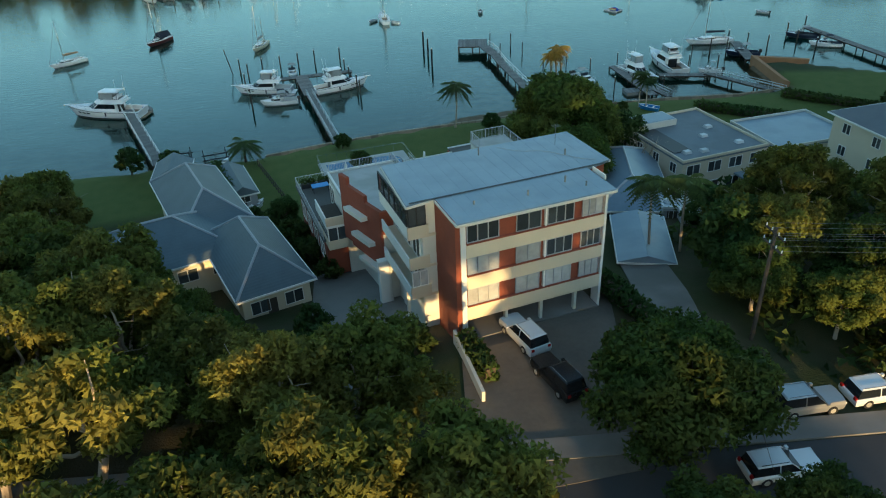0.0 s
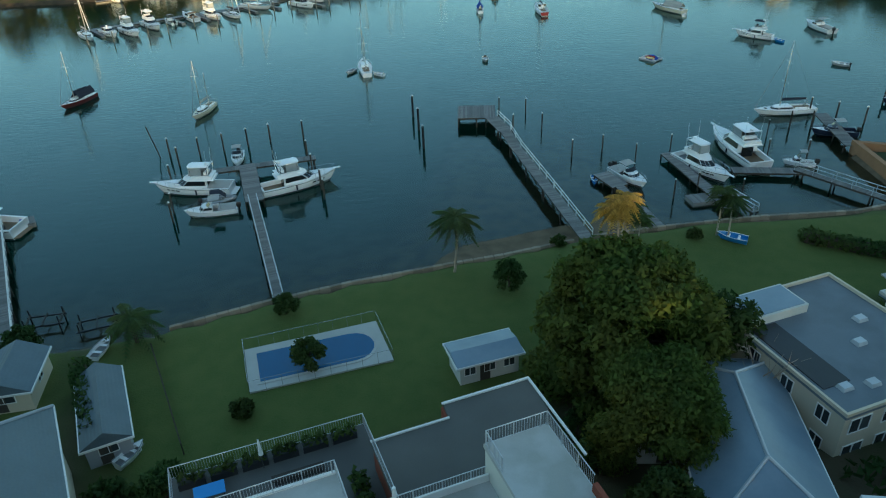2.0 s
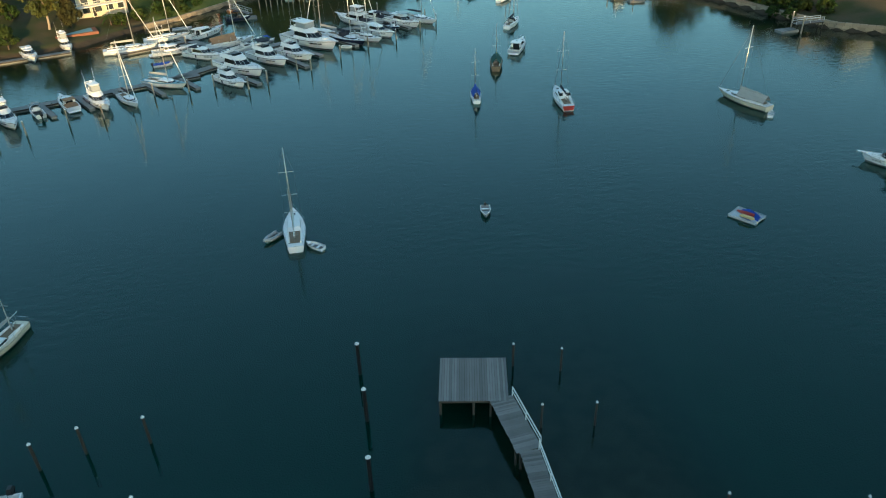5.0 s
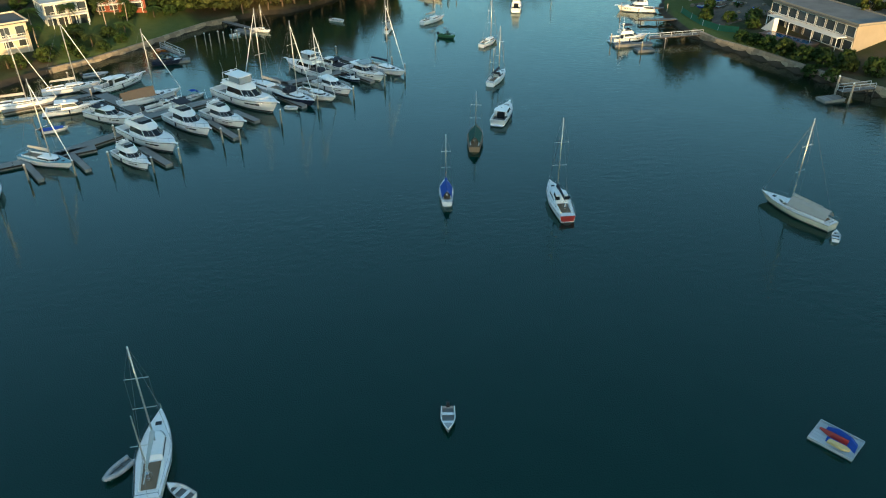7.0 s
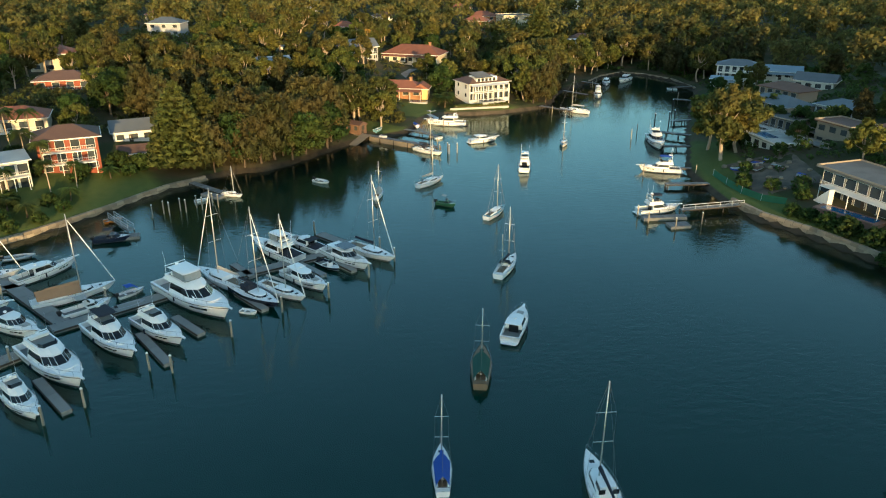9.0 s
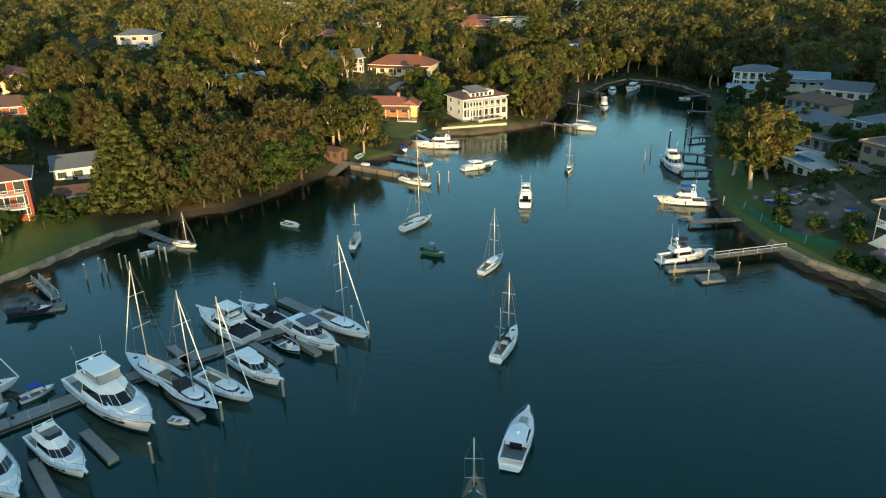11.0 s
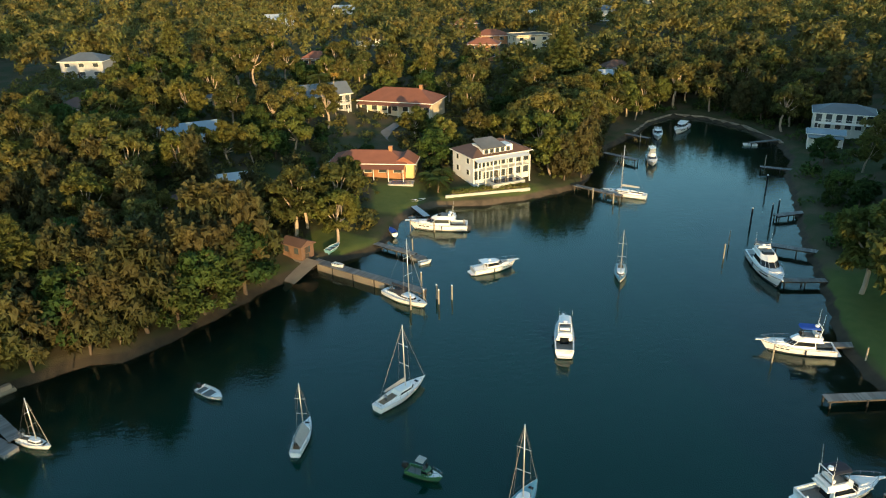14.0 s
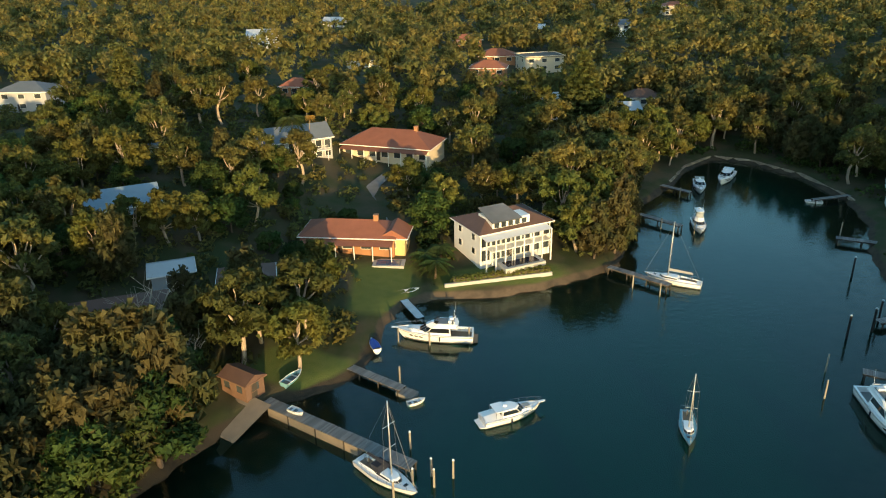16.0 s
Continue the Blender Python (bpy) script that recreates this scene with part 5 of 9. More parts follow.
cruiser(19.3, 375.6, 11.6, 173, "white trawler-style cruiser with aft mast near the beach", top="none", fly=True, sole=TEAK, name="trawler_cruiser")
cruiser(28.6, 355.6, 8.0, 20, "white cruiser under a fitted white cover on its mooring", fly=False, canvas=GEL_WHITE, aft_cover=GEL_WHITE)
sloop(49.1, 351.7, 7.2, -105, "low grey-blue sailing boat with bare mast", hull=GEL_WHITE, deck=TEAL_PAINT, boom=False, mast=1.25)
# ---- marina ----
MAR = "boats in the marina berths"
cruiser(-33.0, 237.3, 9.4, -44, "small white flybridge cruiser with yellow towel on bow", group=MAR, fly=True, top="none")
cruiser(-32.6, 244.7, 14.5, -42, "large white flybridge motor yacht in a marina berth", group=MAR, top="none", name="motor_yacht")
cruiser(-28.1, 250.8, 12.6, -45, "white flybridge cruiser with navy bimini in a marina berth", group=MAR, top="bimini", canvas=DARK_CANVAS)
cruiser(-22.9, 253.3, 11.0, -42, "white sedan flybridge cruiser in a marina berth", group=MAR, top="none")
cruiser(-20.6, 262.0, 17.0, -43, "tall white two-deck motor yacht in a marina berth", group=MAR, top="hard", name="motor_yacht")
sloop(-12.6, 263.4, 11.2, -42, "navy-hulled sailing yacht with dark spray hood", group=MAR, hull=NAVY_GEL, mast=1.38, cover=DARK_CANVAS, dodger=DARK_CANVAS)
sloop(-8.9, 264.8, 9.8, -38, "white sailing yacht in a marina berth", group=MAR, mast=1.4, cover=GREY_CANVAS)
cruiser(-6.0, 268.5, 10.0, -45, "white sedan cruiser with plain cabin in a marina berth", group=MAR, fly=False, canvas=GEL_WHITE)
cruiser(-12.7, 280.1, 12.0, 138, "white flybridge cruiser with grey aft cover in a marina berth", group=MAR, top="hard", aft_cover=DARK_CANVAS)
cruiser(-8.3, 283.1, 9.0, 138, "white sports cruiser with navy cockpit cover", group=MAR, fly=False, canvas=DARK_CANVAS, aft_cover=DARK_CANVAS)
solar_boat = cruiser(-0.5, 276.5, 11.2, -47, "white cruiser with solar panels on its roof", group=MAR, fly=False, canvas=GEL_WHITE)
part("solar_panel", Shape().box(-1.6, -1.2, 2.92, 1.2, 1.2, 2.97), SOLAR, solar_boat, "dark blue solar panel")
sloop(3.2, 279.3, 11.2, -42, "white sailing yacht with furled headsail at the outer pontoon", group=MAR, mast=1.35, cover=DARK_CANVAS)
cruiser(-42.5, 254.9, 10.5, -31, "white open sports cruiser in a marina berth", group=MAR, fly=False)
sloop(-38.7, 264.4, 11.5, 36, "white sailing yacht with tan canvas covers", group=MAR, mast=1.2, tent=TAN_CANVAS, cover=TAN_CANVAS)
cruiser(-46.7, 272.8, 10.0, 54, "white sports cruiser with dark side windows", group=MAR, fly=False, canvas=GEL_WHITE)
half_cabin(-35.3, 260.3, 6.8, 41, "white runabout tied to the pontoon", group=MAR, covered=False)
dinghy(-31.1, 265.5, 4.0, 44, "small boat with blue canopy at the pontoon", group=MAR, canopy=BLUE_CANVAS)
dinghy(-29.7, 261.5, 3.8, 37, "grey inflatable tender at the pontoon", group=MAR, inflatable=True, name="inflatable_tender")
dinghy(-54.2, 279.4, 4.6, 21, "white inflatable tender on a dock", group=MAR, inflatable=True, name="inflatable_tender")
sloop(-18.6, 269.0, 12.0, 142, "white sailing yacht behind the tall motor yacht", group=MAR, mast=1.35)
dinghy(-3.2, 274.6, 5.2, -47, "dark workboat with red wheelhouse at the pontoon", group=MAR, hull=NAVY_GEL, console=True, name="workboat")
dinghy(-12.6, 259.0, 2.6, -20, "white tender at the end of a finger pontoon", group=MAR, motor=False, name="tender")
half_cabin(-42.0, 286.9, 6.0, 11, "navy canopied boat on a small dock", hull=NAVY_GEL, canvas=DARK_CANVAS)
sloop(-27.0, 311.2, 5.0, -22, "small white catamaran dinghy with mast by the dock", boom=False, mast=1.4)
# left row of the marina
sloop(-80.5, 212.5, 9.5, -52, "white sailing yacht with dark mast in a marina berth", group=MAR, mast=1.3)
cruiser(-76.0, 214.8, 8.2, -48, "small white cruiser with dark canopy in a marina berth", group=MAR, fly=False)
cruiser(-71.0, 215.0, 9.6, -48, "white flybridge cruiser in the outer marina row", group=MAR, top="hard")
cruiser(-67.6, 220.4, 9.8, -50, "white flybridge cruiser with outriggers in the outer row", group=MAR, top="bimini", canvas=GEL_WHITE)
cruiser(-60.5, 228.0, 8.0, 128, "tan covered cruiser lying stern-out in its berth", group=MAR, aft_cover=TAN_CANVAS, canvas=TAN_CANVAS, fly=False)
cruiser(-54.6, 227.8, 9.6, -50, "white flybridge cruiser with clear curtains", group=MAR, top="hard")
sloop(-49.6, 228.6, 8.6, -50, "white sailing yacht with tall mast in its berth", group=MAR, mast=1.45, cover=DARK_CANVAS)
sloop(-45.6, 237.4, 10.5, -25, "grey-decked racing yacht lying along the pontoon", group=MAR, deck=TEAL_PAINT, mast=1.35, boom=True)
half_cabin(-64.5, 224.4, 5.5, 130, "small white runabout between larger boats", group=MAR, covered=False)
cruiser(-89.0, 254.0, 8.6, -52, "white flybridge cruiser by the shore pontoon", group=MAR, top="bimini", canvas=GEL_WHITE)
cruiser(-81.6, 259.5, 9.6, -52, "white sedan cruiser by the shore pontoon", group=MAR, fly=False, canvas=GEL_WHITE)
cruiser(-76.6, 266.4, 7.6, -54, "small white flybridge cruiser by the shore pontoon", group=MAR)
sloop(-60.5, 262.0, 11.5, 20, "white sailing yacht moored along the inner pontoon", group=MAR, mast=1.3)
sloop(-55.0, 270.5, 10.5, 26, "white sailing yacht with furled sails by the inner pontoon", group=MAR, mast=1.35)
cruiser(-50.4, 259.5, 9.0, 22, "white sports cruiser along the inner pontoon", group=MAR, fly=False, canvas=GEL_WHITE)
dinghy(-50.0, 250.5, 4.0, 20, "small covered boat by the pontoon", group=MAR, cover=BLUE_CANVAS)
# ---- right shore and the head of the bay ----
cruiser(73.4, 351.5, 13.4, -97, "white flybridge motor yacht at a private jetty", top="none", name="motor_yacht")
cruiser(66.5, 326.8, 9.4, 168, "white flybridge cruiser with blue canvas at a jetty", top="bimini", canvas=BLUE_CANVAS)
cruiser(57.8, 299.4, 8.8, 12, "white flybridge cruiser with dark bimini at a T-shaped jetty", top="bimini", canvas=DARK_CANVAS)
cruiser(91.2, 449.2, 11.0, -124, "white motor cruiser by the far beach", fly=False, canvas=GEL_WHITE)
cruiser(82.6, 443.0, 9.6, -106, "white cruiser with pale cover near the far jetty", fly=False, canvas=GREY_CANVAS)
cruiser(73.5, 417.5, 8.2, -102, "white flybridge cruiser beside a timber jetty", top="hard")
sloop(60.2, 392.6, 9.6, 150, "white trimaran with furled sails at the jetty end", mast=1.25)
dinghy(104.0, 431.5, 3.8, 170, "white tender at the far jetty", motor=False, name="tender")


# ---- jetties, pontoons and piles ----
def jetty(p0, p1, width, z, label, rails=(), piles=5.0, name="jetty", board=0.22, low=False, rail_mat=GALV, deckmat=TIMBER_DECK, pile_mat=TIMBER_DARK):
    """A straight jetty from p0 to p1: boards, bearers, piles and hand rails."""
    (x0, y0), (x1, y1) = p0, p1
    L = math.hypot(x1 - x0, y1 - y0)
    a = math.degrees(math.atan2(y1 - y0, x1 - x0))
    ob = thing(name, pose(x0, y0, 0, 0, 0, a), label, "jetty")
    d = Shape()
    n = max(2, int(L / board))
    rng = np.random.default_rng(int(abs(x0 * 31 + y0 * 7)))
    for k in range(n):
        j = rng.normal() * 0.006
        e = rng.normal() * 0.02
        d.box(L * k / n + 0.01, -width / 2 + e, z - 0.05 + j, L * (k + 1) / n - 0.012, width / 2 + e, z + j)
    part("decking", d, deckmat, ob, "weathered grey deck boards", kind="stuff")
    for sg in (1, -1):
        part("bearer", Shape().box(0, sg * width * 0.42 - 0.06, z - 0.28, L, sg * width * 0.42 + 0.06, z - 0.055), TIMBER_DARK, ob)
    m = max(2, int(L / piles) + 1)
    for k in range(m):
        for sg in (1, -1):
            px = 0.3 + (L - 0.6) * k / (m - 1)
            part("pile", Shape().tube((px, sg * (width / 2 - 0.02), -3.0), (px, sg * (width / 2 - 0.02), z - 0.06 if not low else z + 0.5), 0.12, 0.11, 7), pile_mat, ob)
    for sg in rails:
        k = max(2, int(L / 2.4) + 1)
        y = sg * (width / 2 - 0.06)
        for i in range(k):
            px = 0.1 + (L - 0.2) * i / (k - 1)
            part("rail_post", Shape().tube((px, y, z - 0.05), (px, y, z + 1.0), 0.05, n=5), rail_mat, ob)
        part("hand_rail", Shape().tube((0.1, y, z + 1.0), (L - 0.1, y, z + 1.0), 0.06, n=5), rail_mat, ob)
        part("mid_rail", Shape().tube((0.1, y, z + 0.52), (L - 0.1, y, z + 0.52), 0.04, n=4), rail_mat, ob)
    return ob


def platform(cx, cy, a, b, turn, z, label, name="jetty_platform", material=TIMBER_DECK, floats=False, piles=True):
    ob = thing(name, pose(cx, cy, 0, 0, 0, turn), label, "jetty")
    d = Shape()
    n = max(2, int(a / 0.22))
    for k in range(n):
        d.box(-a / 2 + a * k / n + 0.01, -b / 2, z - 0.05, -a / 2 + a * (k + 1) / n - 0.012, b / 2, z)
    part("decking", d, material, ob, kind="stuff")
    part("frame_beam", Shape().box(-a / 2 + 0.05, -b / 2 + 0.05, z - 0.3 if not floats else -0.2, a / 2 - 0.05, b / 2 - 0.05, z - 0.055), TIMBER_DARK if not floats else PONTOON, ob)
    if piles:
        for sx in (-1, 0, 1):
            for sy in (1, -1):
                part("pile", Shape().tube((sx * (a / 2 - 0.15), sy * (b / 2 - 0.1), -3), (sx * (a / 2 - 0.15), sy * (b / 2 - 0.1), z - 0.06), 0.12, n=7), TIMBER_DARK, ob)
    return ob


def pontoon(p0, p1, width, label, z=0.5, cleats=True, group="marina pontoons"):
    (x0, y0), (x1, y1) = p0, p1
    L = math.hypot(x1 - x0, y1 - y0)
    a = math.degrees(math.atan2(y1 - y0, x1 - x0))
    ob = thing("pontoon", pose(x0, y0, 0, 0, 0, a), label, "pontoon", group)
    n = max(1, round(L / 4.0))
    for k in range(n):
        part("float", Shape().box(L * k / n + 0.03, -width / 2, -0.3, L * (k + 1) / n - 0.03, width / 2, z), PONTOON, ob)
    for sg in (1, -1):
        part("fender_strip", Shape().box(0, sg * width / 2 - 0.05 + sg * 0.055, z - 0.25, L, sg * width / 2 + 0.05 + sg * 0.055, z - 0.02), TIMBER_DARK, ob)
    if cleats:
        for k in range(0, n + 1, 2):
            for sg in (1, -1):
                part("cleat", Shape().box(L * k / n - 0.15, sg * (width / 2 - 0.15) - 0.04, z, L * k / n + 0.15, sg * (width / 2 - 0.15) + 0.04, z + 0.09), STEEL, ob)
    return ob


def lone_pile(x, y, h, label="dark timber mooring pile with white cap", material=TIMBER_DARK, cap=True, r=0.15, lean=0.0, group="mooring piles"):
    ob = thing("mooring_pile", pose(x, y, 0), label, "mooring pile", group)
    part("post", Shape().tube((0, 0, -4), (lean, lean * 0.4, h), r, r * 0.85, 8), material, ob)
    if cap:
        part("cap", Shape().tube((lean, lean * 0.4, h), (lean, lean * 0.4, h + 0.18), r * 1.15, r * 0.35, 8), PILE_CAP, ob, "white conical cap")
    return ob


# private jetty on the left
jetty((-39.8, 93.0), (-53.0, 117.0), 1.7, 1.3, "long grey timber jetty with pale hand rail", rails=(1, -1), rail_mat=WHITE_PAINT)
platform(-51.0, 119.0, 3.0, 2.2, 30, 0.6, "small floating platform at the jetty end", floats=True, piles=False)
solo("jerry_tank", Shape().box(-0.35, -0.5, 0, 0.35, 0.5, 0.5), BLUE_CANVAS, "blue covered jet ski on the floating platform", "jet ski", pose(-50.6, 118.7, 0.62, 0, 0, 20))
# T-headed jetty
jetty((-14.9, 98.2), (-22.2, 121.0), 1.15, 1.35, "narrow timber jetty walkway with pale rails", rails=(1, -1))
jetty((-22.0, 121.0), (-25.5, 132.6), 2.3, 1.3, "wide timber jetty between moored boats", piles=4)
jetty((-31.0, 130.4), (-16.0, 134.2), 1.5, 1.28, "timber jetty head running across the walkway", piles=5)
for px, py in ((-38.6, 139.3), (-34.1, 139.2), (-30.8, 140.5), (-27.5, 142.1), (-24.4, 143.7), (-19.4, 144.6), (-36.2, 135.8), (-35.4, 129.6), (-32.5, 120.8), (-31.8, 118.2), (-13.5, 123.2), (-14.3, 126.2), (-17.6, 136.5), (-16.2, 131.5)):
    lone_pile(px, py, 2.9)
lone_pile(-39.5, 139.8, 5.0, "leaning dark timber mooring pile", cap=False, lean=-1.6, r=0.1)
for px, py in ((-2.4, 152.1), (-1.4, 146.1), (-0.6, 138.7)):
    lone_pile(px, py, 3.6, "tall black mooring pile with white cap", BLACK, r=0.2)
# long bent jetty
platform(7.9, 149.1, 6.0, 5.6, -3, 1.6, "square timber jetty head on piles")
jetty((17.8, 108.0), (15.35, 120.6), 1.5, 1.6, "long timber jetty with pale steel hand rails", rails=(-1,), rail_mat=WHITE_PAINT)
jetty((15.35, 120.6), (12.65, 134.2), 1.5, 1.6, "long timber jetty leading to a square head", rails=(-1,), rail_mat=WHITE_PAINT)
jetty((12.65, 134.2), (11.75, 140.6), 1.6, 1.6, "bent length of timber jetty", rails=(-1,), rail_mat=WHITE_PAINT)
jetty((11.75, 140.6), (10.1, 146.6), 2.1, 1.6, "wide end of timber jetty at the square head", rails=(-1,), rail_mat=WHITE_PAINT)
for px, py in ((20.6, 133.6), (25.2, 134.9), (29.1, 131.3), (16.1, 151.5), (17.8, 144.5), (11.8, 152.4), (13.3, 144.5), (31.1, 119.7), (34.8, 134.1), (34.6, 121.4), (50.3, 138.1), (47.5, 131.0), (39.4, 119.0)):
    lone_pile(px, py, 2.6, "slim timber mooring pile with white cap", r=0.11)
# small jetty with runabout
platform(24.0, 124.0, 4.4, 2.4, -68, 0.9, "small timber landing at the jetty end")
jetty((27.0, 110.4), (24.6, 122.2), 1.2, 0.95, "narrow sloping timber gangway", rails=())
# pontoon beside the cruiser
jetty((36.6, 115.0), (33.5, 132.0), 1.6, 0.8, "grey floating walkway beside a cruiser", piles=8)
platform(34.0, 118.4, 3.0, 2.3, 10, 0.55, "low grey floating dock", floats=True, piles=False)
platform(38.2, 119.3, 2.4, 2.2, 10, 0.55, "low grey floating dock beside the walkway", floats=True, piles=False)
jetty((37.4, 117.6), (39.0, 113.6), 0.9, 0.9, "short gangway with rails", rails=(1, -1), name="gangway")
# further right
jetty((57.6, 112.6), (48.5, 124.6), 1.2, 1.1, "sloping gangway with pale rails to the pontoon", rails=(1, -1), name="gangway")
jetty((49.5, 124.4), (40.5, 125.6), 1.8, 0.8, "floating dock in front of the cruisers", piles=5)
jetty((59.2, 131.0), (60.6, 143.5), 2.0, 1.2, "timber landing beside the sailing yacht", piles=4)
for px, py in ((58.2, 141.0), (60.4, 146.5), (63.4, 144.0), (55.0, 141.2), (66.5, 141.5), (52.6, 130.0)):
    lone_pile(px, py, 2.7)
jetty((86, 121), (79, 152), 1.8, 1.2, "long dark timber jetty with moored small boats", piles=5)
half_cabin(76.5, 148.5, 6.5, 160, "dark grey workboat on a berth", hull=NAVY_GEL, covered=False)
half_cabin(78.0, 141.5, 6.2, 165, "small white boat under dark cover", canvas=DARK_CANVAS)
for px, py in ((74, 150), (73.5, 144), (80, 155), (74.5, 138)):
    lone_pile(px, py, 2.8)
raft = thing("raft", pose(43.8, 178.4, 0, 0, 0, -48), "moored float with blue and red canvas covers", "float")
for k in range(7):
    part("plank", Shape().box(-1.75, -1.3 + 0.38 * k, 0.12, 1.75, -1.3 + 0.38 * k + 0.35, 0.2), PALE_METAL, raft)
for k in (-1.05, 1.05):
    part("float", Shape().box(-1.8, k - 0.28, -0.2, 1.8, k + 0.28, 0.118), GREY_WALL, raft)
part("rim", Shape().box(-1.8, -1.4, 0.12, -1.755, 1.4, 0.34).box(1.755, -1.4, 0.12, 1.8, 1.4, 0.34).box(-1.755, -1.4, 0.12, 1.755, -1.31, 0.34).box(-1.755, 1.37, 0.12, 1.755, 1.42, 0.34), PALE_METAL, raft)
part("blue_cover", Shape().loft([[(-1.1, 0.45, 0.21), (-1.0, 0.75, 0.5), (-0.9, 1.2, 0.21)], [(-0.2, 0.2, 0.21), (-0.1, 0.7, 0.85), (0.0, 1.3, 0.21)], [(0.8, -0.1, 0.21), (0.8, 0.6, 0.7), (0.9, 1.25, 0.21)], [(1.65, -0.5, 0.21), (1.6, 0.1, 0.45), (1.5, 0.7, 0.21)]], False, False), BLUE_CANVAS, raft, "crumpled blue canvas cover")
part("second_blue_cover", Shape().loft([[(-0.6, -0.75, 0.21), (-0.6, -0.4, 0.5), (-0.6, -0.12, 0.21)], [(0.9, -0.95, 0.21), (0.9, -0.5, 0.6), (0.8, -0.16, 0.21)]], False, True), BLUE_CANVAS, raft)
part("red_cover", Shape().loft([[(-1.5, 0.3, 0.24), (-1.45, 0.4, 0.4), (-1.4, 0.5, 0.24)], [(-0.5, -0.12, 0.24), (-0.4, 0.08, 0.72), (-0.3, 0.25, 0.24)], [(0.9, -0.15, 0.24), (0.9, 0.0, 0.8), (0.9, 0.1, 0.4)]], False, False), RED_PAINT, raft, "rolled red canvas")
part("tan_board", Shape().prism([(-0.4, -1.2), (0.9, -1.25), (1.3, -1.05), (1.35, -0.85), (1.0, -0.7), (-0.3, -0.78)], 0.5, 0.72), YELLOW_WALL, raft, "tan board with rounded nose")
# marina
pontoon((-54.5, 272.6), (-37.0, 256.4), 2.2, "broad grey marina walkway")
pontoon((-37.6, 254.4), (-22.0, 267.6), 2.2, "grey marina pontoon with boats on both sides")
pontoon((-21.6, 268.0), (-2.4, 280.4), 2.0, "grey marina pontoon leading to the outer arm")
pontoon((-6.4, 288.4), (3.2, 279.6), 1.8, "outer grey pontoon with mooring piles")
pontoon((-45.5, 240.0), (-36.8, 250.0), 2.2, "grey pontoon linking the marina arms")
for a, b in (((-33.6, 242.2), (-27.3, 235.6)), ((-25.6, 253.0), (-19.4, 245.3)), ((-14.5, 270.6), (-18.6, 275.4)), ((-10.4, 259.4), (-15.6, 265.0)), ((-3.6, 270.8), (-8.4, 275.8)), ((1.0, 272.4), (-3.2, 277.0)), ((-17.4, 252.6), (-22.4, 257.6))):
    pontoon(a, b, 1.1, "narrow grey finger pontoon between berths", cleats=False, group="finger pontoons")
pontoon((-84.0, 217.6), (-40.5, 242.5), 1.9, "long grey pontoon of the outer marina row")
for k in range(8):
    f = (k + 0.5) / 8
    bx, by = -84 + 43.5 * f, 217.6 + 24.9 * f
    pontoon((bx, by - 1), (bx + 4.6, by - 6.6), 0.9, "narrow grey finger pontoon between berths", cleats=False, group="finger pontoons")
pontoon((-94.0, 252.0), (-74.0, 262.5), 1.6, "grey pontoon along the marina shore")
pontoon((-62.5, 258.8), (-48.0, 268.8), 1.6, "inner grey pontoon between sailing yachts")
for px, py in ((-29.0, 233.8), (-26.0, 237.0), (-21.4, 244.4), (-18.5, 243.8), (-13.4, 252.4), (-8.0, 259.2), (-2.0, 263.6), (3.4, 270.6), (7.2, 276.6), (4.6, 281.4), (-7.4, 289.4), (-36.0, 236.0), (-62.0, 214.8), (-66.0, 212.6), (-57.0, 219.6), (-51.6, 221.2), (-72.8, 208.6), (-77.8, 206.4), (-46.2, 232.0), (-40.0, 233.2), (-38.8, 246.4), (-49.0, 264.2), (-57.0, 274.0), (-33.5, 262.6), (-25.0, 271.0), (-11.5, 277.6)):
    lone_pile(px, py, 2.4, "pale marina pile with white cap", PILE_PALE, r=0.17, group="marina piles")
# left shore
jetty((-45.8, 296.5), (-39.6, 289.6), 1.2, 1.0, "short sloping gangway with pale rails", rails=(1, -1), name="gangway")
platform(-41.5, 287.6, 7.5, 2.0, 18, 0.5, "small floating dock by the seawall", floats=True, piles=False)
for k in range(9):
    lone_pile(-39.0 + 1.35 * k, 298.6 + 0.75 * k + (k % 2) * 1.6, 2.5, "pale timber pile with white cap", PILE_PALE, r=0.15, group="old berth piles")
jetty((-37.4, 318.8), (-29.2, 311.6), 1.5, 0.8, "short timber jetty from the seawall")
platform(-31.0, 311.0, 5.0, 1.8, -30, 0.5, "small grey floating dock", floats=True, piles=False)
dinghy(-32.5, 308.0, 2.6, 30, "white tender beside the dock", motor=False, name="tender")
dinghy(-45.6, 296.8, 3.4, 35, "orange-brown dinghy pulled up by the seawall", hull=ORANGE_HULL, motor=False)
jetty((-2.2, 358.7), (16.6, 345.5), 1.8, 1.3, "long stone and timber wharf below the boat shed", piles=4)
solo("wharf_wall", Shape().box(0, -0.8, -1.5, 14.5, 0.8, 1.15), STONE, "sandstone wall of the old wharf", "wharf", pose(-1.2, 357.9, 0, 0, 0, -35))
dinghy(2.2, 355.8, 2.4, -35, "upturned white dinghy on the wharf", motor=False, z=1.32)
for px, py in ((16.6, 343.6), (18.6, 345.2), (18.9, 343.4), (21.0, 344.8), (14.6, 341.8), (16.2, 350.0)):
    lone_pile(px, py, 2.4, "pale timber pile with white cap", PILE_PALE, r=0.14, group="wharf piles")
jetty((6.6, 367.6), (15.0, 361.2), 1.4, 0.95, "short timber jetty with a floating end", piles=3)
platform(15.6, 361.0, 2.6, 1.8, -35, 0.45, "small grey floating boat landing", floats=True, piles=False)
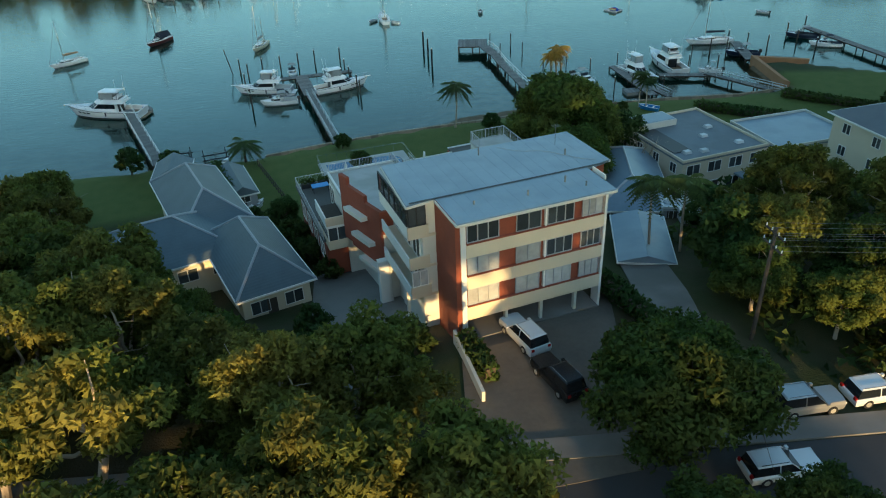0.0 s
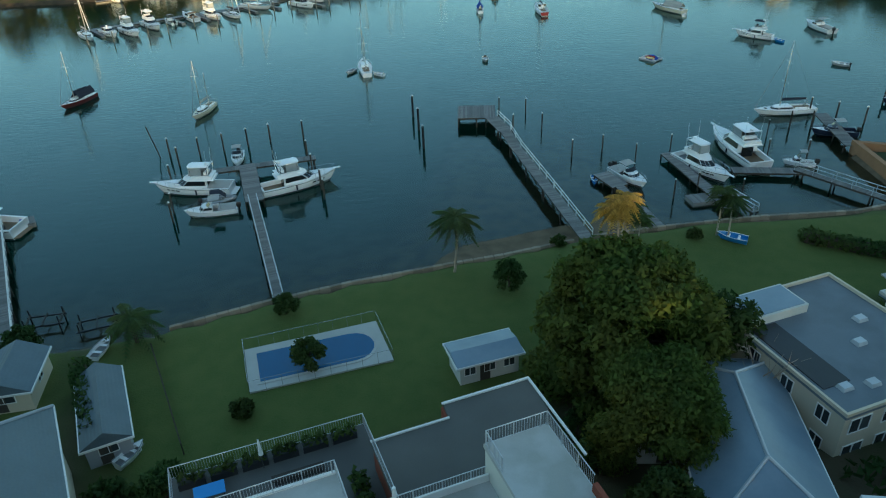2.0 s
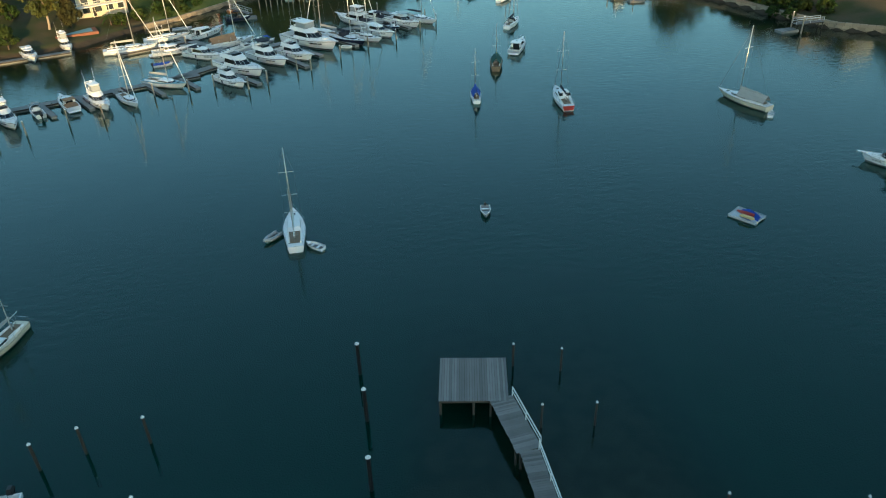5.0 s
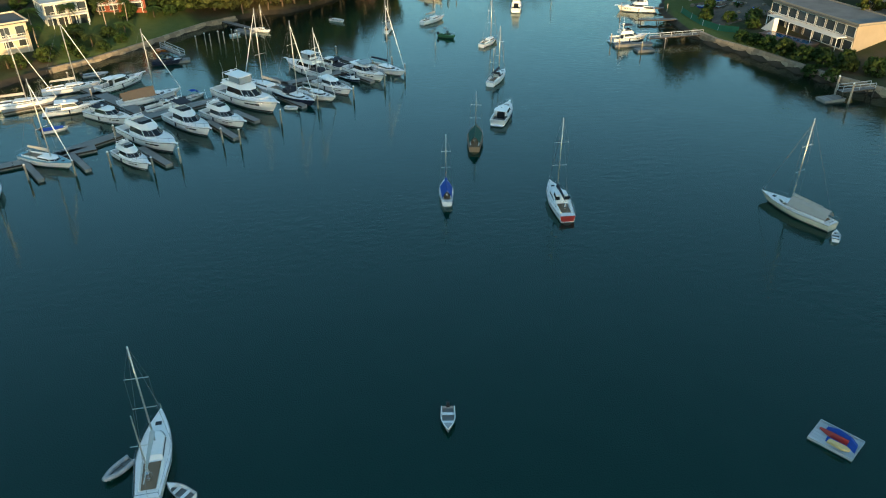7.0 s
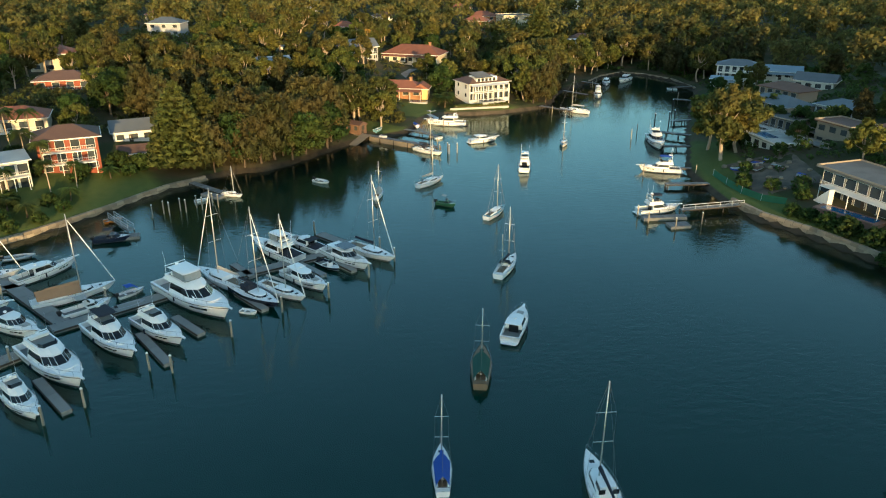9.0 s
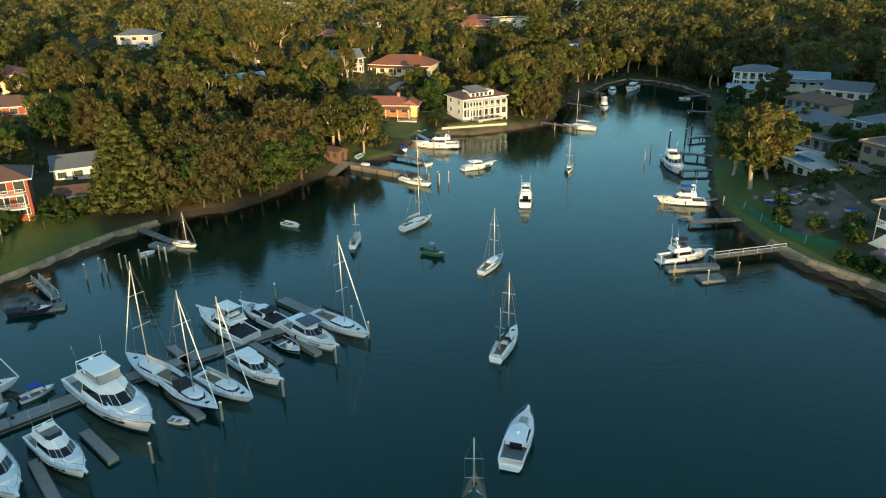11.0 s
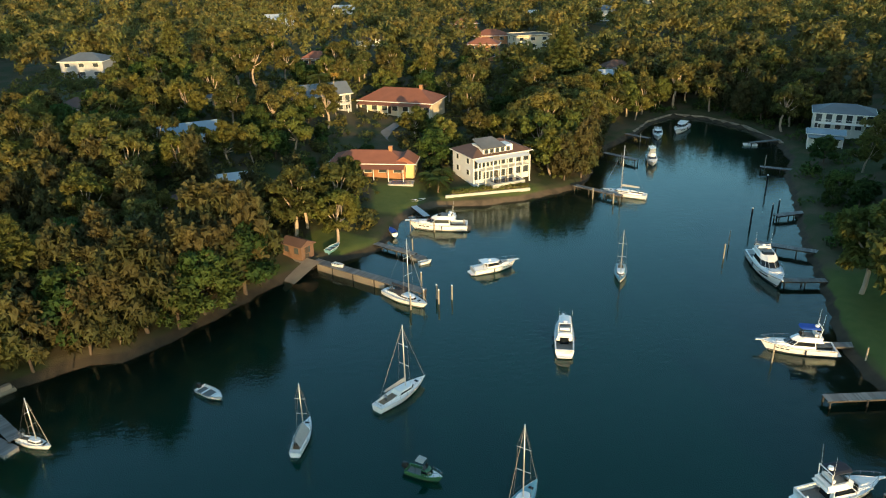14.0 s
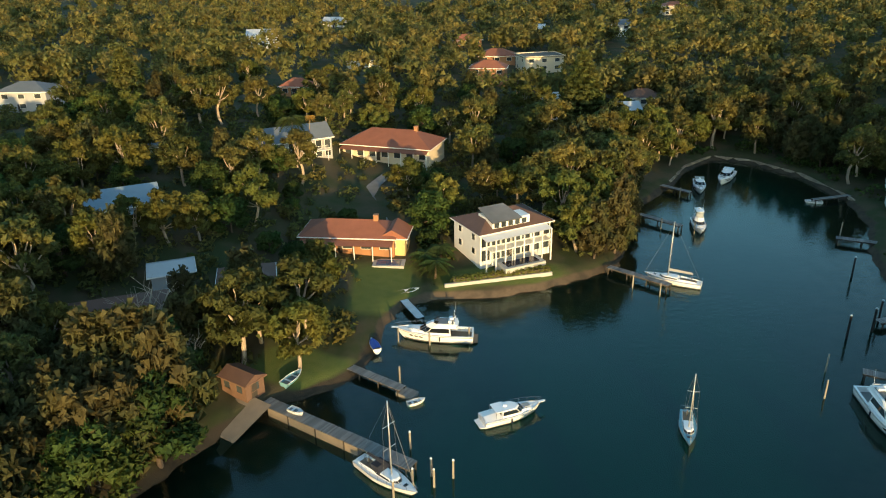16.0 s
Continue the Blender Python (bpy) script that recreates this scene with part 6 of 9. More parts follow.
dinghy(16.8, 359.0, 2.4, 20, "white tender by the landing", motor=False, name="tender")
lone_pile(14.6, 363.2, 3.0, "pale bare timber mooring pile", PILE_PALE, cap=False, r=0.14)
jetty((14.2, 387.5), (17.2, 380.6), 1.3, 0.9, "pale covered gangway to the trawler", name="gangway", deckmat=PALE_METAL)
for px, py in ((14.0, 374.8), (18.6, 373.6), (24.4, 374.6)):
    lone_pile(px, py, 2.2, "pale bare timber mooring pile", PILE_PALE, cap=False, r=0.13)
jetty((50.4, 397.4), (58.8, 389.4), 1.4, 1.2, "timber jetty with leaning posts", piles=3.5)
jetty((63.0, 424.0), (69.6, 416.4), 1.4, 1.2, "timber jetty at the wooded bank", piles=3.5)
jetty((73.6, 443.2), (78.6, 437.4), 1.4, 1.2, "short timber jetty on piles", piles=3.5)
for px, py in ((53.0, 391.0), (56.6, 387.6), (66.0, 418.0), (71.6, 414.6), (76.0, 437.0)):
    lone_pile(px, py, 2.4, "pale bare timber mooring pile", PILE_PALE, cap=False, r=0.13)
# right shore
jetty((74.6, 300.4), (61.4, 297.6), 1.4, 1.2, "timber jetty to a T-shaped berth", piles=4, rails=(1,))
platform(57.6, 295.4, 8.6, 1.6, 5, 0.6, "grey floating berth beside the cruiser", floats=True, piles=False)
platform(59.0, 291.4, 4.0, 2.4, 8, 0.5, "low slatted floating dock", floats=True, piles=False)
for px, py in ((54.0, 293.4), (58.0, 290.0), (63.8, 292.6), (53.0, 297.0)):
    lone_pile(px, py, 2.2, "pale pile with white cap", PILE_PALE, r=0.14)
jetty((73.6, 314.8), (64.0, 314.6), 1.5, 1.0, "short timber jetty on the lawn bank", piles=3.5)
jetty((74.6, 326.4), (68.8, 326.6), 1.3, 1.0, "timber jetty behind the cruiser", piles=3)
jetty((80.4, 346.0), (73.4, 346.4), 1.3, 1.1, "timber jetty beside the motor yacht", piles=3)
jetty((84.8, 356.6), (75.6, 361.8), 1.6, 1.3, "arched timber jetty on piles", piles=3)
jetty((96.0, 378.0), (85.6, 375.4), 1.4, 1.1, "timber jetty with dark piles", piles=3)
jetty((104.8, 404.6), (96.8, 408.6), 1.5, 1.1, "timber jetty with curved landing", piles=3)
jetty((113.0, 433.4), (103.6, 431.0), 1.2, 1.0, "narrow timber jetty on the far bank", piles=3)
for px, py in ((79.4, 372.4), (84.2, 374.3), (91.4, 392.9), (86.6, 376.8)):
    lone_pile(px, py, 3.8, "tall black timber mooring pile", BLACK, r=0.18)
for px, py in ((71.9, 363.8), (68.6, 357.7), (73.4, 322.6), (62.0, 324.0), (99.6, 412.0)):
    lone_pile(px, py, 2.8, "pale bare timber mooring pile", PILE_PALE, cap=False, r=0.12)
jetty((92.5, 261.2), (85.5, 259.6), 1.4, 1.6, "steel gangway frame to a floating landing", rails=(1, -1), name="gangway", rail_mat=GALV)
platform(84.0, 259.2, 4.5, 2.4, 15, 0.5, "grey floating landing below the seawall", floats=True, piles=False)
for px, py in ((86.0, 261.6), (86.4, 257.4)):
    lone_pile(px, py, 3.6, "tall pale landing pile", PILE_PALE, r=0.2)


# ---- seawalls ----
def seawall(pts, h, w, label, block=1.1, material=STONE, below=-0.9):
    """A wall of stone blocks along a line on the shore."""
    ob = thing("seawall", pose(pts[0][0], pts[0][1], 0), label, "seawall", kind="structure")
    rng = np.random.default_rng(int(abs(pts[0][0] * 13 + pts[0][1])))
    core = Shape()
    ox, oy = pts[0]
    block_mesh = []
    for j in range(3):
        s = Shape()
        e = 0.06
        s.loft([[(-0.5 + e, -0.5, 0), (0.5 - e, -0.5, 0), (0.5 - e, 0.5, 0), (-0.5 + e, 0.5, 0)], [(-0.5, -0.5 - 0.02 * j, 0.4), (0.5, -0.5, 0.45), (0.5, 0.5, 0.4), (-0.5, 0.5, 0.45)], [(-0.5 + e, -0.46, 1), (0.5 - e, -0.46, 1.0 - 0.03 * j), (0.5 - e, 0.46, 1), (-0.5 + e, 0.46, 1)]])
        block_mesh.append(s.mesh("stone_block", material))
    for (ax, ay), (bx, by) in zip(pts[:-1], pts[1:]):
        L = math.hypot(bx - ax, by - ay)
        ang = math.atan2(by - ay, bx - ax)
        n = max(1, round(L / block))
        px, py = -math.sin(ang), math.cos(ang)
        poly = [(ax - ox + px * w * 0.4, ay - oy + py * w * 0.4), (bx - ox + px * w * 0.4, by - oy + py * w * 0.4), (bx - ox - px * w * 0.4, by - oy - py * w * 0.4), (ax - ox - px * w * 0.4, ay - oy - py * w * 0.4)]
        core.prism(poly, below, h - 0.06)
        courses = 2
        for c in range(courses):
            for k in range(n):
                f = (k + 0.5 + 0.25 * (c % 2)) / n
                if f > 1:
                    continue
                st = part("stone_block", block_mesh[int(rng.integers(3))], None, ob)
                st.location = (ax - ox + (bx - ax) * f, ay - oy + (by - ay) * f, h - (c + 1) * 0.62)
                st.rotation_euler = (0, 0, ang + rng.normal() * 0.02)
                st.scale = (L / n * 0.97, w * (1 + rng.normal() * 0.03), 0.6)
    part("core", core, STONE, ob)
    return ob


seawall([(-24.9, 94.7), (-16.6, 98.3), (-7.9, 101.4), (-2.7, 102.8), (2.7, 104.3), (8.3, 105.6), (13.5, 107.3), (16.4, 108.2)], 1.36, 0.4, "low sandstone seawall along the lawn")
seawall([(18.6, 108.9), (27.4, 110.5), (38.7, 111.9), (50, 112.3), (59.0, 114.6)], 1.36, 0.4, "low sandstone seawall along the garden")
seawall([(-64, 281.6), (-58, 288.4), (-53, 296), (-48, 304.4), (-45, 310.4), (-41.5, 316.4), (-35.5, 322.6)], 1.15, 0.7, "sunlit sandstone seawall below the lawn", block=1.6)
seawall([(112, 249.4), (95, 259.4), (88.4, 269.4), (85, 277.8), (81, 286.3), (75.9, 294.4), (73.6, 303)], 1.7, 0.8, "long sandstone seawall round the point", block=1.5)
solo("brown_bulkhead", Shape().prism([(59.0, 116.5), (59.6, 115.4), (59.9, 130.2), (68.2, 127.2), (68.5, 127.9), (59.1, 131.3)], -1.2, 1.9), OCHRE_BRICK, "orange-brown timber bulkhead round reclaimed land", "bulkhead")

COVE_WALL = [(112.2, 425), (112.6, 433), (110.6, 450.5), (103.4, 463.6), (95, 468.6), (84.6, 459.6), (76.6, 446.6)]
seawall(COVE_WALL, 0.95, 0.6, "low dark stone wall round the head of the cove", block=1.6)

# ---- windows, roofs and houses ----
PANE_CACHE = {}


def window(parent, x, y, z, w, h, turn=0.0, panes=2, glass=WINDOW, edge=WHITE_PAINT, sill=False):
    """A framed window; its face looks along local -y before the turn."""
    key = (round(w, 2), round(h, 2), panes, edge.name)
    if key not in PANE_CACHE:
        fr = Shape()
        t = 0.06
        fr.box(-w / 2, -0.05, 0, w / 2, 0.06, t)
        fr.box(-w / 2, -0.05, h - t, w / 2, 0.06, h)
        for k in range(panes + 1):
            cx = -w / 2 + t / 2 + (w - t) * k / panes
            fr.box(cx - t / 2, -0.05, t, cx + t / 2, 0.06, h - t)
        PANE_CACHE[key] = (fr.mesh("window_frame", edge), {})
    fm, gl = PANE_CACHE[key]
    if glass.name not in gl:
        gl[glass.name] = Shape().box(-w / panes / 2 + 0.05, 0.0, 0.05, w / panes / 2 - 0.05, 0.02, h - 0.05).mesh("pane", glass)
    ob = part("window", fm, None, parent, m=pose(x, y, z, 0, 0, turn))
    for k in range(panes):
        part("pane", gl[glass.name], None, ob, m=pose(-w / 2 + w * (k + 0.5) / panes, 0, 0))
    if sill:
        part("sill", Shape().box(-w / 2 - 0.08, -0.14, -0.08, w / 2 + 0.08, 0.04, -0.005), edge, ob)
    return ob


def hip_roof(w, d, z, rise, over=0.5, gable=False, thick=0.16):
    """Roof over a w x d plan centred on the origin. Returns the shape and the lines of its ridges and hips."""
    sh = Shape()
    a, b = w / 2 + over, d / 2 + over
    swap = b > a
    if swap:
        a, b = b, a
    r = a - (0 if gable else b)
    e = [(-a, -b, z), (a, -b, z), (a, b, z), (-a, b, z)]
    p, q = (-r, 0, z + rise), (r, 0, z + rise)
    def t(v):
        return (-v[1], v[0], v[2]) if swap else v
    e, p, q = [t(v) for v in e], t(p), t(q)
    lines = [(p, q), (e[0], p), (e[3], p), (e[1], q), (e[2], q)]
    sh.face(e[0], e[1], q, p)
    sh.face(e[2], e[3], p, q)
    sh.face(e[1], e[2], q)
    sh.face(e[3], e[0], p)
    lo = [(v[0], v[1], v[2] - thick) for v in e]
    for k in range(4):
        j = (k + 1) % 4
        sh.face(lo[k], lo[j], e[j], e[k])
    sh.face(*reversed(lo))
    return sh, lines


FOOT = [(4, 48, 22, 18), (2, 62, 26, 24), (20, 45, 6, 22), (-6.5, 48, 9, 26), (7, 34, 12, 24), (0, 24, 140, 9)]


def house(x, y, turn, w, d, storeys, label, wall=CREAM_WALL, roof="hip", roofmat=BROWN_TILE, rise=2.2, z=None, h=2.7, front=4, side=2, balcony=0, chimney=False, caps=None, glass=WINDOW, edge=WHITE_PAINT, over=0.5, veranda=False, glazed=False, name="house", gutter=WHITE_PAINT, base=1.5):
    """A house with walls, roof, windows and, where seen, balconies, a veranda or a chimney. Its front looks along local -y."""
    z = ground_z(x, y) if z is None else z
    big = max(w, d) if 20 < abs(turn) % 90 < 70 else 0
    FOOT.append((x, y, big or (w if abs(turn) < 45 else d), big or (d if abs(turn) < 45 else w)))
    ob = thing(name, pose(x, y, z, 0, 0, turn), label, "house")
    H = storeys * h
    panes = 2 if y < 130 else 1
    part("wall", Shape().box(-w / 2, -d / 2, -base, w / 2, d / 2, H), wall, ob)
    if roof == "flat":
        s = Shape().box(-w / 2 - over, -d / 2 - over, H, w / 2 + over, d / 2 + over, H + 0.22)
        part("roof", s, roofmat, ob)
        pr = Shape()
        for x0, y0, x1, y1 in ((-w / 2 - over, -d / 2 - over, w / 2 + over, -d / 2 - over + 0.2), (-w / 2 - over, d / 2 + over - 0.2, w / 2 + over, d / 2 + over), (-w / 2 - over, -d / 2 - over + 0.2, -w / 2 - over + 0.2, d / 2 + over - 0.2), (w / 2 + over - 0.2, -d / 2 - over + 0.2, w / 2 + over, d / 2 + over - 0.2)):
            pr.box(x0, y0, H + 0.22, x1, y1, H + 0.5)
        part("parapet", pr, wall if wall is not GREY_WALL else WHITE_PAINT, ob)
    else:
        s, lines = hip_roof(w, d, H + 0.1, rise, over, roof == "gable")
        rf = part("roof", s, roofmat, ob)
        if caps is not None:
            for p, q in lines[:5 if roof == "hip" else 1]:
                part("ridge_cap", Shape().tube((p[0], p[1], p[2] + 0.02), (q[0], q[1], q[2] + 0.02), 0.13, n=6), caps, rf)
        g = Shape()
        A, B = w / 2 + over, d / 2 + over
        for x0, y0, x1, y1 in ((-A - 0.1, -B - 0.1, A + 0.1, -B), (-A - 0.1, B, A + 0.1, B + 0.1), (-A - 0.1, -B, -A, B), (A, -B, A + 0.1, B)):
            g.box(x0, y0, H - 0.1, x1, y1, H + 0.07)
        part("gutter", g, gutter, rf)
        if chimney:
            part("chimney", Shape().box(w * 0.25, -0.45, H, w * 0.25 + 0.8, 0.45, H + rise + 0.9).box(w * 0.25 - 0.08, -0.53, H + rise + 0.9, w * 0.25 + 0.88, 0.53, H + rise + 1.05), OCHRE_BRICK, rf, "brick chimney")
    for s in range(storeys):
        zz = s * h + 0.85
        ww = w / front * 0.86 if glazed else min(1.9, w / (front + 0.6) * 0.72)
        for k in range(front):
            cx = -w / 2 + w * (k + 0.5) / front
            tall = glazed or (balcony and s > 0)
            window(ob, cx, -d / 2 - 0.03, s * h + (0.12 if tall else 0.85), ww, 2.1 if tall else 1.35, 0, panes, glass, edge)
        for k in range(side):
            cy = -d / 2 + d * (k + 0.5) / side
            window(ob, -w / 2 - 0.03, cy, zz, 1.2, 1.25, -90, panes, glass, edge)
            if y < 130:
                window(ob, w / 2 + 0.03, cy, zz, 1.2, 1.25, 90, panes, glass, edge)
    part("door", Shape().box(-w * 0.08 - 0.45, -d / 2 - 0.07, 0, -w * 0.08 + 0.45, -d / 2 - 0.02, 2.05), TIMBER_DARK, ob)
    for s in range(1, storeys):
        if balcony:
            bl = part("balcony", Shape().box(-w * 0.42, -d / 2 - balcony, s * h - 0.18, w * 0.42, -d / 2 - 0.01, s * h), WHITE_PAINT, ob)
            part("top_rail", Shape().box(-w * 0.42, -d / 2 - balcony, s * h + 0.98, w * 0.42, -d / 2 - balcony + 0.06, s * h + 1.04), edge, bl)
            m = max(3, int(w * 0.84 / 1.2))
            bal = Shape()
            for k in range(m * 4 + 1):
                cx = -w * 0.42 + w * 0.84 * k / (m * 4)
                bal.box(cx - 0.012, -d / 2 - balcony + 0.02, s * h, cx + 0.012, -d / 2 - balcony + 0.045, s * h + 0.98)
            part("balustrade", bal, edge, bl, kind="stuff")
            for k in (0, 1, 2, 3):
                cx = -w * 0.42 + 0.06 + (w * 0.84 - 0.12) * k / 3
                part("post", Shape().box(cx - 0.06, -d / 2 - balcony, s * h - h, cx + 0.06, -d / 2 - balcony + 0.12, s * h - 0.18), edge, bl)
    if veranda:
        vr = part("veranda_roof", Shape().loft([[(-w / 2, -d / 2, H - 0.2), (w / 2, -d / 2, H - 0.2)], [(-w / 2, -d / 2 - veranda, H - 0.7), (w / 2, -d / 2 - veranda, H - 0.7)]], False, False).loft([[(-w / 2, -d / 2, H - 0.3), (w / 2, -d / 2, H - 0.3)], [(-w / 2, -d / 2 - veranda, H - 0.8), (w / 2, -d / 2 - veranda, H - 0.8)]], False, False), roofmat, ob)
        n = max(3, int(w / 3))
        for k in range(n + 1):
            cx = -w / 2 + 0.1 + (w - 0.2) * k / n
            part("post", Shape().box(cx - 0.07, -d / 2 - veranda + 0.05, -base, cx + 0.07, -d / 2 - veranda + 0.19, H - 0.74), edge, vr)
    return ob


SLATE = striped(mat("blue_grey_roof_tile", (0.10, 0.135, 0.155), 0.6, 0, 0.22, 0.5, 6, 0.4, 0.05), 0.17, 0.3, "Z")
SLATE_FAR = mat("grey_slate_roof", (0.12, 0.135, 0.15), 0.6, 0, 0.2, 0.5, 6, 0.4, 0.2)


# ---- apartment block: local x along its front, y towards the water ----
BZ = 8.1
block = thing("apartment_block", pose(1.3, 41.1, BZ, 0, 0, 20.4), "four-storey red brick and cream apartment block with metal roof", "apartment building")


def bpart(name, shape, material, label="", parent=None):
    return part(name, shape, material, parent or block, label)


FL = [2.3, 4.95, 7.6]
FW, FD, EV = 12.2, 11.0, 10.2
# core above the garages, brick returns and end walls
bpart("wall", Shape().box(0.15, 0.16, 2.3, FW - 0.25, FD, EV), RED_BRICK, "red brick wall")
bpart("wall", Shape().box(FW - 0.24, 4.4, -2.0, 14.6, FD, EV - 0.05), RED_BRICK)
bpart("side_wall", Shape().box(-0.02, 0.02, -1.6, 0.35, 4.0, EV + 0.2), RED_BRICK, "tall red brick end wall")
bpart("corner_column", Shape().box(0.36, -0.06, -1.0, 0.75, 0.35, EV), WHITE_PAINT, "white corner column")
bpart("corner_column", Shape().box(FW - 0.22, -0.1, -1.0, FW - 0.02, 0.9, EV), WHITE_PAINT, "white fin column")
# spandrels, ledges and windows
for k, z0 in enumerate(FL):
    bpart("spandrel", Shape().box(0.76, -0.1, z0 - 0.3, FW - 0.23, 0.14, z0 + 0.78), CREAM_WALL, "cream rendered band")
    bpart("window_ledge", Shape().box(0.8, -0.16, z0 + 0.781, FW - 0.3, 0.1, z0 + 0.86), RED_BRICK)
    zw = z0 + 0.88
    hw = 1.42
    for u, w, panes, glass in ((2.1, 2.5, 3, WINDOW if k == 2 else CURTAIN), (5.7, 2.0, 2, CURTAIN if k < 2 else WINDOW), (8.3, 2.2, 3, WINDOW if k else CURTAIN), (10.95, 1.7, 3, CURTAIN if k != 1 else WINDOW)):
        window(block, u, 0.02, zw, w, hw, 0, panes, glass, GREY_WALL)
    bpart("mullion_fin", Shape().box(7.0, -0.08, zw, 7.14, 0.16, zw + hw), WHITE_PAINT)
bpart("ground_beam", Shape().box(0.76, -0.05, 1.86, FW - 0.23, 0.5, 1.99), CREAM_WALL)
for u in (3.9, 6.9, 9.9):
    bpart("garage_column", Shape().box(u, 0.05, -1.0, u + 0.22, 0.4, 1.86), PALE_WALL)
bpart("garage_back_wall", Shape().box(0.4, 5.2, -1.0, FW - 0.3, 5.4, 2.2), PALE_WALL)
for u in (1.0, 4.2, 7.2, 10.2):
    bpart("garage_door", Shape().box(u, 5.12, 0, u + 2.5, 5.19, 1.85), GREY_WALL, "pale garage door")
bpart("garage_floor", Shape().box(0.2, -0.2, -0.5, FW - 0.2, 5.2, 0.12), CONCRETE)
bpart("garage_ceiling", Shape().box(0.3, 0.5, 2.05, FW - 0.3, 5.3, 2.28), PALE_WALL)
# left wing with balconies
bpart("wing_wall", Shape().box(-1.1, 4.0, -2.5, 0.14, FD, EV - 0.1), PALE_WALL)
for z0 in FL:
    bl = bpart("balcony", Shape().box(-2.2, 3.9, z0 - 0.2, -0.02, FD, z0), CREAM_WALL, "cream balcony slab")
    bpart("balcony_front", Shape().box(-2.25, 3.86, z0 - 0.2, -0.6, 4.0, z0 + 0.85), CREAM_WALL, parent=bl)
    bpart("balcony_side", Shape().box(-2.25, 4.0, z0 - 0.2, -2.12, FD, z0 + 0.8), WHITE_PAINT, parent=bl)
    for v in (5.4, 7.6, 9.8):
        window(block, -1.14, v, z0 + 0.1, 1.7, 2.0, -90, 2, WINDOW)
for k in range(5):
    window(block, -2.2, 4.8 + 1.4 * k, FL[2] + 0.85, 1.36, 1.65, -90, 1, WINDOW, DARK_STEEL)
window(block, -1.45, 3.93, FL[2] + 0.86, 1.4, 1.65, 0, 2, WINDOW, DARK_STEEL)
window(block, -1.45, 3.93, FL[0] + 0.86, 1.3, 1.4, 0, 2, CURTAIN)
for v in (5.5, 10.4):
    bpart("pilotis", Shape().box(-2.15, v, -3.0, -1.9, v + 0.25, FL[0] - 0.2), PALE_WALL)
bpart("undercroft_wall", Shape().box(-1.25, 4.0, -3.0, -1.11, 9.5, 2.1), PALE_WALL)
# brick stair tower and ledges
for (ax, ay), (bx, by), lo_, hi_ in (((-2.35, 11.2), (-3.0, 13.4), 0.2, 6.3), ((-3.0, 13.4), (-3.75, 16.2), 0.9, 6.9), ((-3.75, 16.2), (-4.1, 17.4), 1.2, 7.6)):
    bpart("stair_wall", Shape().prism([(ax, ay), (ax + 0.32, ay + 0.08), (bx + 0.32, by + 0.08), (bx, by)], lo_, hi_), RED_BRICK, "red brick stair wall")
for z0, v0 in ((0.5, 11.3), (2.6, 12.2), (4.7, 13.1)):
    u0, u1 = -2.35 - 0.285 * (v0 - 11.2), -2.35 - 0.285 * (v0 - 8.4)
    bpart("ledge", Shape().prism([(u0 - 0.62, v0), (u0 - 0.03, v0), (u1 - 0.03, v0 + 2.8), (u1 - 0.62, v0 + 2.8)], z0, z0 + 0.4), PALE_WALL, "pale planter ledge")
bpart("stair_wall_end", Shape().box(-2.3, 11.12, 0.6, -1.2, 11.4, 6.3), RED_BRICK)
# glazed bay and open balcony behind the stair
bay = bpart("bay", Shape().box(-5.6, 18.2, -0.4, -3.66, 22.6, 0.55), CREAM_WALL, "cream base of the glazed bay")
bpart("bay_glass", Shape().box(-5.54, 18.26, 0.551, -3.66, 22.5, 1.9), WINDOW, parent=bay)
for u in (-5.58, -4.68, -3.8):
    bpart("bay_post", Shape().box(u, 18.19, 0.551, u + 0.1, 18.25, 1.9), WHITE_PAINT, parent=bay)
bpart("bay_band", Shape().box(-5.65, 18.15, 1.901, -3.66, 22.6, 2.15), WHITE_PAINT, parent=bay)
bpart("balcony_floor", Shape().box(-5.5, 18.31, 2.152, -3.66, 22.6, 2.17), TIMBER_DARK, parent=bay)
bpart("balcony_front", Shape().box(-5.65, 18.15, 2.151, -3.66, 18.29, 3.0), CREAM_WALL, parent=bay)
bpart("balcony_side", Shape().box(-5.65, 18.3, 2.151, -5.53, 22.6, 3.0), WHITE_PAINT, parent=bay)
bpart("white_pier", Shape().box(-3.0, 10.4, -3.4, -2.0, 11.05, 2.0), WHITE_PAINT)
# main roof
roof = bpart("roof", Shape().prism([(0.0, -0.45), (FW + 0.4, -0.45), (FW + 0.4, 3.7), (15.0, 4.3), (14.9, 10.9), (-1.85, 11.1), (-2.3, 3.6), (-0.02, 3.95)], EV, EV + 0.24), METAL_ROOF, "pale blue-grey metal roof")
ribs = Shape()
for k in range(17):
    u = -1.9 + 1.03 * k
    v0, v1 = (-0.42 if 0.02 < u < FW + 0.3 else 4.3), 10.85
    ribs.box(u - 0.012, v0, EV + 0.241, u + 0.012, v1, EV + 0.249)
part("ribbing", ribs, METAL_ROOF, roof, kind="stuff")
fas = Shape()
for (ax, ay), (bx, by) in (((-0.02, -0.47), (FW + 0.42, -0.47)), ((FW + 0.42, -0.47), (FW + 0.42, 3.7)), ((-2.32, 3.58), (-0.04, 3.9)), ((-2.32, 3.58), (-1.87, 11.1)), ((-0.03, -0.47), (-0.04, 3.9)), ((15.02, 4.3), (14.92, 10.9))):
    fas.tube((ax, ay, EV + 0.07), (bx, by, EV + 0.07), 0.12, n=4)
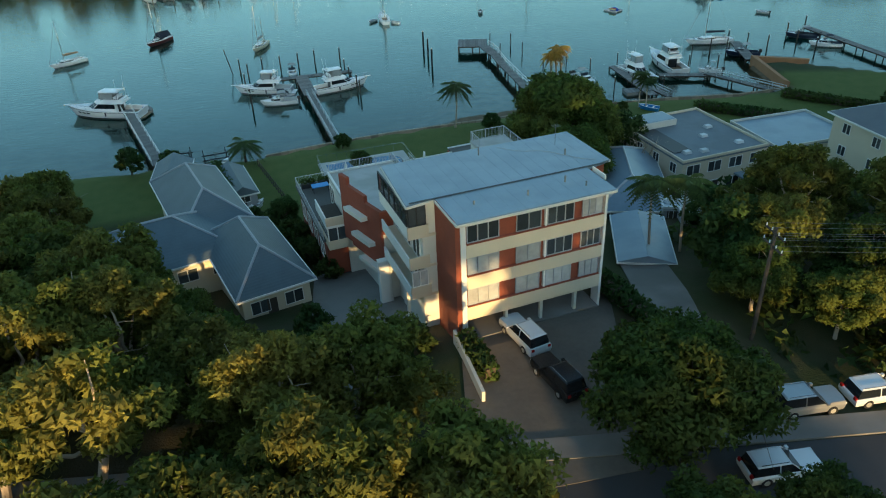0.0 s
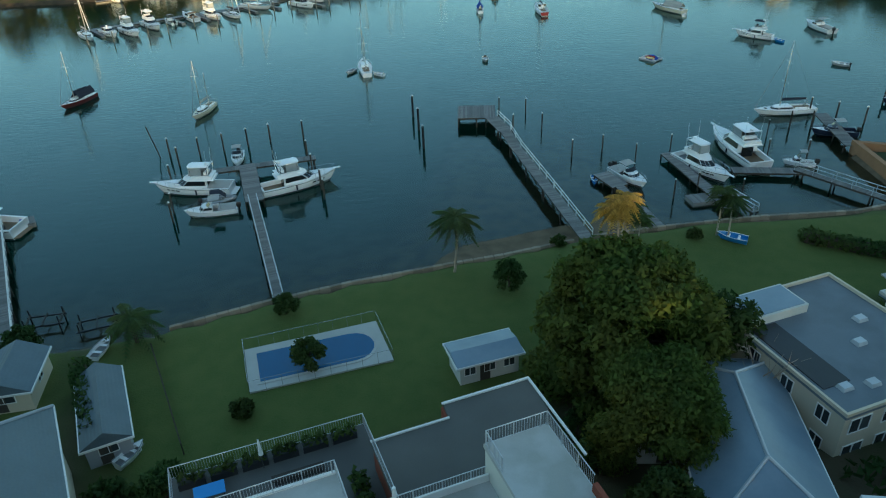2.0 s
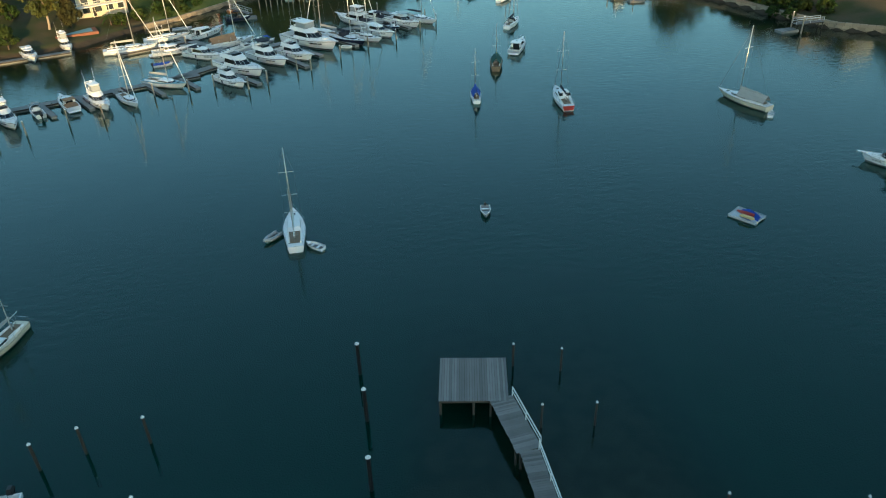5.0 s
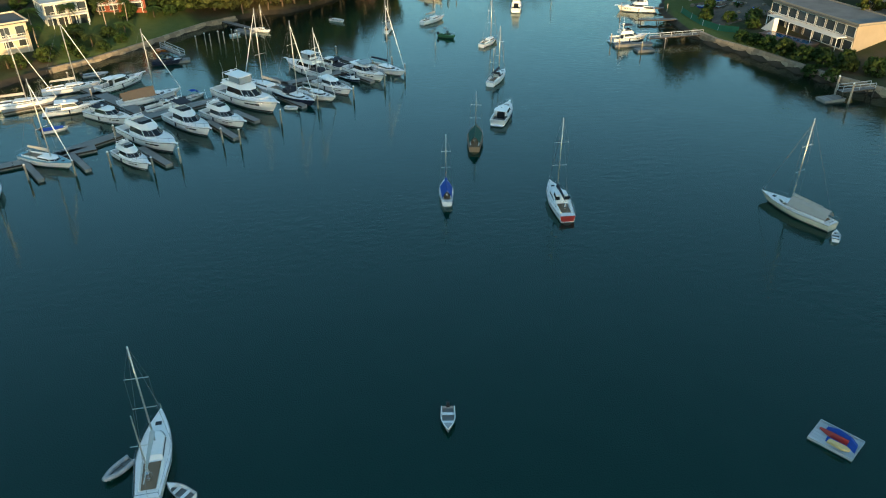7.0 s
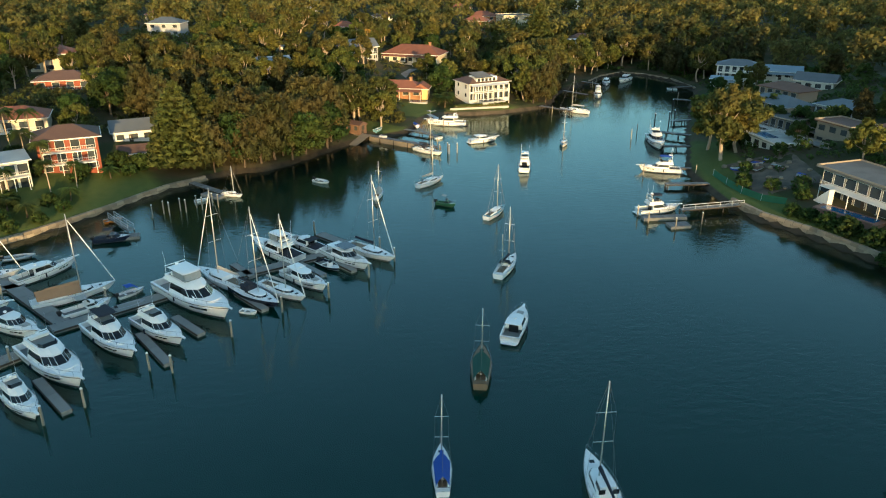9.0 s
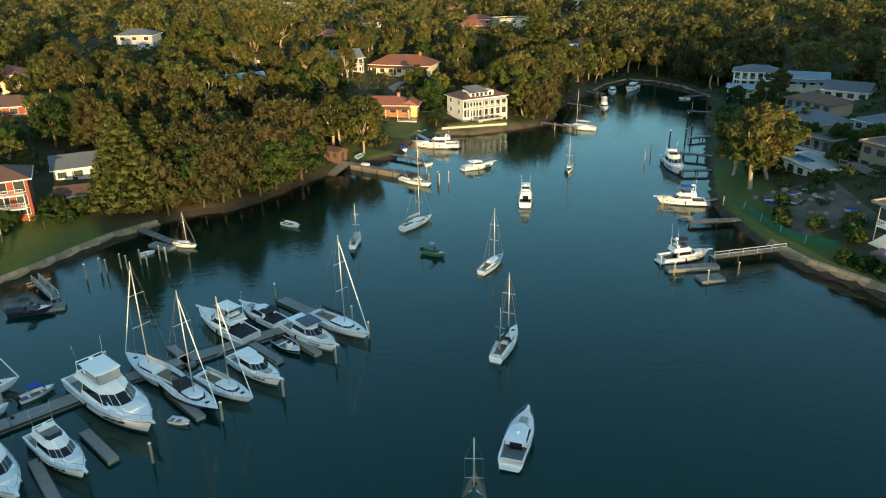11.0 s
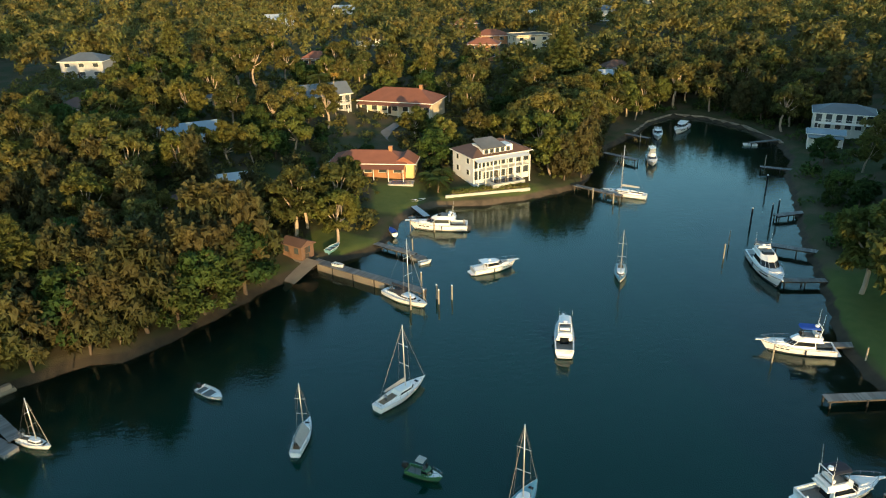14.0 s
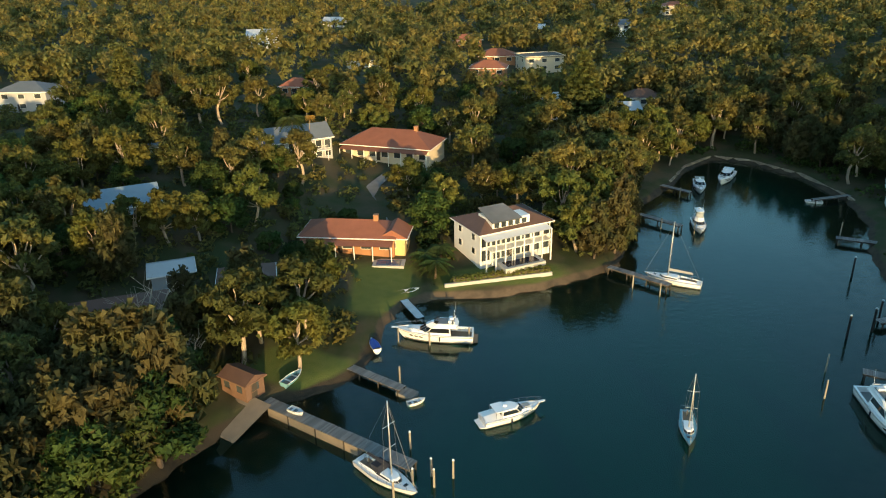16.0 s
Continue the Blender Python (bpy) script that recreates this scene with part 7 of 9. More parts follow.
part("fascia", fas, PALE_WALL, roof, "white painted fascia", kind="stuff")
part("box_gutter", Shape().box(-2.0, 3.74, EV + 0.263, 14.6, 3.92, EV + 0.29), DARK_STEEL, roof, "dark gutter line across the roof")
for u, v, hh in ((6.0, 9.6, 0.6), (6.3, 1.4, 0.3), (9.8, 2.2, 0.4), (12.3, 6.6, 0.4), (2.2, 1.8, 0.15), (10.9, 1.0, 0.25)):
    vt = part("roof_vent", Shape().tube((u, v, EV + 0.24), (u, v, EV + 0.3 + hh), 0.06, n=8), PONTOON, roof, "grey vent pipe")
    part("vent_cap", Shape().tube((u, v, EV + 0.3 + hh), (u, v, EV + 0.38 + hh), 0.1, 0.04, 8), PONTOON, vt)
ant = Shape().tube((12.6, 8.8, EV + 0.2), (12.6, 8.8, EV + 2.0), 0.02, n=5)
for k in range(7):
    ant.tube((12.3 + 0.1 * k, 8.5, EV + 1.9), (12.3 + 0.1 * k, 9.1, EV + 1.9), 0.01, n=3)
part("tv_antenna", ant, PONTOON, roof, kind="stuff")
cable = [(8.0 + 0.6 * k, 10.4 - 0.55 * k - 0.4 * math.sin(k * 0.9), EV + 0.268) for k in range(11)]
part("roof_cable", Shape().path(cable, 0.018, 4), PALE_METAL, roof, "loose pale cable on the roof")
part("skylight_hood", Shape().box(12.9, 1.6, EV + 0.02, 13.0, 3.4, EV + 0.4), WHITE_PAINT, roof)
# stepped rear terraces
T1, T2, DK, T0 = 3.9, 5.9, 2.2, -0.1
p1 = [(-2.2, 11.05), (10.6, 11.05), (10.6, 21.8), (3.3, 21.8), (3.3, 25.4), (-3.6, 25.3), (-3.6, 19.4), (-2.2, 19.4)]
bpart("rear_wall", Shape().prism([(x * 0.98, y * 0.995 if y > 12 else y) for x, y in p1], -4.5, T1), PALE_WALL)
up = bpart("upper_terrace", Shape().prism(p1, T1, T1 + 0.25), WHITE_ROOF, "pale roof terrace with stained membrane")
bpart("rear_wall", Shape().box(10.61, 11.05, -4.5, 14.2, 22.1, T2), PALE_WALL)
bpart("side_terrace", Shape().box(10.6, 11.05, T2, 14.4, 22.3, T2 + 0.25), WHITE_ROOF, "pale side terrace with leaf stains")
p2 = [(5.9, 21.85), (10.59, 21.85), (10.6, 22.32), (16.6, 22.32), (17.2, 29.6), (11.1, 29.8), (11.0, 28.4), (5.9, 28.4)]
bpart("rear_wall", Shape().prism([(x + (0.1 if x < 8 else -0.15), y - 0.1) for x, y in p2], -5.0, DK), RED_BRICK)
low = bpart("lower_roof", Shape().prism(p2, DK, DK + 0.22), GRAVEL_ROOF, "dark gravelled terrace roof")
bpart("rear_wall", Shape().box(-5.6, 19.6, -5.5, 6.3, 32.2, T0), RED_BRICK)
t0 = bpart("lower_terrace", Shape().prism([(-5.9, 19.4), (6.5, 19.4), (6.5, 32.4), (-5.9, 32.6)], T0, T0 + 0.22), GRAVEL_ROOF, "dark paved lower terrace")
sk = bpart("penthouse_roof", Shape().box(4.3, 11.1, T1 + 0.251, 10.55, 19.5, 4.6), METAL_ROOF, "low blue-grey roof of the rear rooms")
part("roof_rim", Shape().box(4.2, 19.5, 4.2, 10.6, 19.7, 4.72).box(4.1, 11.1, 4.2, 4.3, 19.7, 4.72), CONCRETE, sk, "weathered rim")
part("skylight", Shape().box(8.2, 16.6, 4.61, 9.3, 17.6, 4.85), PALE_METAL, sk, "small raised skylight")
bpart("white_lamp_post", Shape().tube((5.3, 21.2, T1 + 0.25), (5.3, 21.2, T1 + 1.9), 0.04, 0.04, 6).tube((5.3, 21.2, T1 + 1.9), (5.3, 21.2, T1 + 2.5), 0.13, 0.1, 8), WHITE_PAINT)


def railing(parent, pts, h=1.0, material=GALV, step=0.16, posts=1.6):
    top = Shape()
    for p, q in zip(pts[:-1], pts[1:]):
        top.tube((p[0], p[1], p[2] + h), (q[0], q[1], q[2] + h), 0.03, n=5)
        top.tube((p[0], p[1], p[2] + 0.1), (q[0], q[1], q[2] + 0.1), 0.02, n=4)
    rl = part("railing", top, material, parent, "pale metal railing", kind="stuff")
    bars = Shape()
    for p, q in zip(pts[:-1], pts[1:]):
        p, q = Vector(p), Vector(q)
        L = (q - p).length
        for k in range(int(L / step) + 1):
            c = p.lerp(q, min(1, k * step / L))
            bars.box(c.x - 0.008, c.y - 0.008, c.z + 0.1, c.x + 0.008, c.y + 0.008, c.z + h)
        for k in range(int(L / posts) + 1):
            c = p.lerp(q, min(1, k * posts / L))
            part("post", Shape().box(c.x - 0.03, c.y - 0.03, c.z, c.x + 0.03, c.y + 0.03, c.z + h), material, rl)
    part("baluster_infill", bars, material, rl, kind="stuff")


railing(block, [(-5.8, 19.6, T0 + 0.22), (-5.8, 32.5, T0 + 0.22), (6.4, 32.3, T0 + 0.22)])
railing(block, [(6.4, 32.3, T0 + 0.22), (6.4, 28.4, T0 + 0.22)])
railing(block, [(-3.4, 25.2, T1 + 0.25), (3.2, 25.3, T1 + 0.25), (3.2, 21.7, T1 + 0.25), (10.5, 21.7, T1 + 0.25)])
railing(block, [(5.95, 21.9, DK + 0.22), (5.95, 28.3, DK + 0.22)])
bpart("parapet", Shape().box(3.3, 21.55, T1 - 0.6, 10.58, 21.66, T1 + 0.75), WHITE_PAINT, "white terrace parapet")
railing(block, [(10.7, 20.2, T2 + 0.25), (10.7, 22.2, T2 + 0.25), (14.3, 22.2, T2 + 0.25), (14.3, 17.5, T2 + 0.25)])
bpart("parapet", Shape().box(-3.62, 19.4, T1 + 0.25, -3.42, 25.3, T1 + 0.45).box(-3.4, 25.25, T1 + 0.25, 3.3, 25.42, T1 + 0.4), WHITE_PAINT)
bpart("brick_parapet", Shape().box(14.15, 13.6, T2 + 0.25, 14.42, 17.4, T2 + 0.8), RED_BRICK)
bpart("roof_edge", Shape().box(11.0, 29.6, DK + 0.22, 17.2, 29.75, DK + 0.34).box(5.9, 28.3, DK + 0.22, 11.0, 28.42, DK + 0.34).box(17.05, 22.4, DK + 0.22, 17.2, 29.59, DK + 0.34), WHITE_PAINT)
for v in (24.0,):
    window(block, -3.58, v, 1.2, 1.8, 2.1, -90, 2, WINDOW)
for v in (21.6, 24.6, 27.6, 30.4):
    window(block, -5.64, v, -2.9, 1.8, 1.9, -90, 2, WINDOW)
for u in (-2.0, 1.4):
    window(block, u, 25.3, 0.6, 1.8, 2.0, 180, 2, WINDOW)
for v in (14.5, 18.0, 21.0):
    window(block, 14.24, v, 3.2, 1.5, 1.5, 90, 2, WINDOW)
for k in range(6):
    pl = thing("planter", block.matrix_basis @ pose(-4.6 + 1.9 * k, 31.6, T0 + 0.22), "dark planter box with clipped shrubs", "planter", "terrace planters")
    part("box", Shape().box(-0.8, -0.3, 0, 0.8, 0.3, 0.5), DARK_STEEL, pl)
    part("foliage", sprays_to_mesh("planter_foliage", leaf_sprays(np.random.default_rng(k), [(-0.4, 0, 0.7, 0.4, 0.3), (0.4, 0, 0.7, 0.4, 0.3)], 90, 0.22), LEAF_DARK), None, pl)
for k in range(3):
    pl = thing("planter", block.matrix_basis @ pose(4.7, 23.4 + 1.7 * k, T0 + 0.22, 0, 0, 90), "leafy planter in the light court", "planter", "terrace planters")
    part("box", Shape().box(-0.7, -0.4, 0, 0.7, 0.4, 0.6), DARK_STEEL, pl)
    part("foliage", sprays_to_mesh("planter_foliage", leaf_sprays(np.random.default_rng(40 + k), [(-0.3, 0, 1.1, 0.5, 0.6), (0.4, 0, 1.0, 0.5, 0.5)], 160, 0.25), LEAF_DARK), None, pl)
# terrace furniture
tbl = thing("outdoor_table", pose(-12.6, 68.0, BZ + T0 + 0.22, 0, 0, 20), "blue-topped outdoor table on the terrace", "table")
part("tabletop", Shape().box(-0.9, -0.5, 0.7, 0.9, 0.5, 0.75), BLUE_PLASTIC, tbl)
for sx in (-0.8, 0.8):
    for sy in (-0.4, 0.4):
        part("leg", Shape().box(sx - 0.03, sy - 0.03, 0, sx + 0.03, sy + 0.03, 0.7), DARK_STEEL, tbl)
bench = thing("outdoor_bench", pose(-7.6, 69.4, BZ + T0 + 0.22, 0, 0, 20), "dark planter bench on the terrace", "bench")
part("seat", Shape().box(-1.6, -0.25, 0.38, 1.6, 0.25, 0.46), TIMBER_DARK, bench)
part("base", Shape().box(-1.5, -0.2, 0, 1.5, 0.2, 0.38), DARK_STEEL, bench)
umb = thing("parasol", pose(-9.9, 70.2, BZ + T0 + 0.22), "closed white parasol on the terrace", "parasol")
part("pole", Shape().tube((0, 0, 0), (0, 0, 2.5), 0.03, n=6), STEEL, umb)
part("canopy", Shape().tube((0, 0, 1.2), (0, 0, 2.45), 0.16, 0.05, 8), WHITE_PAINT, umb)

# ---- driveways, street and parked cars ----
def sheet(name, poly, material, label, category="driveway", lift=0.06, grid=1.6):
    """Paving that follows the ground."""
    sh = Shape()
    P = [Vector((x, y, 0)) for x, y in poly]
    n = 10
    a, b, c, d = P
    pts = [[a.lerp(b, i / n).lerp(d.lerp(c, i / n), j / n) for i in range(n + 1)] for j in range(n + 1)]
    rows = [[(p.x, p.y, ground_z(p.x, p.y) + lift) for p in r] for r in pts]
    sh.loft(rows, closed=False, caps=False)
    edge = [rows[0][i] for i in range(n + 1)] + [rows[j][n] for j in range(1, n + 1)] + [rows[n][i] for i in range(n - 1, -1, -1)] + [rows[j][0] for j in range(n - 1, 0, -1)]
    for p, q in zip(edge, edge[1:] + edge[:1]):
        sh.face(p, q, (q[0], q[1], q[2] - 0.4), (p[0], p[1], p[2] - 0.4))
    return solo(name, sh, material, label, category, kind="structure")


sheet("driveway", [(1.6, 26.0), (12.0, 28.0), (14.0, 47.6), (1.4, 43.0)], WORN_PAVING, "worn brown-grey forecourt in front of the garages", lift=0.10)
sheet("driveway", [(-9.5, 36.0), (-2.0, 36.5), (-3.5, 60.0), (-12.5, 58.0)], CONCRETE, "dark concrete side driveway", lift=0.08)
sheet("driveway", [(15.6, 34.0), (20.0, 34.0), (20.6, 56.0), (16.6, 56.0)], CONCRETE, "grey concrete side drive beside the hedge", lift=0.08)
sheet("road", [(-70, 17), (70, 25), (70, 32.5), (-70, 24.5)], ASPHALT, "dark asphalt street under trees", "road", 0.06)
sheet("pavement", [(-70, 24.6), (70, 32.6), (70, 34.4), (-70, 26.4)], CONCRETE, "grey concrete footpath beside the street", "pavement", 0.16)
solo("garden_wall", Shape().box(0, -0.12, -0.5, 7.2, 0.12, 1.1), PALE_WALL, "pale rendered wall beside the forecourt", "wall", pose(1.0, 41.4, 8.0, 0, 0, -76))


def car(x, y, turn, paint, label, suv=True, z=None):
    z = ground_z(x, y) + 0.1 if z is None else z
    ob = thing("car", pose(x, y, z, 0, 0, turn), label, "car", "parked cars")
    L, W = 4.6, 1.85
    hh = 0.95 if suv else 0.8
    top = 1.68 if suv else 1.45
    def ring(f, w, zz):
        return [(-L / 2 * f, -w, zz), (-L / 2 * f - 0.03, 0, zz), (-L / 2 * f, w, zz), (L / 2 * f * 0.96, w * 0.92, zz), (L / 2 * f, w * 0.5, zz), (L / 2 * f, -w * 0.5, zz), (L / 2 * f * 0.96, -w * 0.92, zz)]
    part("body", Shape().loft([ring(0.97, W / 2 - 0.05, 0.25), ring(1.0, W / 2, 0.5), ring(1.0, W / 2, 0.72), ring(0.985, W / 2 - 0.08, hh)]), paint, ob, smooth=False)
    cab = [[(-L * 0.47, -0.8, hh), (L * 0.2, -0.8, hh), (L * 0.2, 0.8, hh), (-L * 0.47, 0.8, hh)], [(-L * 0.42, -0.68, top - 0.06), (L * 0.03, -0.68, top - 0.06), (L * 0.03, 0.68, top - 0.06), (-L * 0.42, 0.68, top - 0.06)]]
    part("window_band", Shape().loft(cab), GLASS_DARK, ob, "dark car windows")
    part("roof", Shape().loft([[(-L * 0.425, -0.7, top - 0.07), (L * 0.035, -0.7, top - 0.07), (L * 0.035, 0.7, top - 0.07), (-L * 0.425, 0.7, top - 0.07)], [(-L * 0.40, -0.6, top), (0.0, -0.6, top), (0.0, 0.6, top), (-L * 0.40, 0.6, top)]]), paint, ob)
    for sg in (1, -1):
        part("pillar", Shape().tube((L * 0.19, sg * 0.79, hh), (L * 0.03, sg * 0.68, top - 0.05), 0.04, n=4).tube((-L * 0.12, sg * 0.81, hh), (-L * 0.13, sg * 0.69, top - 0.05), 0.04, n=4), paint, ob)
        part("roof_rail", Shape().tube((-L * 0.38, sg * 0.62, top + 0.05), (0, sg * 0.62, top + 0.05), 0.025, n=4), STEEL, ob)
        part("mirror", Shape().box(L * 0.16, sg * 0.98 - 0.1, hh + 0.02, L * 0.2, sg * 0.98 + 0.1, hh + 0.18), paint, ob)
        part("head_lamp", Shape().box(L / 2 - 0.12, sg * 0.62 - 0.18, 0.66, L / 2 - 0.0, sg * 0.62 + 0.18, 0.8), LAMP_CLEAR, ob)
        part("tail_lamp", Shape().box(-L / 2 - 0.03, sg * 0.7 - 0.12, 0.7, -L / 2 + 0.1, sg * 0.7 + 0.12, 0.92), LAMP_RED, ob)
        for wx in (-L * 0.29, L * 0.30):
            wl = part("wheel", Shape().tube((wx, sg * (W / 2 - 0.2), 0.33), (wx, sg * (W / 2 + 0.01), 0.33), 0.33, 0.33, 14), TYRE, ob)
            part("rim", Shape().tube((wx, sg * (W / 2 - 0.02), 0.33), (wx, sg * (W / 2 + 0.02), 0.33), 0.21, 0.19, 10), ALU, wl)
    return ob


car(6.2, 40.9, 116, CAR_WHITE, "white hatchback SUV parked before the garages")
car(8.0, 36.0, 116, CAR_DARK, "dark grey SUV parked behind the white one")
car(23.6, 32.6, 8, CAR_SILVER, "silver station wagon with roof rails at the kerb")
car(28.8, 33.4, 8, CAR_WHITE, "white hatchback parked along the street", suv=False)
car(19.8, 27.4, 8, CAR_WHITE, "white car half hidden under trees", suv=False)
car(33.0, 66.5, 100, CAR_WHITE, "white van-like car parked beside the cream house")

# ---- neighbouring houses on the near shore ----
nb = dict(wall=CREAM_WALL, roofmat=SLATE, caps=RIDGE_CAP, rise=2.8, h=2.9, base=4.5)
house(-26.1, 68.9, 29, 6.6, 14.2, 1, "house wing with blue-grey tiled hip roof and pale ridge caps", z=4.5, front=2, side=4, **nb)
house(-17.5, 56.1, 29, 6.2, 12.5, 1, "front house wing with blue-grey tiled hip roof", z=4.5, front=2, side=3, **nb)
house(-27.4, 58.6, 29, 13.0, 9.0, 1, "long house wing with blue-grey tiled roof and ridge caps", z=4.5, front=4, side=2, **nb)
house(-25.7, 81.6, 25, 3.2, 8.6, 1, "small boat shed with dark gabled roof", wall=GREY_WALL, roof="gable", roofmat=SLATE, rise=1.1, z=1.5, h=1.9, front=1, side=2, name="boat_shed", over=0.25)
house(-35.2, 86.2, 10, 4.2, 5.4, 1, "cream garden shed with tiled gable roof", wall=CREAM_WALL, roof="gable", roofmat=SLATE, rise=1.2, z=1.5, h=1.9, front=1, side=1, name="garden_shed", over=0.3)
house(4.85, 86.85, 17.5, 5.3, 2.8, 1, "garden pavilion with pale metal roof", wall=PALE_WALL, roof="gable", roofmat=METAL_ROOF, rise=0.35, z=1.4, h=2.1, front=3, side=1, name="garden_pavilion", over=0.35)
house(21.9, 74.0, -6, 7.6, 15.5, 1, "single-storey house with pale blue-grey tiled roof", wall=PALE_WALL, roofmat=METAL_ROOF, caps=PALE_METAL, rise=2.2, z=2.7, h=2.6, front=3, side=4)
house(17.4, 77.4, -6, 4.5, 6.0, 1, "low annexe with pale flat metal roof", wall=PALE_WALL, roof="flat", roofmat=METAL_ROOF, z=2.6, h=2.3, front=2, side=2)
house(19.4, 57.4, -8, 4.2, 8.0, 1, "low garage wing with pale sheet-metal roof", wall=GREY_WALL, roof="gable", roofmat=METAL_ROOF, rise=0.7, z=5.0, h=1.9, front=1, side=3)
for dx, dy in ((0, 0), (1.3, -2.2), (2.4, 0.6), (3.2, -3.4)):
    house(25.0 + dx, 66.0 + dy, -8, 2.2, 1.8, 1, "small lean-to with white metal roof", wall=GREY_WALL, roof="flat", roofmat=PALE_METAL, z=3.6, h=2.0 + 0.2 * dx, front=1, side=0, name="lean_to", over=0.1)
cream = house(31.7, 82.1, 19.5, 12.0, 13.6, 2, "cream two-storey flat-roofed house with skylights", wall=CREAM_WALL, roof="flat", roofmat=FLAT_ROOF, z=1.9, h=2.5, front=4, side=4, over=0.12)
# flat dark slab on the roof stands for the well's shaded depth
part("light_well", Shape().box(-5.4, -4.2, 5.23, -3.0, 3.2, 5.3), DARK_STEEL, cream, "dark slab painting the shade of a sunken roof light-well")
part("roof_box", Shape().box(-5.2, 3.4, 5.22, 0.4, 6.6, 6.0), PALE_WALL, cream)
part("roof_box_cover", Shape().box(-5.0, 3.6, 6.01, 0.2, 6.4, 6.06), METAL_ROOF, cream)
for px, py in ((-3.9, -4.6), (1.0, -1.2), (3.6, -4.6), (3.4, 1.0), (-1.8, -5.0)):
    part("skylight", Shape().loft([[(px - 0.5, py - 0.4, 5.22), (px + 0.5, py - 0.4, 5.22), (px + 0.5, py + 0.4, 5.22), (px - 0.5, py + 0.4, 5.22)], [(px - 0.4, py - 0.3, 5.5), (px + 0.4, py - 0.3, 5.5), (px + 0.4, py + 0.3, 5.5), (px - 0.4, py + 0.3, 5.5)]]), PALE_METAL, cream, "domed white skylight")
porch = part("porch_roof", Shape().box(1.6, -9.0, 2.3, 5.4, -6.81, 2.5), METAL_ROOF, cream)
for px in (1.8, 4.8):
    part("post", Shape().box(px - 0.1, -8.9, -1.0, px + 0.1, -8.7, 2.3), WHITE_PAINT, porch)
house(47.0, 87.0, 15, 11, 9, 1, "house with flat blue-grey metal roof beside a pool", wall=PALE_WALL, roof="flat", roofmat=METAL_ROOF, z=1.8, h=3.2, front=3, side=2)
house(54.0, 76.0, 15, 11, 9, 2, "two-storey house with tiled hip roof among trees", wall=CREAM_WALL, roofmat=SLATE_FAR, z=5.0, front=4, side=2)

# ---- pool and garden ----
pool = thing("swimming_pool", pose(-9.9, 89.35, 1.5, 0, 0, 16.5), "blue swimming pool with rounded end and pale coping", "swimming pool")


def pool_poly(a, b, r):
    pts = [(-a, -b), (a - r, -b)]
    for k in range(9):
        t = -math.pi / 2 + math.pi * k / 8
        pts.append((a - r + r * math.cos(t), b * math.sin(t)))
    return pts + [(-a, b)]


out = [(-6.2, -3.0), (6.3, -3.0), (6.1, 3.15), (-6.2, 3.0)]
inn = pool_poly(5.2, 2.0, 2.0)
cop = Shape()
cop.prism(out, -0.6, 0.02)
part("paving", cop, SAND, pool, "pale stone pool paving")
part("coping", Shape().prism(pool_poly(5.5, 2.3, 2.3), 0.021, 0.07), SAND, pool)
part("pool_lining", Shape().prism(inn, 0.03, 0.075), POOL_TILE, pool, "blue tiled lining under clear water")
fence = Shape()
for (ax, ay), (bx, by) in zip(out, out[1:] + out[:1]):
    for k in range(9):
        f = k / 9
        fence.tube((ax + (bx - ax) * f, ay + (by - ay) * f, 0), (ax + (bx - ax) * f, ay + (by - ay) * f, 1.2), 0.02, n=4)
    fence.tube((ax, ay, 1.2), (bx, by, 1.2), 0.016, n=4)
part("pool_fence", fence, STEEL, pool, "thin metal pool fence")
pool2 = thing("swimming_pool", pose(50.0, 97.0, 1.5, 0, 0, 10), "teal garden pool with pale edge", "swimming pool")
part("paving", Shape().box(-4, -2.4, -0.6, 4, 2.4, 0.02), SAND, pool2)
part("pool_lining", Shape().box(-3.4, -1.8, 0.021, 3.4, 1.8, 0.05), TEAL_PAINT, pool2)
for px, py, tn in ((-38.4, 97.6, 10), (-32.8, 96.8, 20)):
    cr = thing("boat_cradle", pose(px, py, 0.2, 0, 0, tn), "dark steel boat cradle on the slipway", "boat cradle")
    for sx in (-1.6, 1.6):
        for sy in (-0.9, 0.9):
            part("post", Shape().box(sx - 0.06, sy - 0.06, -1.2, sx + 0.06, sy + 0.06, 1.3), DARK_STEEL, cr)
    for sy in (-0.9, 0.9):
        part("beam", Shape().box(-1.9, sy - 0.08, 0.3, 1.9, sy + 0.08, 0.46), DARK_STEEL, cr)
    for sx in (-1.6, 0, 1.6):
        part("cross_beam", Shape().box(sx - 0.07, -1.1, 0.47, sx + 0.07, 1.1, 0.6), TIMBER_DARK, cr)
dinghy(-30.0, 91.4, 3.0, 80, "white dinghy stored on the bank", motor=False, z=1.4)
dinghy(-22.6, 78.0, 2.6, 60, "white tender beside the boat shed", motor=False, z=1.6, name="tender")
dinghy(33.5, 106.6, 3.2, 150, "blue kayak-like dinghy lying on the lawn", hull=BLUE_PLASTIC, inside=BLUE_PLASTIC, motor=False, z=1.5)
for px, py, tn in ((-21.9, 84.5, -63),):
    fn = thing("garden_fence", pose(px, py, 1.4, 0, 0, tn), "low timber garden fence along the lawn", "fence")
    for k in range(14):
        part("post", Shape().box(-7 + k * 1.08 - 0.05, -0.05, -0.3, -7 + k * 1.08 + 0.05, 0.05, 1.1), TIMBER_DARK, fn)
    for zz in (0.3, 0.9):
        part("rail", Shape().box(-7.0, -0.03, zz, 7.1, 0.03, zz + 0.1), TIMBER_DARK, fn)


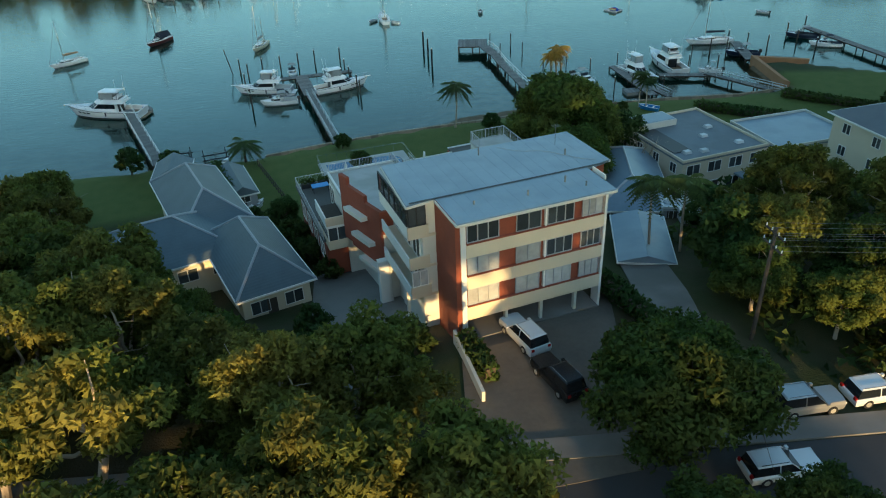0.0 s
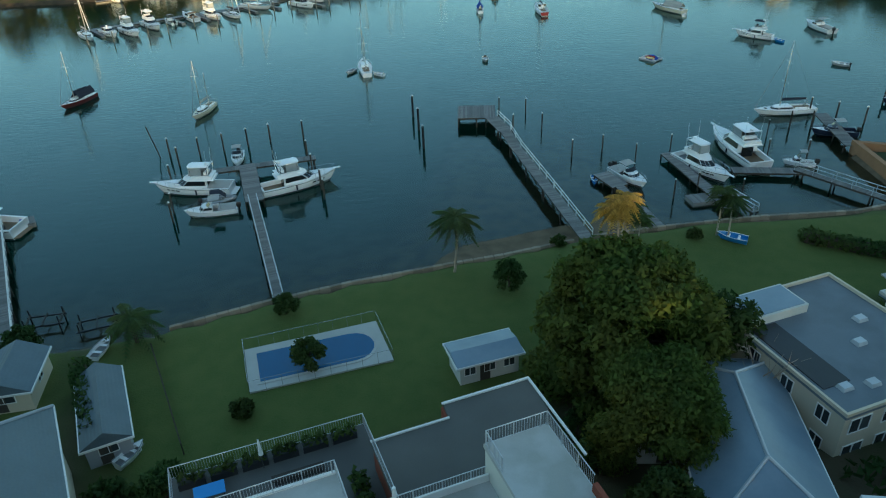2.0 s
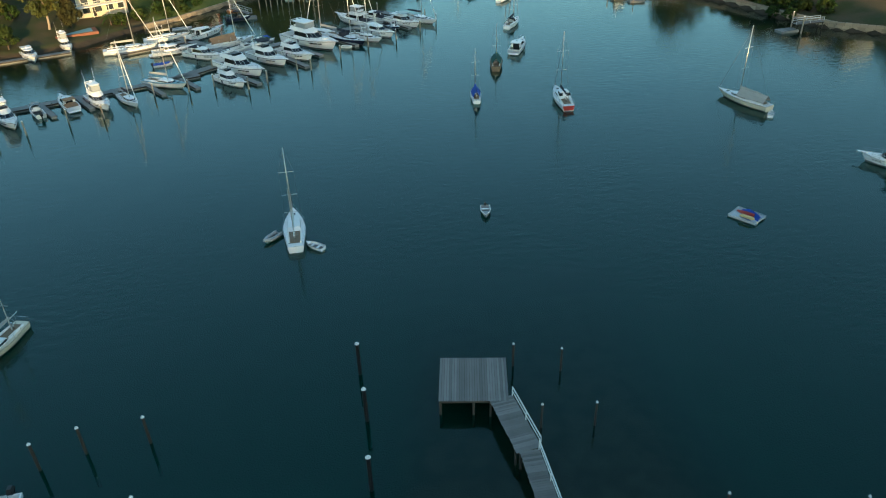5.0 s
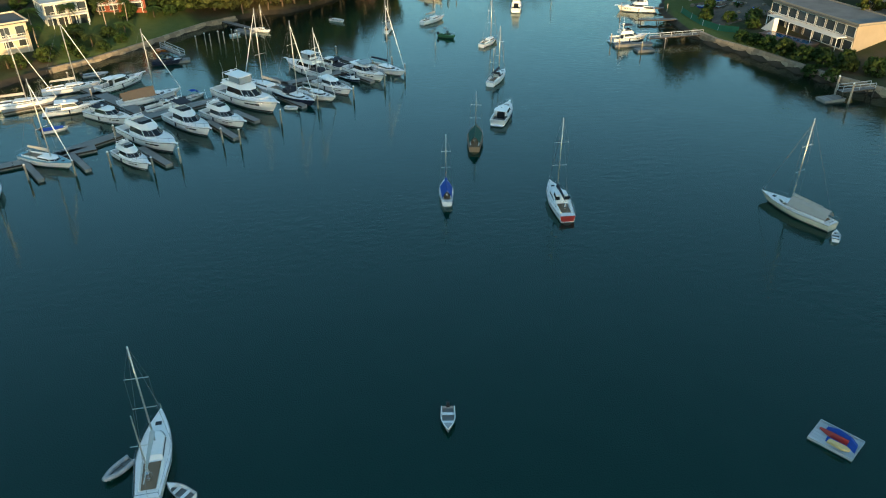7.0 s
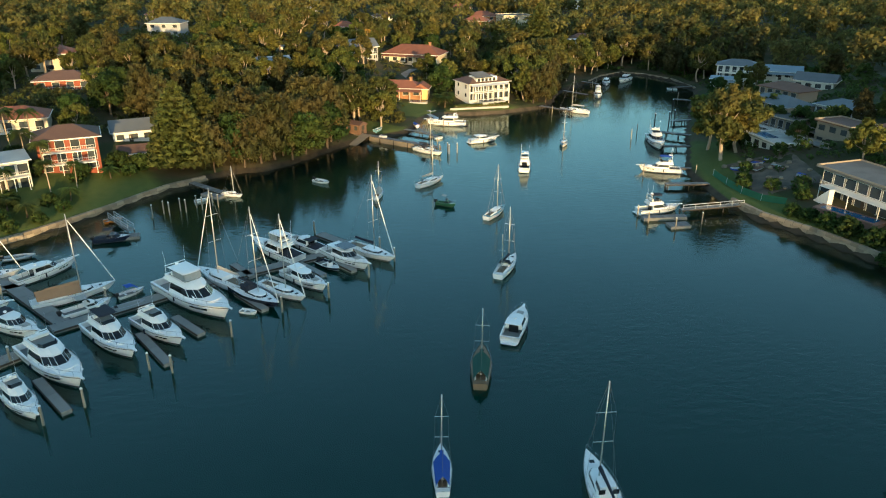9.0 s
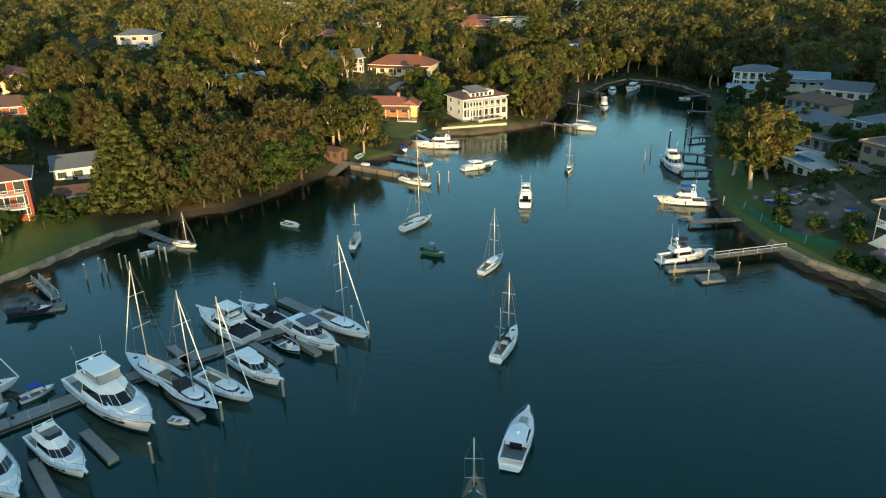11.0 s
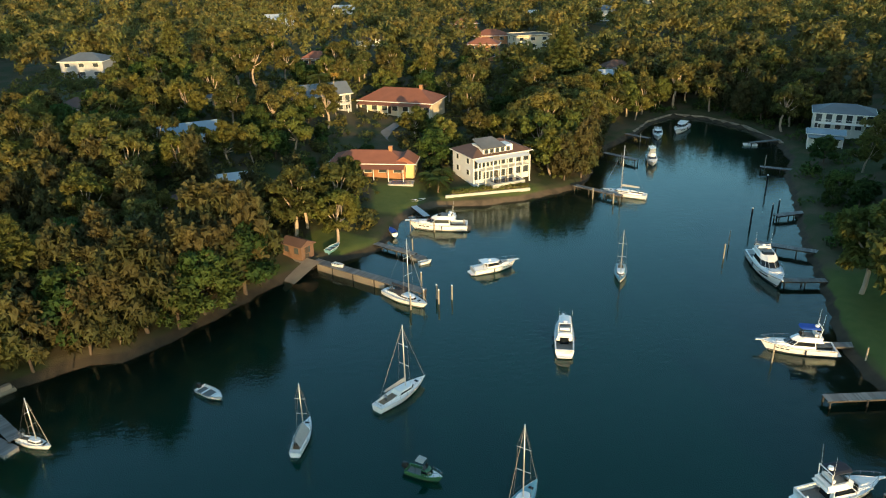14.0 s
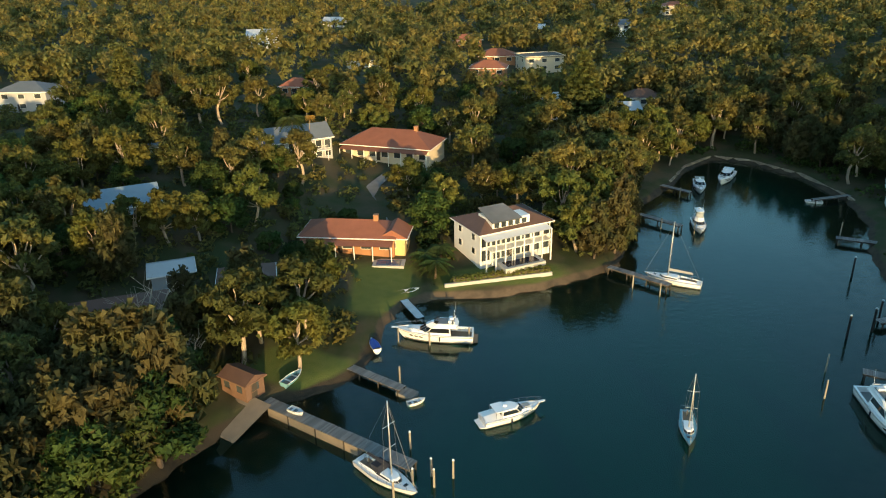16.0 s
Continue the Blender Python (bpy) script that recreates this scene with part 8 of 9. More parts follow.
def hedge(x, y, L, w, h, turn, label="clipped dark green hedge", density=130, material=LEAF_DARK):
    rng = np.random.default_rng(int(abs(x * 17 + y * 5)))
    z = ground_z(x, y)
    blobs = [(-L / 2 + L * (k + 0.5) / max(1, int(L / 0.9)), 0, h * 0.5, w * 0.62, h * 0.56) for k in range(max(1, int(L / 0.9)))]
    v = leaf_sprays(rng, blobs, int(density * L * 1.6), 0.3, 0.1, 0, 1.4, 0.1, 0.7)
    ob = thing("hedge", pose(x, y, z, 0, 0, turn), label, "hedge")
    part("foliage", sprays_to_mesh("hedge_foliage", v, material), None, ob)
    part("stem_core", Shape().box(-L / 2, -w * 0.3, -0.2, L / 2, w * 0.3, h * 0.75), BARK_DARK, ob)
    return ob


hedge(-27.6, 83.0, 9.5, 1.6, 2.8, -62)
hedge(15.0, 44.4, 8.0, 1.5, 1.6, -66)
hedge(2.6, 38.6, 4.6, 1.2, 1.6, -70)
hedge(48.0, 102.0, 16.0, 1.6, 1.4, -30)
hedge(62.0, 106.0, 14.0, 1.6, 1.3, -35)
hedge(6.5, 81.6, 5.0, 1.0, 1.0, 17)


# ---- power poles and lines ----
def pole(x, y, h, label="timber power pole with cross-arms and wires"):
    ob = thing("power_pole", pose(x, y, ground_z(x, y), 0, 0, 8), label, "power pole")
    part("post", Shape().tube((0, 0, -0.5), (0, 0, h), 0.17, 0.12, 8), TIMBER_DARK, ob)
    for zz in (h - 0.5, h - 1.5):
        arm = part("cross_arm", Shape().box(-0.06, -1.2, zz, 0.06, 1.2, zz + 0.12), TIMBER_DARK, ob)
        for yy in (-1.1, -0.4, 0.4, 1.1):
            part("insulator", Shape().tube((0, yy, zz + 0.12), (0, yy, zz + 0.32), 0.05, n=6), PILE_CAP, arm)
    return ob


poles = [(23.0, 40.0), (64.0, 40.6)]
for px, py in poles:
    pole(px, py, 9.5)
wires = thing("power_lines", pose(0, 0, 0), "sagging overhead power wires", "power lines")
for (ax, ay), (bx, by) in zip(poles[:-1], poles[1:]):
    for zz in (9.3, 8.3):
        for yy in (-1.1, -0.4, 0.4, 1.1):
            za, zb = ground_z(ax, ay) + zz, ground_z(bx, by) + zz
            pts = [(ax + (bx - ax) * k / 10, ay + (by - ay) * k / 10 + yy, za + (zb - za) * k / 10 - 1.0 * math.sin(math.pi * k / 10)) for k in range(11)]
            part("wire", Shape().path(pts, 0.009, 3), WIRE, wires)

# ---- houses round the bay ----
white_house = house(32.0, 403.6, 26, 14.5, 9.5, 2, "white two-storey house with verandas and brown hip roof", wall=WHITE_PAINT, roofmat=BROWN_TILE, rise=2.2, z=3.0, h=2.6, front=7, side=2, balcony=2.2, glass=WINDOW, glazed=True)
for k in range(8):
    part("veranda_column", Shape().box(-7.3 + 1.9 * k - 0.1, -7.05, -1.5, -7.3 + 1.9 * k + 0.1, -6.85, 4.7), WHITE_PAINT, white_house)
part("dormer", Shape().box(-4.6, -4.4, 5.0, 3.0, 0.5, 7.0), WHITE_PAINT, white_house)
part("dormer_roof", Shape().loft([[(-5.0, -4.9, 6.95), (1.2, -4.9, 6.95)], [(-4.4, 1.0, 7.9), (0.8, 1.0, 7.9)]], False, False).loft([[(-5.0, -4.9, 6.8), (1.2, -4.9, 6.8)], [(-4.4, 1.0, 7.75), (0.8, 1.0, 7.75)]], False, False), CONCRETE, white_house, "pale awning roof", kind="stuff")
for k in range(5):
    window(white_house, -3.8 + 1.4 * k, -4.43, 5.6, 1.1, 1.1, 0, 1, WINDOW)
part("veranda_awning", Shape().loft([[(-7.4, -4.9, 5.1), (6.0, -4.9, 5.1)], [(-7.4, -7.2, 4.75), (6.0, -7.2, 4.75)]], False, False).loft([[(-7.4, -4.9, 5.0), (6.0, -4.9, 5.0)], [(-7.4, -7.2, 4.65), (6.0, -7.2, 4.65)]], False, False), WHITE_PAINT, white_house, "white veranda awning", kind="stuff")
gw = thing("garden_wall", pose(30.5, 392.2, 1.4, 0, 0, 12), "pale curved garden wall above the beach", "wall")
part("wall", Shape().box(-9.5, -0.2, -1.2, 9.5, 0.2, 0.5), SAND, gw)
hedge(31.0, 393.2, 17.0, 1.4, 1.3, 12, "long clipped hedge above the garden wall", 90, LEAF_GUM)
pool3 = thing("swimming_pool", pose(34.6, 396.0, 3.0, 0, 0, 24), "small dark pool in front of the white house", "swimming pool")
part("paving", Shape().box(-4.0, -1.8, -1.0, 4.0, 1.8, 0.15), SAND, pool3)
part("pool_lining", Shape().box(-3.2, -1.1, 0.151, 3.2, 1.1, 0.18), SOLAR, pool3)
house(4.6, 406.0, -8, 17.0, 8.0, 1, "ochre brick house with terracotta hip roof and veranda", wall=OCHRE_BRICK, roofmat=TERRACOTTA, rise=2.0, z=3.0, h=3.0, front=5, side=2, chimney=True, veranda=2.2)
# lighter yellow wall paints strong sun onto the ochre gable end
house(12.6, 404.4, 82, 5.5, 4.5, 1, "gabled end wing with ochre wall coloured yellow as if sunlit", wall=YELLOW_WALL, roof="gable", roofmat=TERRACOTTA, rise=1.6, z=3.0, h=2.8, front=1, side=1)
p4 = thing("swimming_pool", pose(11.6, 398.6, 2.4, 0, 0, -5), "bright blue garden pool", "swimming pool")
part("paving", Shape().box(-2.8, -1.6, -1.5, 2.8, 1.6, 0.02), SAND, p4)
part("pool_lining", Shape().box(-2.2, -1.1, 0.021, 2.2, 1.1, 0.05), POOL_TILE, p4)
house(10.6, 453.0, -20, 22.0, 11.0, 1, "large house with terracotta hip roof and chimney", wall=CREAM_WALL, roofmat=TERRACOTTA, rise=3.0, z=7.2, h=3.4, front=7, side=3, chimney=True, veranda=2.0)
house(-13.0, 446.5, 26, 17.0, 9.0, 2, "grey gabled house with white framed glazing", wall=GREY_WALL, roof="gable", roofmat=SLATE_FAR, rise=2.6, z=8.5, h=2.6, front=8, side=2, balcony=1.2)
house(-35.4, 403.5, 25, 12.0, 9.0, 1, "white cottage with pale blue-grey metal roof", wall=PALE_WALL, roof="gable", roofmat=METAL_ROOF, rise=2.4, z=10.4, h=3.0, front=4, side=2, veranda=2.0)
house(-20.8, 383.6, 20, 6.0, 5.0, 1, "small garage with white metal gable roof", wall=GREY_WALL, roof="gable", roofmat=PALE_METAL, rise=1.0, z=6.6, h=2.4, front=1, side=1, name="garage")
house(-9.6, 384.0, 12, 8.0, 6.5, 1, "low house with brown tiled roof under trees", wall=OCHRE_BRICK, roofmat=BROWN_TILE, rise=1.8, z=4.8, h=2.4, front=3, side=2)
house(-25.0, 371.0, 18, 14.0, 8.0, 1, "dark tiled house hidden among trees", wall=GREY_WALL, roofmat=BROWN_TILE, rise=2.0, z=5.6, h=2.6, front=4, side=2)
house(-44.0, 444.5, 16, 13.0, 8.0, 1, "white house with blue-grey gabled roof", wall=WHITE_PAINT, roof="gable", roofmat=SLATE_FAR, rise=2.4, z=11.0, h=3.0, front=4, side=2)
shed = house(-5.3, 360.6, 55, 3.0, 4.6, 1, "weathered timber boat shed with brown gable roof", wall=TIMBER_BROWN, roof="gable", roofmat=BROWN_TILE, rise=0.8, z=1.6, h=2.3, front=1, side=2, name="boat_shed", over=0.25, edge=TIMBER_BROWN, gutter=TIMBER_BROWN)
solo("slipway", Shape().loft([[(-2.6, 0, 1.7), (2.6, 0, 1.7)], [(-2.6, -9, -0.7), (2.6, -9, -0.7)]], False, False), STONE, "sloping stone boat slipway", "slipway", pose(-3.2, 358.6, 0, 0, 0, -35))
dinghy(0.5, 363.2, 3.6, 60, "pale blue dinghy on the bank", hull=TEAL_PAINT, motor=False, z=1.4)
dinghy(10.6, 372.6, 3.2, 110, "blue covered dinghy on the beach", cover=BLUE_CANVAS, motor=False, z=0.6)
dinghy(14.0, 389.0, 2.8, 30, "pale dinghy on the beach by the gangway", motor=False, z=0.8)
dinghy(15.6, 389.6, 2.8, 20, "cream dinghy on the beach", hull=CREAM_GEL, motor=False, z=0.8)
# left bank
brick_flats = dict(wall=RED_BRICK, roofmat=BROWN_TILE, edge=WHITE_PAINT)
house(-62.2, 319.5, 24, 11.4, 8.2, 3, "three-storey red brick flats with white balconies", z=3.7, h=2.5, front=4, side=2, balcony=1.5, rise=2.0, over=0.8, **brick_flats)
house(-85.5, 373.0, 16, 14.0, 9.0, 3, "red brick flats with brown hip roof among trees", z=6.4, h=2.6, front=4, side=3, balcony=1.4, rise=2.0, **brick_flats)
house(-70.5, 307.5, 38, 9.0, 8.0, 2, "white terraced house with open balconies", wall=PALE_WALL, roof="gable", roofmat=METAL_ROOF, rise=1.2, z=3.6, h=2.8, front=4, side=2, balcony=1.8, glazed=True)
house(-81.0, 337.0, 20, 13.0, 9.0, 2, "cream house with balcony and terracotta roof", wall=CREAM_WALL, roofmat=TERRACOTTA, z=6.0, front=4, side=2, balcony=1.5)
house(-78.0, 288.0, 40, 14.0, 9.0, 2, "cream flat-roofed house above the marina", wall=CREAM_WALL, roof="flat", roofmat=GRAVEL_ROOF, z=3.0, front=5, side=2, balcony=1.8)
house(-92.0, 300.0, 30, 12.0, 9.0, 2, "white house with grey roof above the marina", wall=WHITE_PAINT, roof="gable", roofmat=SLATE_FAR, z=4.5, front=4, side=2, balcony=1.2)
house(-52.0, 327.5, 20, 6.0, 5.0, 1, "small yellow garden house by the lawn", wall=YELLOW_WALL, roof="gable", roofmat=BROWN_TILE, rise=1.4, z=2.8, front=2, side=1, name="garden_house")
house(-56.5, 340.0, 25, 9.0, 7.0, 1, "white gabled cottage behind the flats", wall=WHITE_PAINT, roof="gable", roofmat=SLATE_FAR, z=5.0, front=3, side=2)
p5 = thing("swimming_pool", pose(-77.0, 273.6, 1.6, 0, 0, 30), "blue pool behind the seawall", "swimming pool")
part("paving", Shape().box(-4.6, -2.6, -1.5, 4.6, 2.6, 0.3), TERRACOTTA, p5)
part("pool_lining", Shape().box(-3.6, -1.8, 0.301, 3.6, 1.8, 0.34), TEAL_PAINT, p5)
# right bank
white_modern = house(97.0, 289.8, -73, 24.0, 9.0, 2, "white modern house with broad flat roof and glass walls", wall=TAN_WALL, roof="flat", roofmat=CONCRETE, z=3.2, h=2.75, front=9, side=3, balcony=2.4, over=1.0, glazed=True)
p6 = thing("swimming_pool", pose(88.8, 288.4, 3.2, 0, 0, -60), "long blue pool on a terrace wall", "swimming pool")
part("terrace", Shape().box(-6, -1.8, -3.0, 6, 1.8, 0.1), GREY_BRICK, p6)
part("pool_lining", Shape().box(-5, -1.1, 0.101, 5, 1.1, 0.13), POOL_TILE, p6)
st = thing("outdoor_stair", pose(87.0, 297.0, 3.0, 0, 0, -73), "white outdoor stair to the terrace", "stair")
for k in range(12):
    part("step", Shape().box(k * 0.28, -0.6, 0, k * 0.28 + 0.3, 0.6, 0.2 + k * 0.26), WHITE_PAINT, st)
flat2 = house(96.0, 332.0, -82, 12.5, 9.5, 1, "white flat-roofed house with a rooftop pool", wall=WHITE_PAINT, roof="flat", roofmat=WHITE_ROOF, z=3.8, h=2.6, front=4, side=2, over=0.5)
part("rooftop_pool", Shape().box(-5.4, -3.6, 2.83, 0.2, -0.4, 2.87), POOL_TILE, flat2, "blue rooftop pool")
house(106.5, 324.5, -72, 9.0, 7.0, 2, "tan arched house under renovation with bare terracotta roof", wall=TAN_WALL, edge=TAN_WALL, roof="flat", roofmat=BROWN_TILE, z=6.0, h=2.8, front=3, side=2, base=3)
house(101.6, 343.0, -66, 11.0, 6.5, 2, "grey-tan terraces with posts and balconies", wall=TAN_WALL, edge=GREY_WALL, roof="flat", roofmat=GRAVEL_ROOF, z=4.4, h=2.4, front=5, side=2, balcony=1.8, base=2.5)
house(106.6, 356.0, -74, 15.0, 8.5, 2, "long terrace house with dark tiled hip roof", wall=TAN_WALL, edge=GREY_WALL, gutter=GREY_WALL, roofmat=SLATE_FAR, rise=1.8, z=5.4, h=2.5, front=6, side=2, balcony=1.4, base=2.5)
house(115.0, 369.0, -66, 13.0, 8.0, 2, "tan house with faded terracotta roof on the slope", wall=TAN_WALL, edge=GREY_WALL, gutter=TIMBER_BROWN, roofmat=BROWN_TILE, rise=1.6, z=6.6, h=2.5, front=5, side=2, balcony=1.2, base=2.5)
house(118.0, 345.0, -68, 11.0, 8.0, 1, "low grey house with dark tiled roof uphill", wall=GREY_WALL, roofmat=SLATE_FAR, rise=1.6, z=8.6, front=4, side=2, base=3)
house(126.5, 429.0, -26, 14.0, 9.0, 2, "pale house with dark hip roof near the cove", wall=PALE_WALL, roofmat=SLATE_FAR, rise=1.8, z=4.6, h=2.4, front=6, side=3, balcony=1.4)
house(118.5, 421.5, -26, 8.0, 4.5, 1, "low pale annexe with veranda by the water", wall=PALE_WALL, roof="gable", roofmat=METAL_ROOF, rise=0.8, z=3.4, h=2.3, front=3, side=2, veranda=1.6, name="boat_house")
house(134.0, 411.0, -26, 11.0, 8.0, 1, "grey house with pale metal gable roof on the slope", wall=PALE_WALL, roof="gable", roofmat=METAL_ROOF, rise=1.6, z=7.4, h=2.6, front=4, side=3, veranda=1.6)
house(131.0, 384.0, -40, 11.0, 8.0, 1, "white gabled house among trees", wall=PALE_WALL, roof="gable", roofmat=SLATE_FAR, rise=2.0, z=8.6, front=4, side=2)
house(113.0, 309.0, -72, 13.0, 9.0, 2, "tan tiled house above the point", wall=TAN_WALL, roofmat=BROWN_TILE, z=8.0, front=4, side=2, balcony=1.3)
house(113.0, 288.0, -75, 13.0, 9.0, 2, "house with dark roof behind the modern one", wall=GREY_WALL, roof="flat", roofmat=GRAVEL_ROOF, z=8.0, front=4, side=2)


def raised_deck(x, y, z, turn, w, d, drop, label, rail=True):
    """A concrete deck on square posts with a balustrade."""
    ob = thing("raised_deck", pose(x, y, z, 0, 0, turn), label, "deck")
    part("slab", Shape().box(-w / 2, -d / 2, -0.24, w / 2, d / 2, 0), CONCRETE, ob)
    n = max(2, round(w / 2.4))
    for k in range(n + 1):
        cx = -w / 2 + 0.15 + (w - 0.3) * k / n
        part("post", Shape().box(cx - 0.13, -d / 2 + 0.1, -drop, cx + 0.13, -d / 2 + 0.36, -0.242), TAN_WALL, ob)
        if rail:
            part("baluster", Shape().box(cx - 0.07, -d / 2 + 0.05, 0, cx + 0.07, -d / 2 + 0.19, 0.95), TAN_WALL, ob)
    if rail:
        part("top_rail", Shape().box(-w / 2, -d / 2 + 0.02, 0.952, w / 2, -d / 2 + 0.22, 1.05), TAN_WALL, ob)
    return ob


raised_deck(100.4, 322.6, 7.6, -72, 9.0, 4.6, 4.0, "unfinished concrete terrace on tan posts")
raised_deck(104.0, 334.6, 8.2, -76, 9.5, 5.0, 5.0, "grey concrete terrace above the white house")
raised_deck(97.8, 346.4, 6.4, -72, 8.5, 2.6, 4.0, "tan balcony terrace on posts over the bank")
ramp = thing("outdoor_stair", pose(99.6, 316.6, 5.0, 0, 0, 160), "pale concrete stair beside the unfinished terrace", "stair")
for k in range(10):
    part("step", Shape().box(-k * 0.34 - 0.36, -0.7, -0.4, -k * 0.34, 0.7, 0.2 + k * 0.24), CONCRETE, ramp)
# houses in the wooded hinterland
HINTER = [(70.6, 650.0, 13, WHITE_PAINT, "gable", PALE_METAL), (61.0, 557.0, 15, CREAM_WALL, "flat", GRAVEL_ROOF), (46.0, 569.0, 14, OCHRE_BRICK, "hip", TERRACOTTA), (40.5, 537.0, 12, OCHRE_BRICK, "hip", TERRACOTTA)]
HINTER += [(59.0, 508.0, 7, WHITE_PAINT, "gable", PALE_METAL), (76.0, 490.0, 8, WHITE_PAINT, "gable", PALE_METAL), (56.0, 484.0, 13, PALE_WALL, "flat", PALE_METAL), (85.5, 505.0, 10, CREAM_WALL, "hip", BROWN_TILE)]
HINTER += [(36.7, 615.0, 12, OCHRE_BRICK, "hip", TERRACOTTA), (-53.7, 619.0, 14, WHITE_PAINT, "gable", PALE_METAL), (-21.0, 508.0, 9, OCHRE_BRICK, "hip", TERRACOTTA), (-94.5, 492.0, 14, GREY_WALL, "hip", SLATE_FAR)]
HINTER += [(-120.0, 560.0, 13, CREAM_WALL, "hip", TERRACOTTA), (166.0, 730.0, 14, CREAM_WALL, "hip", TERRACOTTA), (-70.0, 430.0, 11, GREY_WALL, "hip", BROWN_TILE), (-100.0, 400.0, 12, CREAM_WALL, "hip", TERRACOTTA)]
HINTER += [(-5.0, 560.0, 12, PALE_WALL, "hip", BROWN_TILE), (110.0, 640.0, 12, WHITE_PAINT, "gable", SLATE_FAR), (-30.0, 700.0, 14, WHITE_PAINT, "gable", PALE_METAL)]
for k, (hx, hy, hw, wl, rf, rm) in enumerate(HINTER):
    house(hx, hy, 12 * math.sin(k * 1.7), hw, hw * 0.7, 1 + k % 2, "distant house with " + ("pale" if rm is PALE_METAL else "tiled" if rm is not GRAVEL_ROOF else "flat") + " roof among the trees", wall=wl, roof=rf, roofmat=rm, front=3, side=2)

# curving drive between the houses
drive = [(12.6, 404.0), (11.3, 410.0), (9.2, 416.0), (7.4, 421.5), (5.8, 427.0), (7.0, 433.5), (10.0, 440.0)]
dv = Shape()
dv.loft([[(px - 1.5, py, ground_z(px, py) + 0.2), (px + 1.5, py, ground_z(px, py) + 0.2)] for px, py in drive], closed=False, caps=False)
solo("driveway", dv, CONCRETE, "curving grey drive between the houses", "driveway", kind="structure")
for (ax, ay), (bx, by) in zip(drive[:-1], drive[1:]):
    FOOT.append(((ax + bx) / 2, (ay + by) / 2, 5.0, abs(by - ay) + 1))

# building site on the point
dirt = Shape()
rows = []
for j in range(9):
    rows.append([(78.5 + 1.35 * i + 0.25 * j, 303.0 + 2.6 * j, ground_z(78.5 + 1.35 * i + 0.25 * j, 303.0 + 2.6 * j) + 0.12 + 0.28 * noise.noise((i * 0.7, j * 0.9, 0.2))) for i in range(11)])
dirt.loft(rows, closed=False, caps=False)
solo("bare_ground", dirt, DIRT, "churned bare earth of a building site", "ground", kind="structure")
brng = np.random.default_rng(8)
for k in range(16):
    bx, by = 79 + 13 * brng.random(), 303.5 + 20 * brng.random()
    r = 0.35 + 0.55 * brng.random()
    rock = Shape()
    rings = []
    for zz, f in ((-0.2, 0.8), (0.35, 1.0), (0.75, 0.55)):
        rings.append([(r * f * math.cos(a) * (0.75 + 0.4 * brng.random()), r * f * math.sin(a) * (0.75 + 0.4 * brng.random()), r * zz) for a in (0, 1.05, 2.1, 3.14, 4.2, 5.24)])
    rock.loft(rings)
    solo("boulder", rock, STONE, "rough sandstone boulder on the building site", "boulder", pose(bx, by, ground_z(bx, by) + 0.15, 0, 0, 0), group="site boulders")
for k in range(12):
    bx, by = 80 + 11 * brng.random(), 305 + 17 * brng.random()
    w = 1.2 + 2.2 * brng.random()
    pk = thing("board_stack", pose(bx, by, ground_z(bx, by) + 0.25, 0, 0, float(brng.random() * 180)), "stack of building boards on bare earth", "building materials", "site stacks")
    for q in range(3):
        part("board", Shape().box(-w / 2 + 0.08 * q, -0.5, 0.13 * q, w / 2, 0.5 - 0.06 * q, 0.13 * q + 0.11), (PALE_METAL, TIMBER_BROWN, GREY_WALL, BLUE_CANVAS)[(k + (q > 1)) % 4], pk)
fence = thing("mesh_fence", pose(0, 0, 0), "green shade-cloth fence along the building site", "fence")
fpts = [(75.6, 318.5), (75.9, 312.0), (76.6, 306.0), (78.4, 301.0), (81.5, 297.5)]
for (ax, ay), (bx, by) in zip(fpts[:-1], fpts[1:]):
    za, zb = ground_z(ax, ay), ground_z(bx, by)
    part("panel", Shape().loft([[(ax, ay, za), (bx, by, zb)], [(ax + 0.25, ay, za + 1.3), (bx + 0.25, by, zb + 1.3)], [(ax + 0.29, ay, za + 1.3), (bx + 0.29, by, zb + 1.3)], [(ax + 0.04, ay, za), (bx + 0.04, by, zb)]], False, False), MESH_GREEN, fence)
    part("post", Shape().tube((ax, ay, za - 0.3), (ax + 0.15, ay, za + 1.5), 0.04, n=5), GALV, fence)


# ---- planting ----
prng = np.random.default_rng(77)
FRONTS = [(31.6, 403.6, 9.5, 17), (5.0, 406, 11, 14), (10.6, 453, 11, 30), (-13, 446.5, 9.5, 14), (-35, 403.5, 7, 8), (-60, 319.5, 9, 22), (-69.5, 306.5, 7, 20), (-20.8, 383.6, 4, 6), (-6.5, 366, 5.5, 14), (-84.5, 372, 9, 22), (-44, 444.5, 7, 9),
          (62, 557, 8, 34), (45, 569, 6, 26), (40, 537, 6, 26), (72, 650, 7, 40), (59, 508, 4.5, 20), (76, 490, 5, 18), (56, 484, 7, 15), (85, 505, 5, 18), (37, 615, 6, 34), (-52, 619, 8, 40), (-21, 508, 5, 24), (-94, 492, 4, 8),
          (-120, 560, 7, 34), (166, 730, 7, 40), (-5, 560, 6, 30), (110, 640, 6, 36), (-30, 700, 7, 44), (-81, 337, 8, 12), (124, 426, 10, 14), (93.5, 338, 10.5, 20), (104, 328, 8, 14), (101, 352, 6, 14)]
PLANTED = []


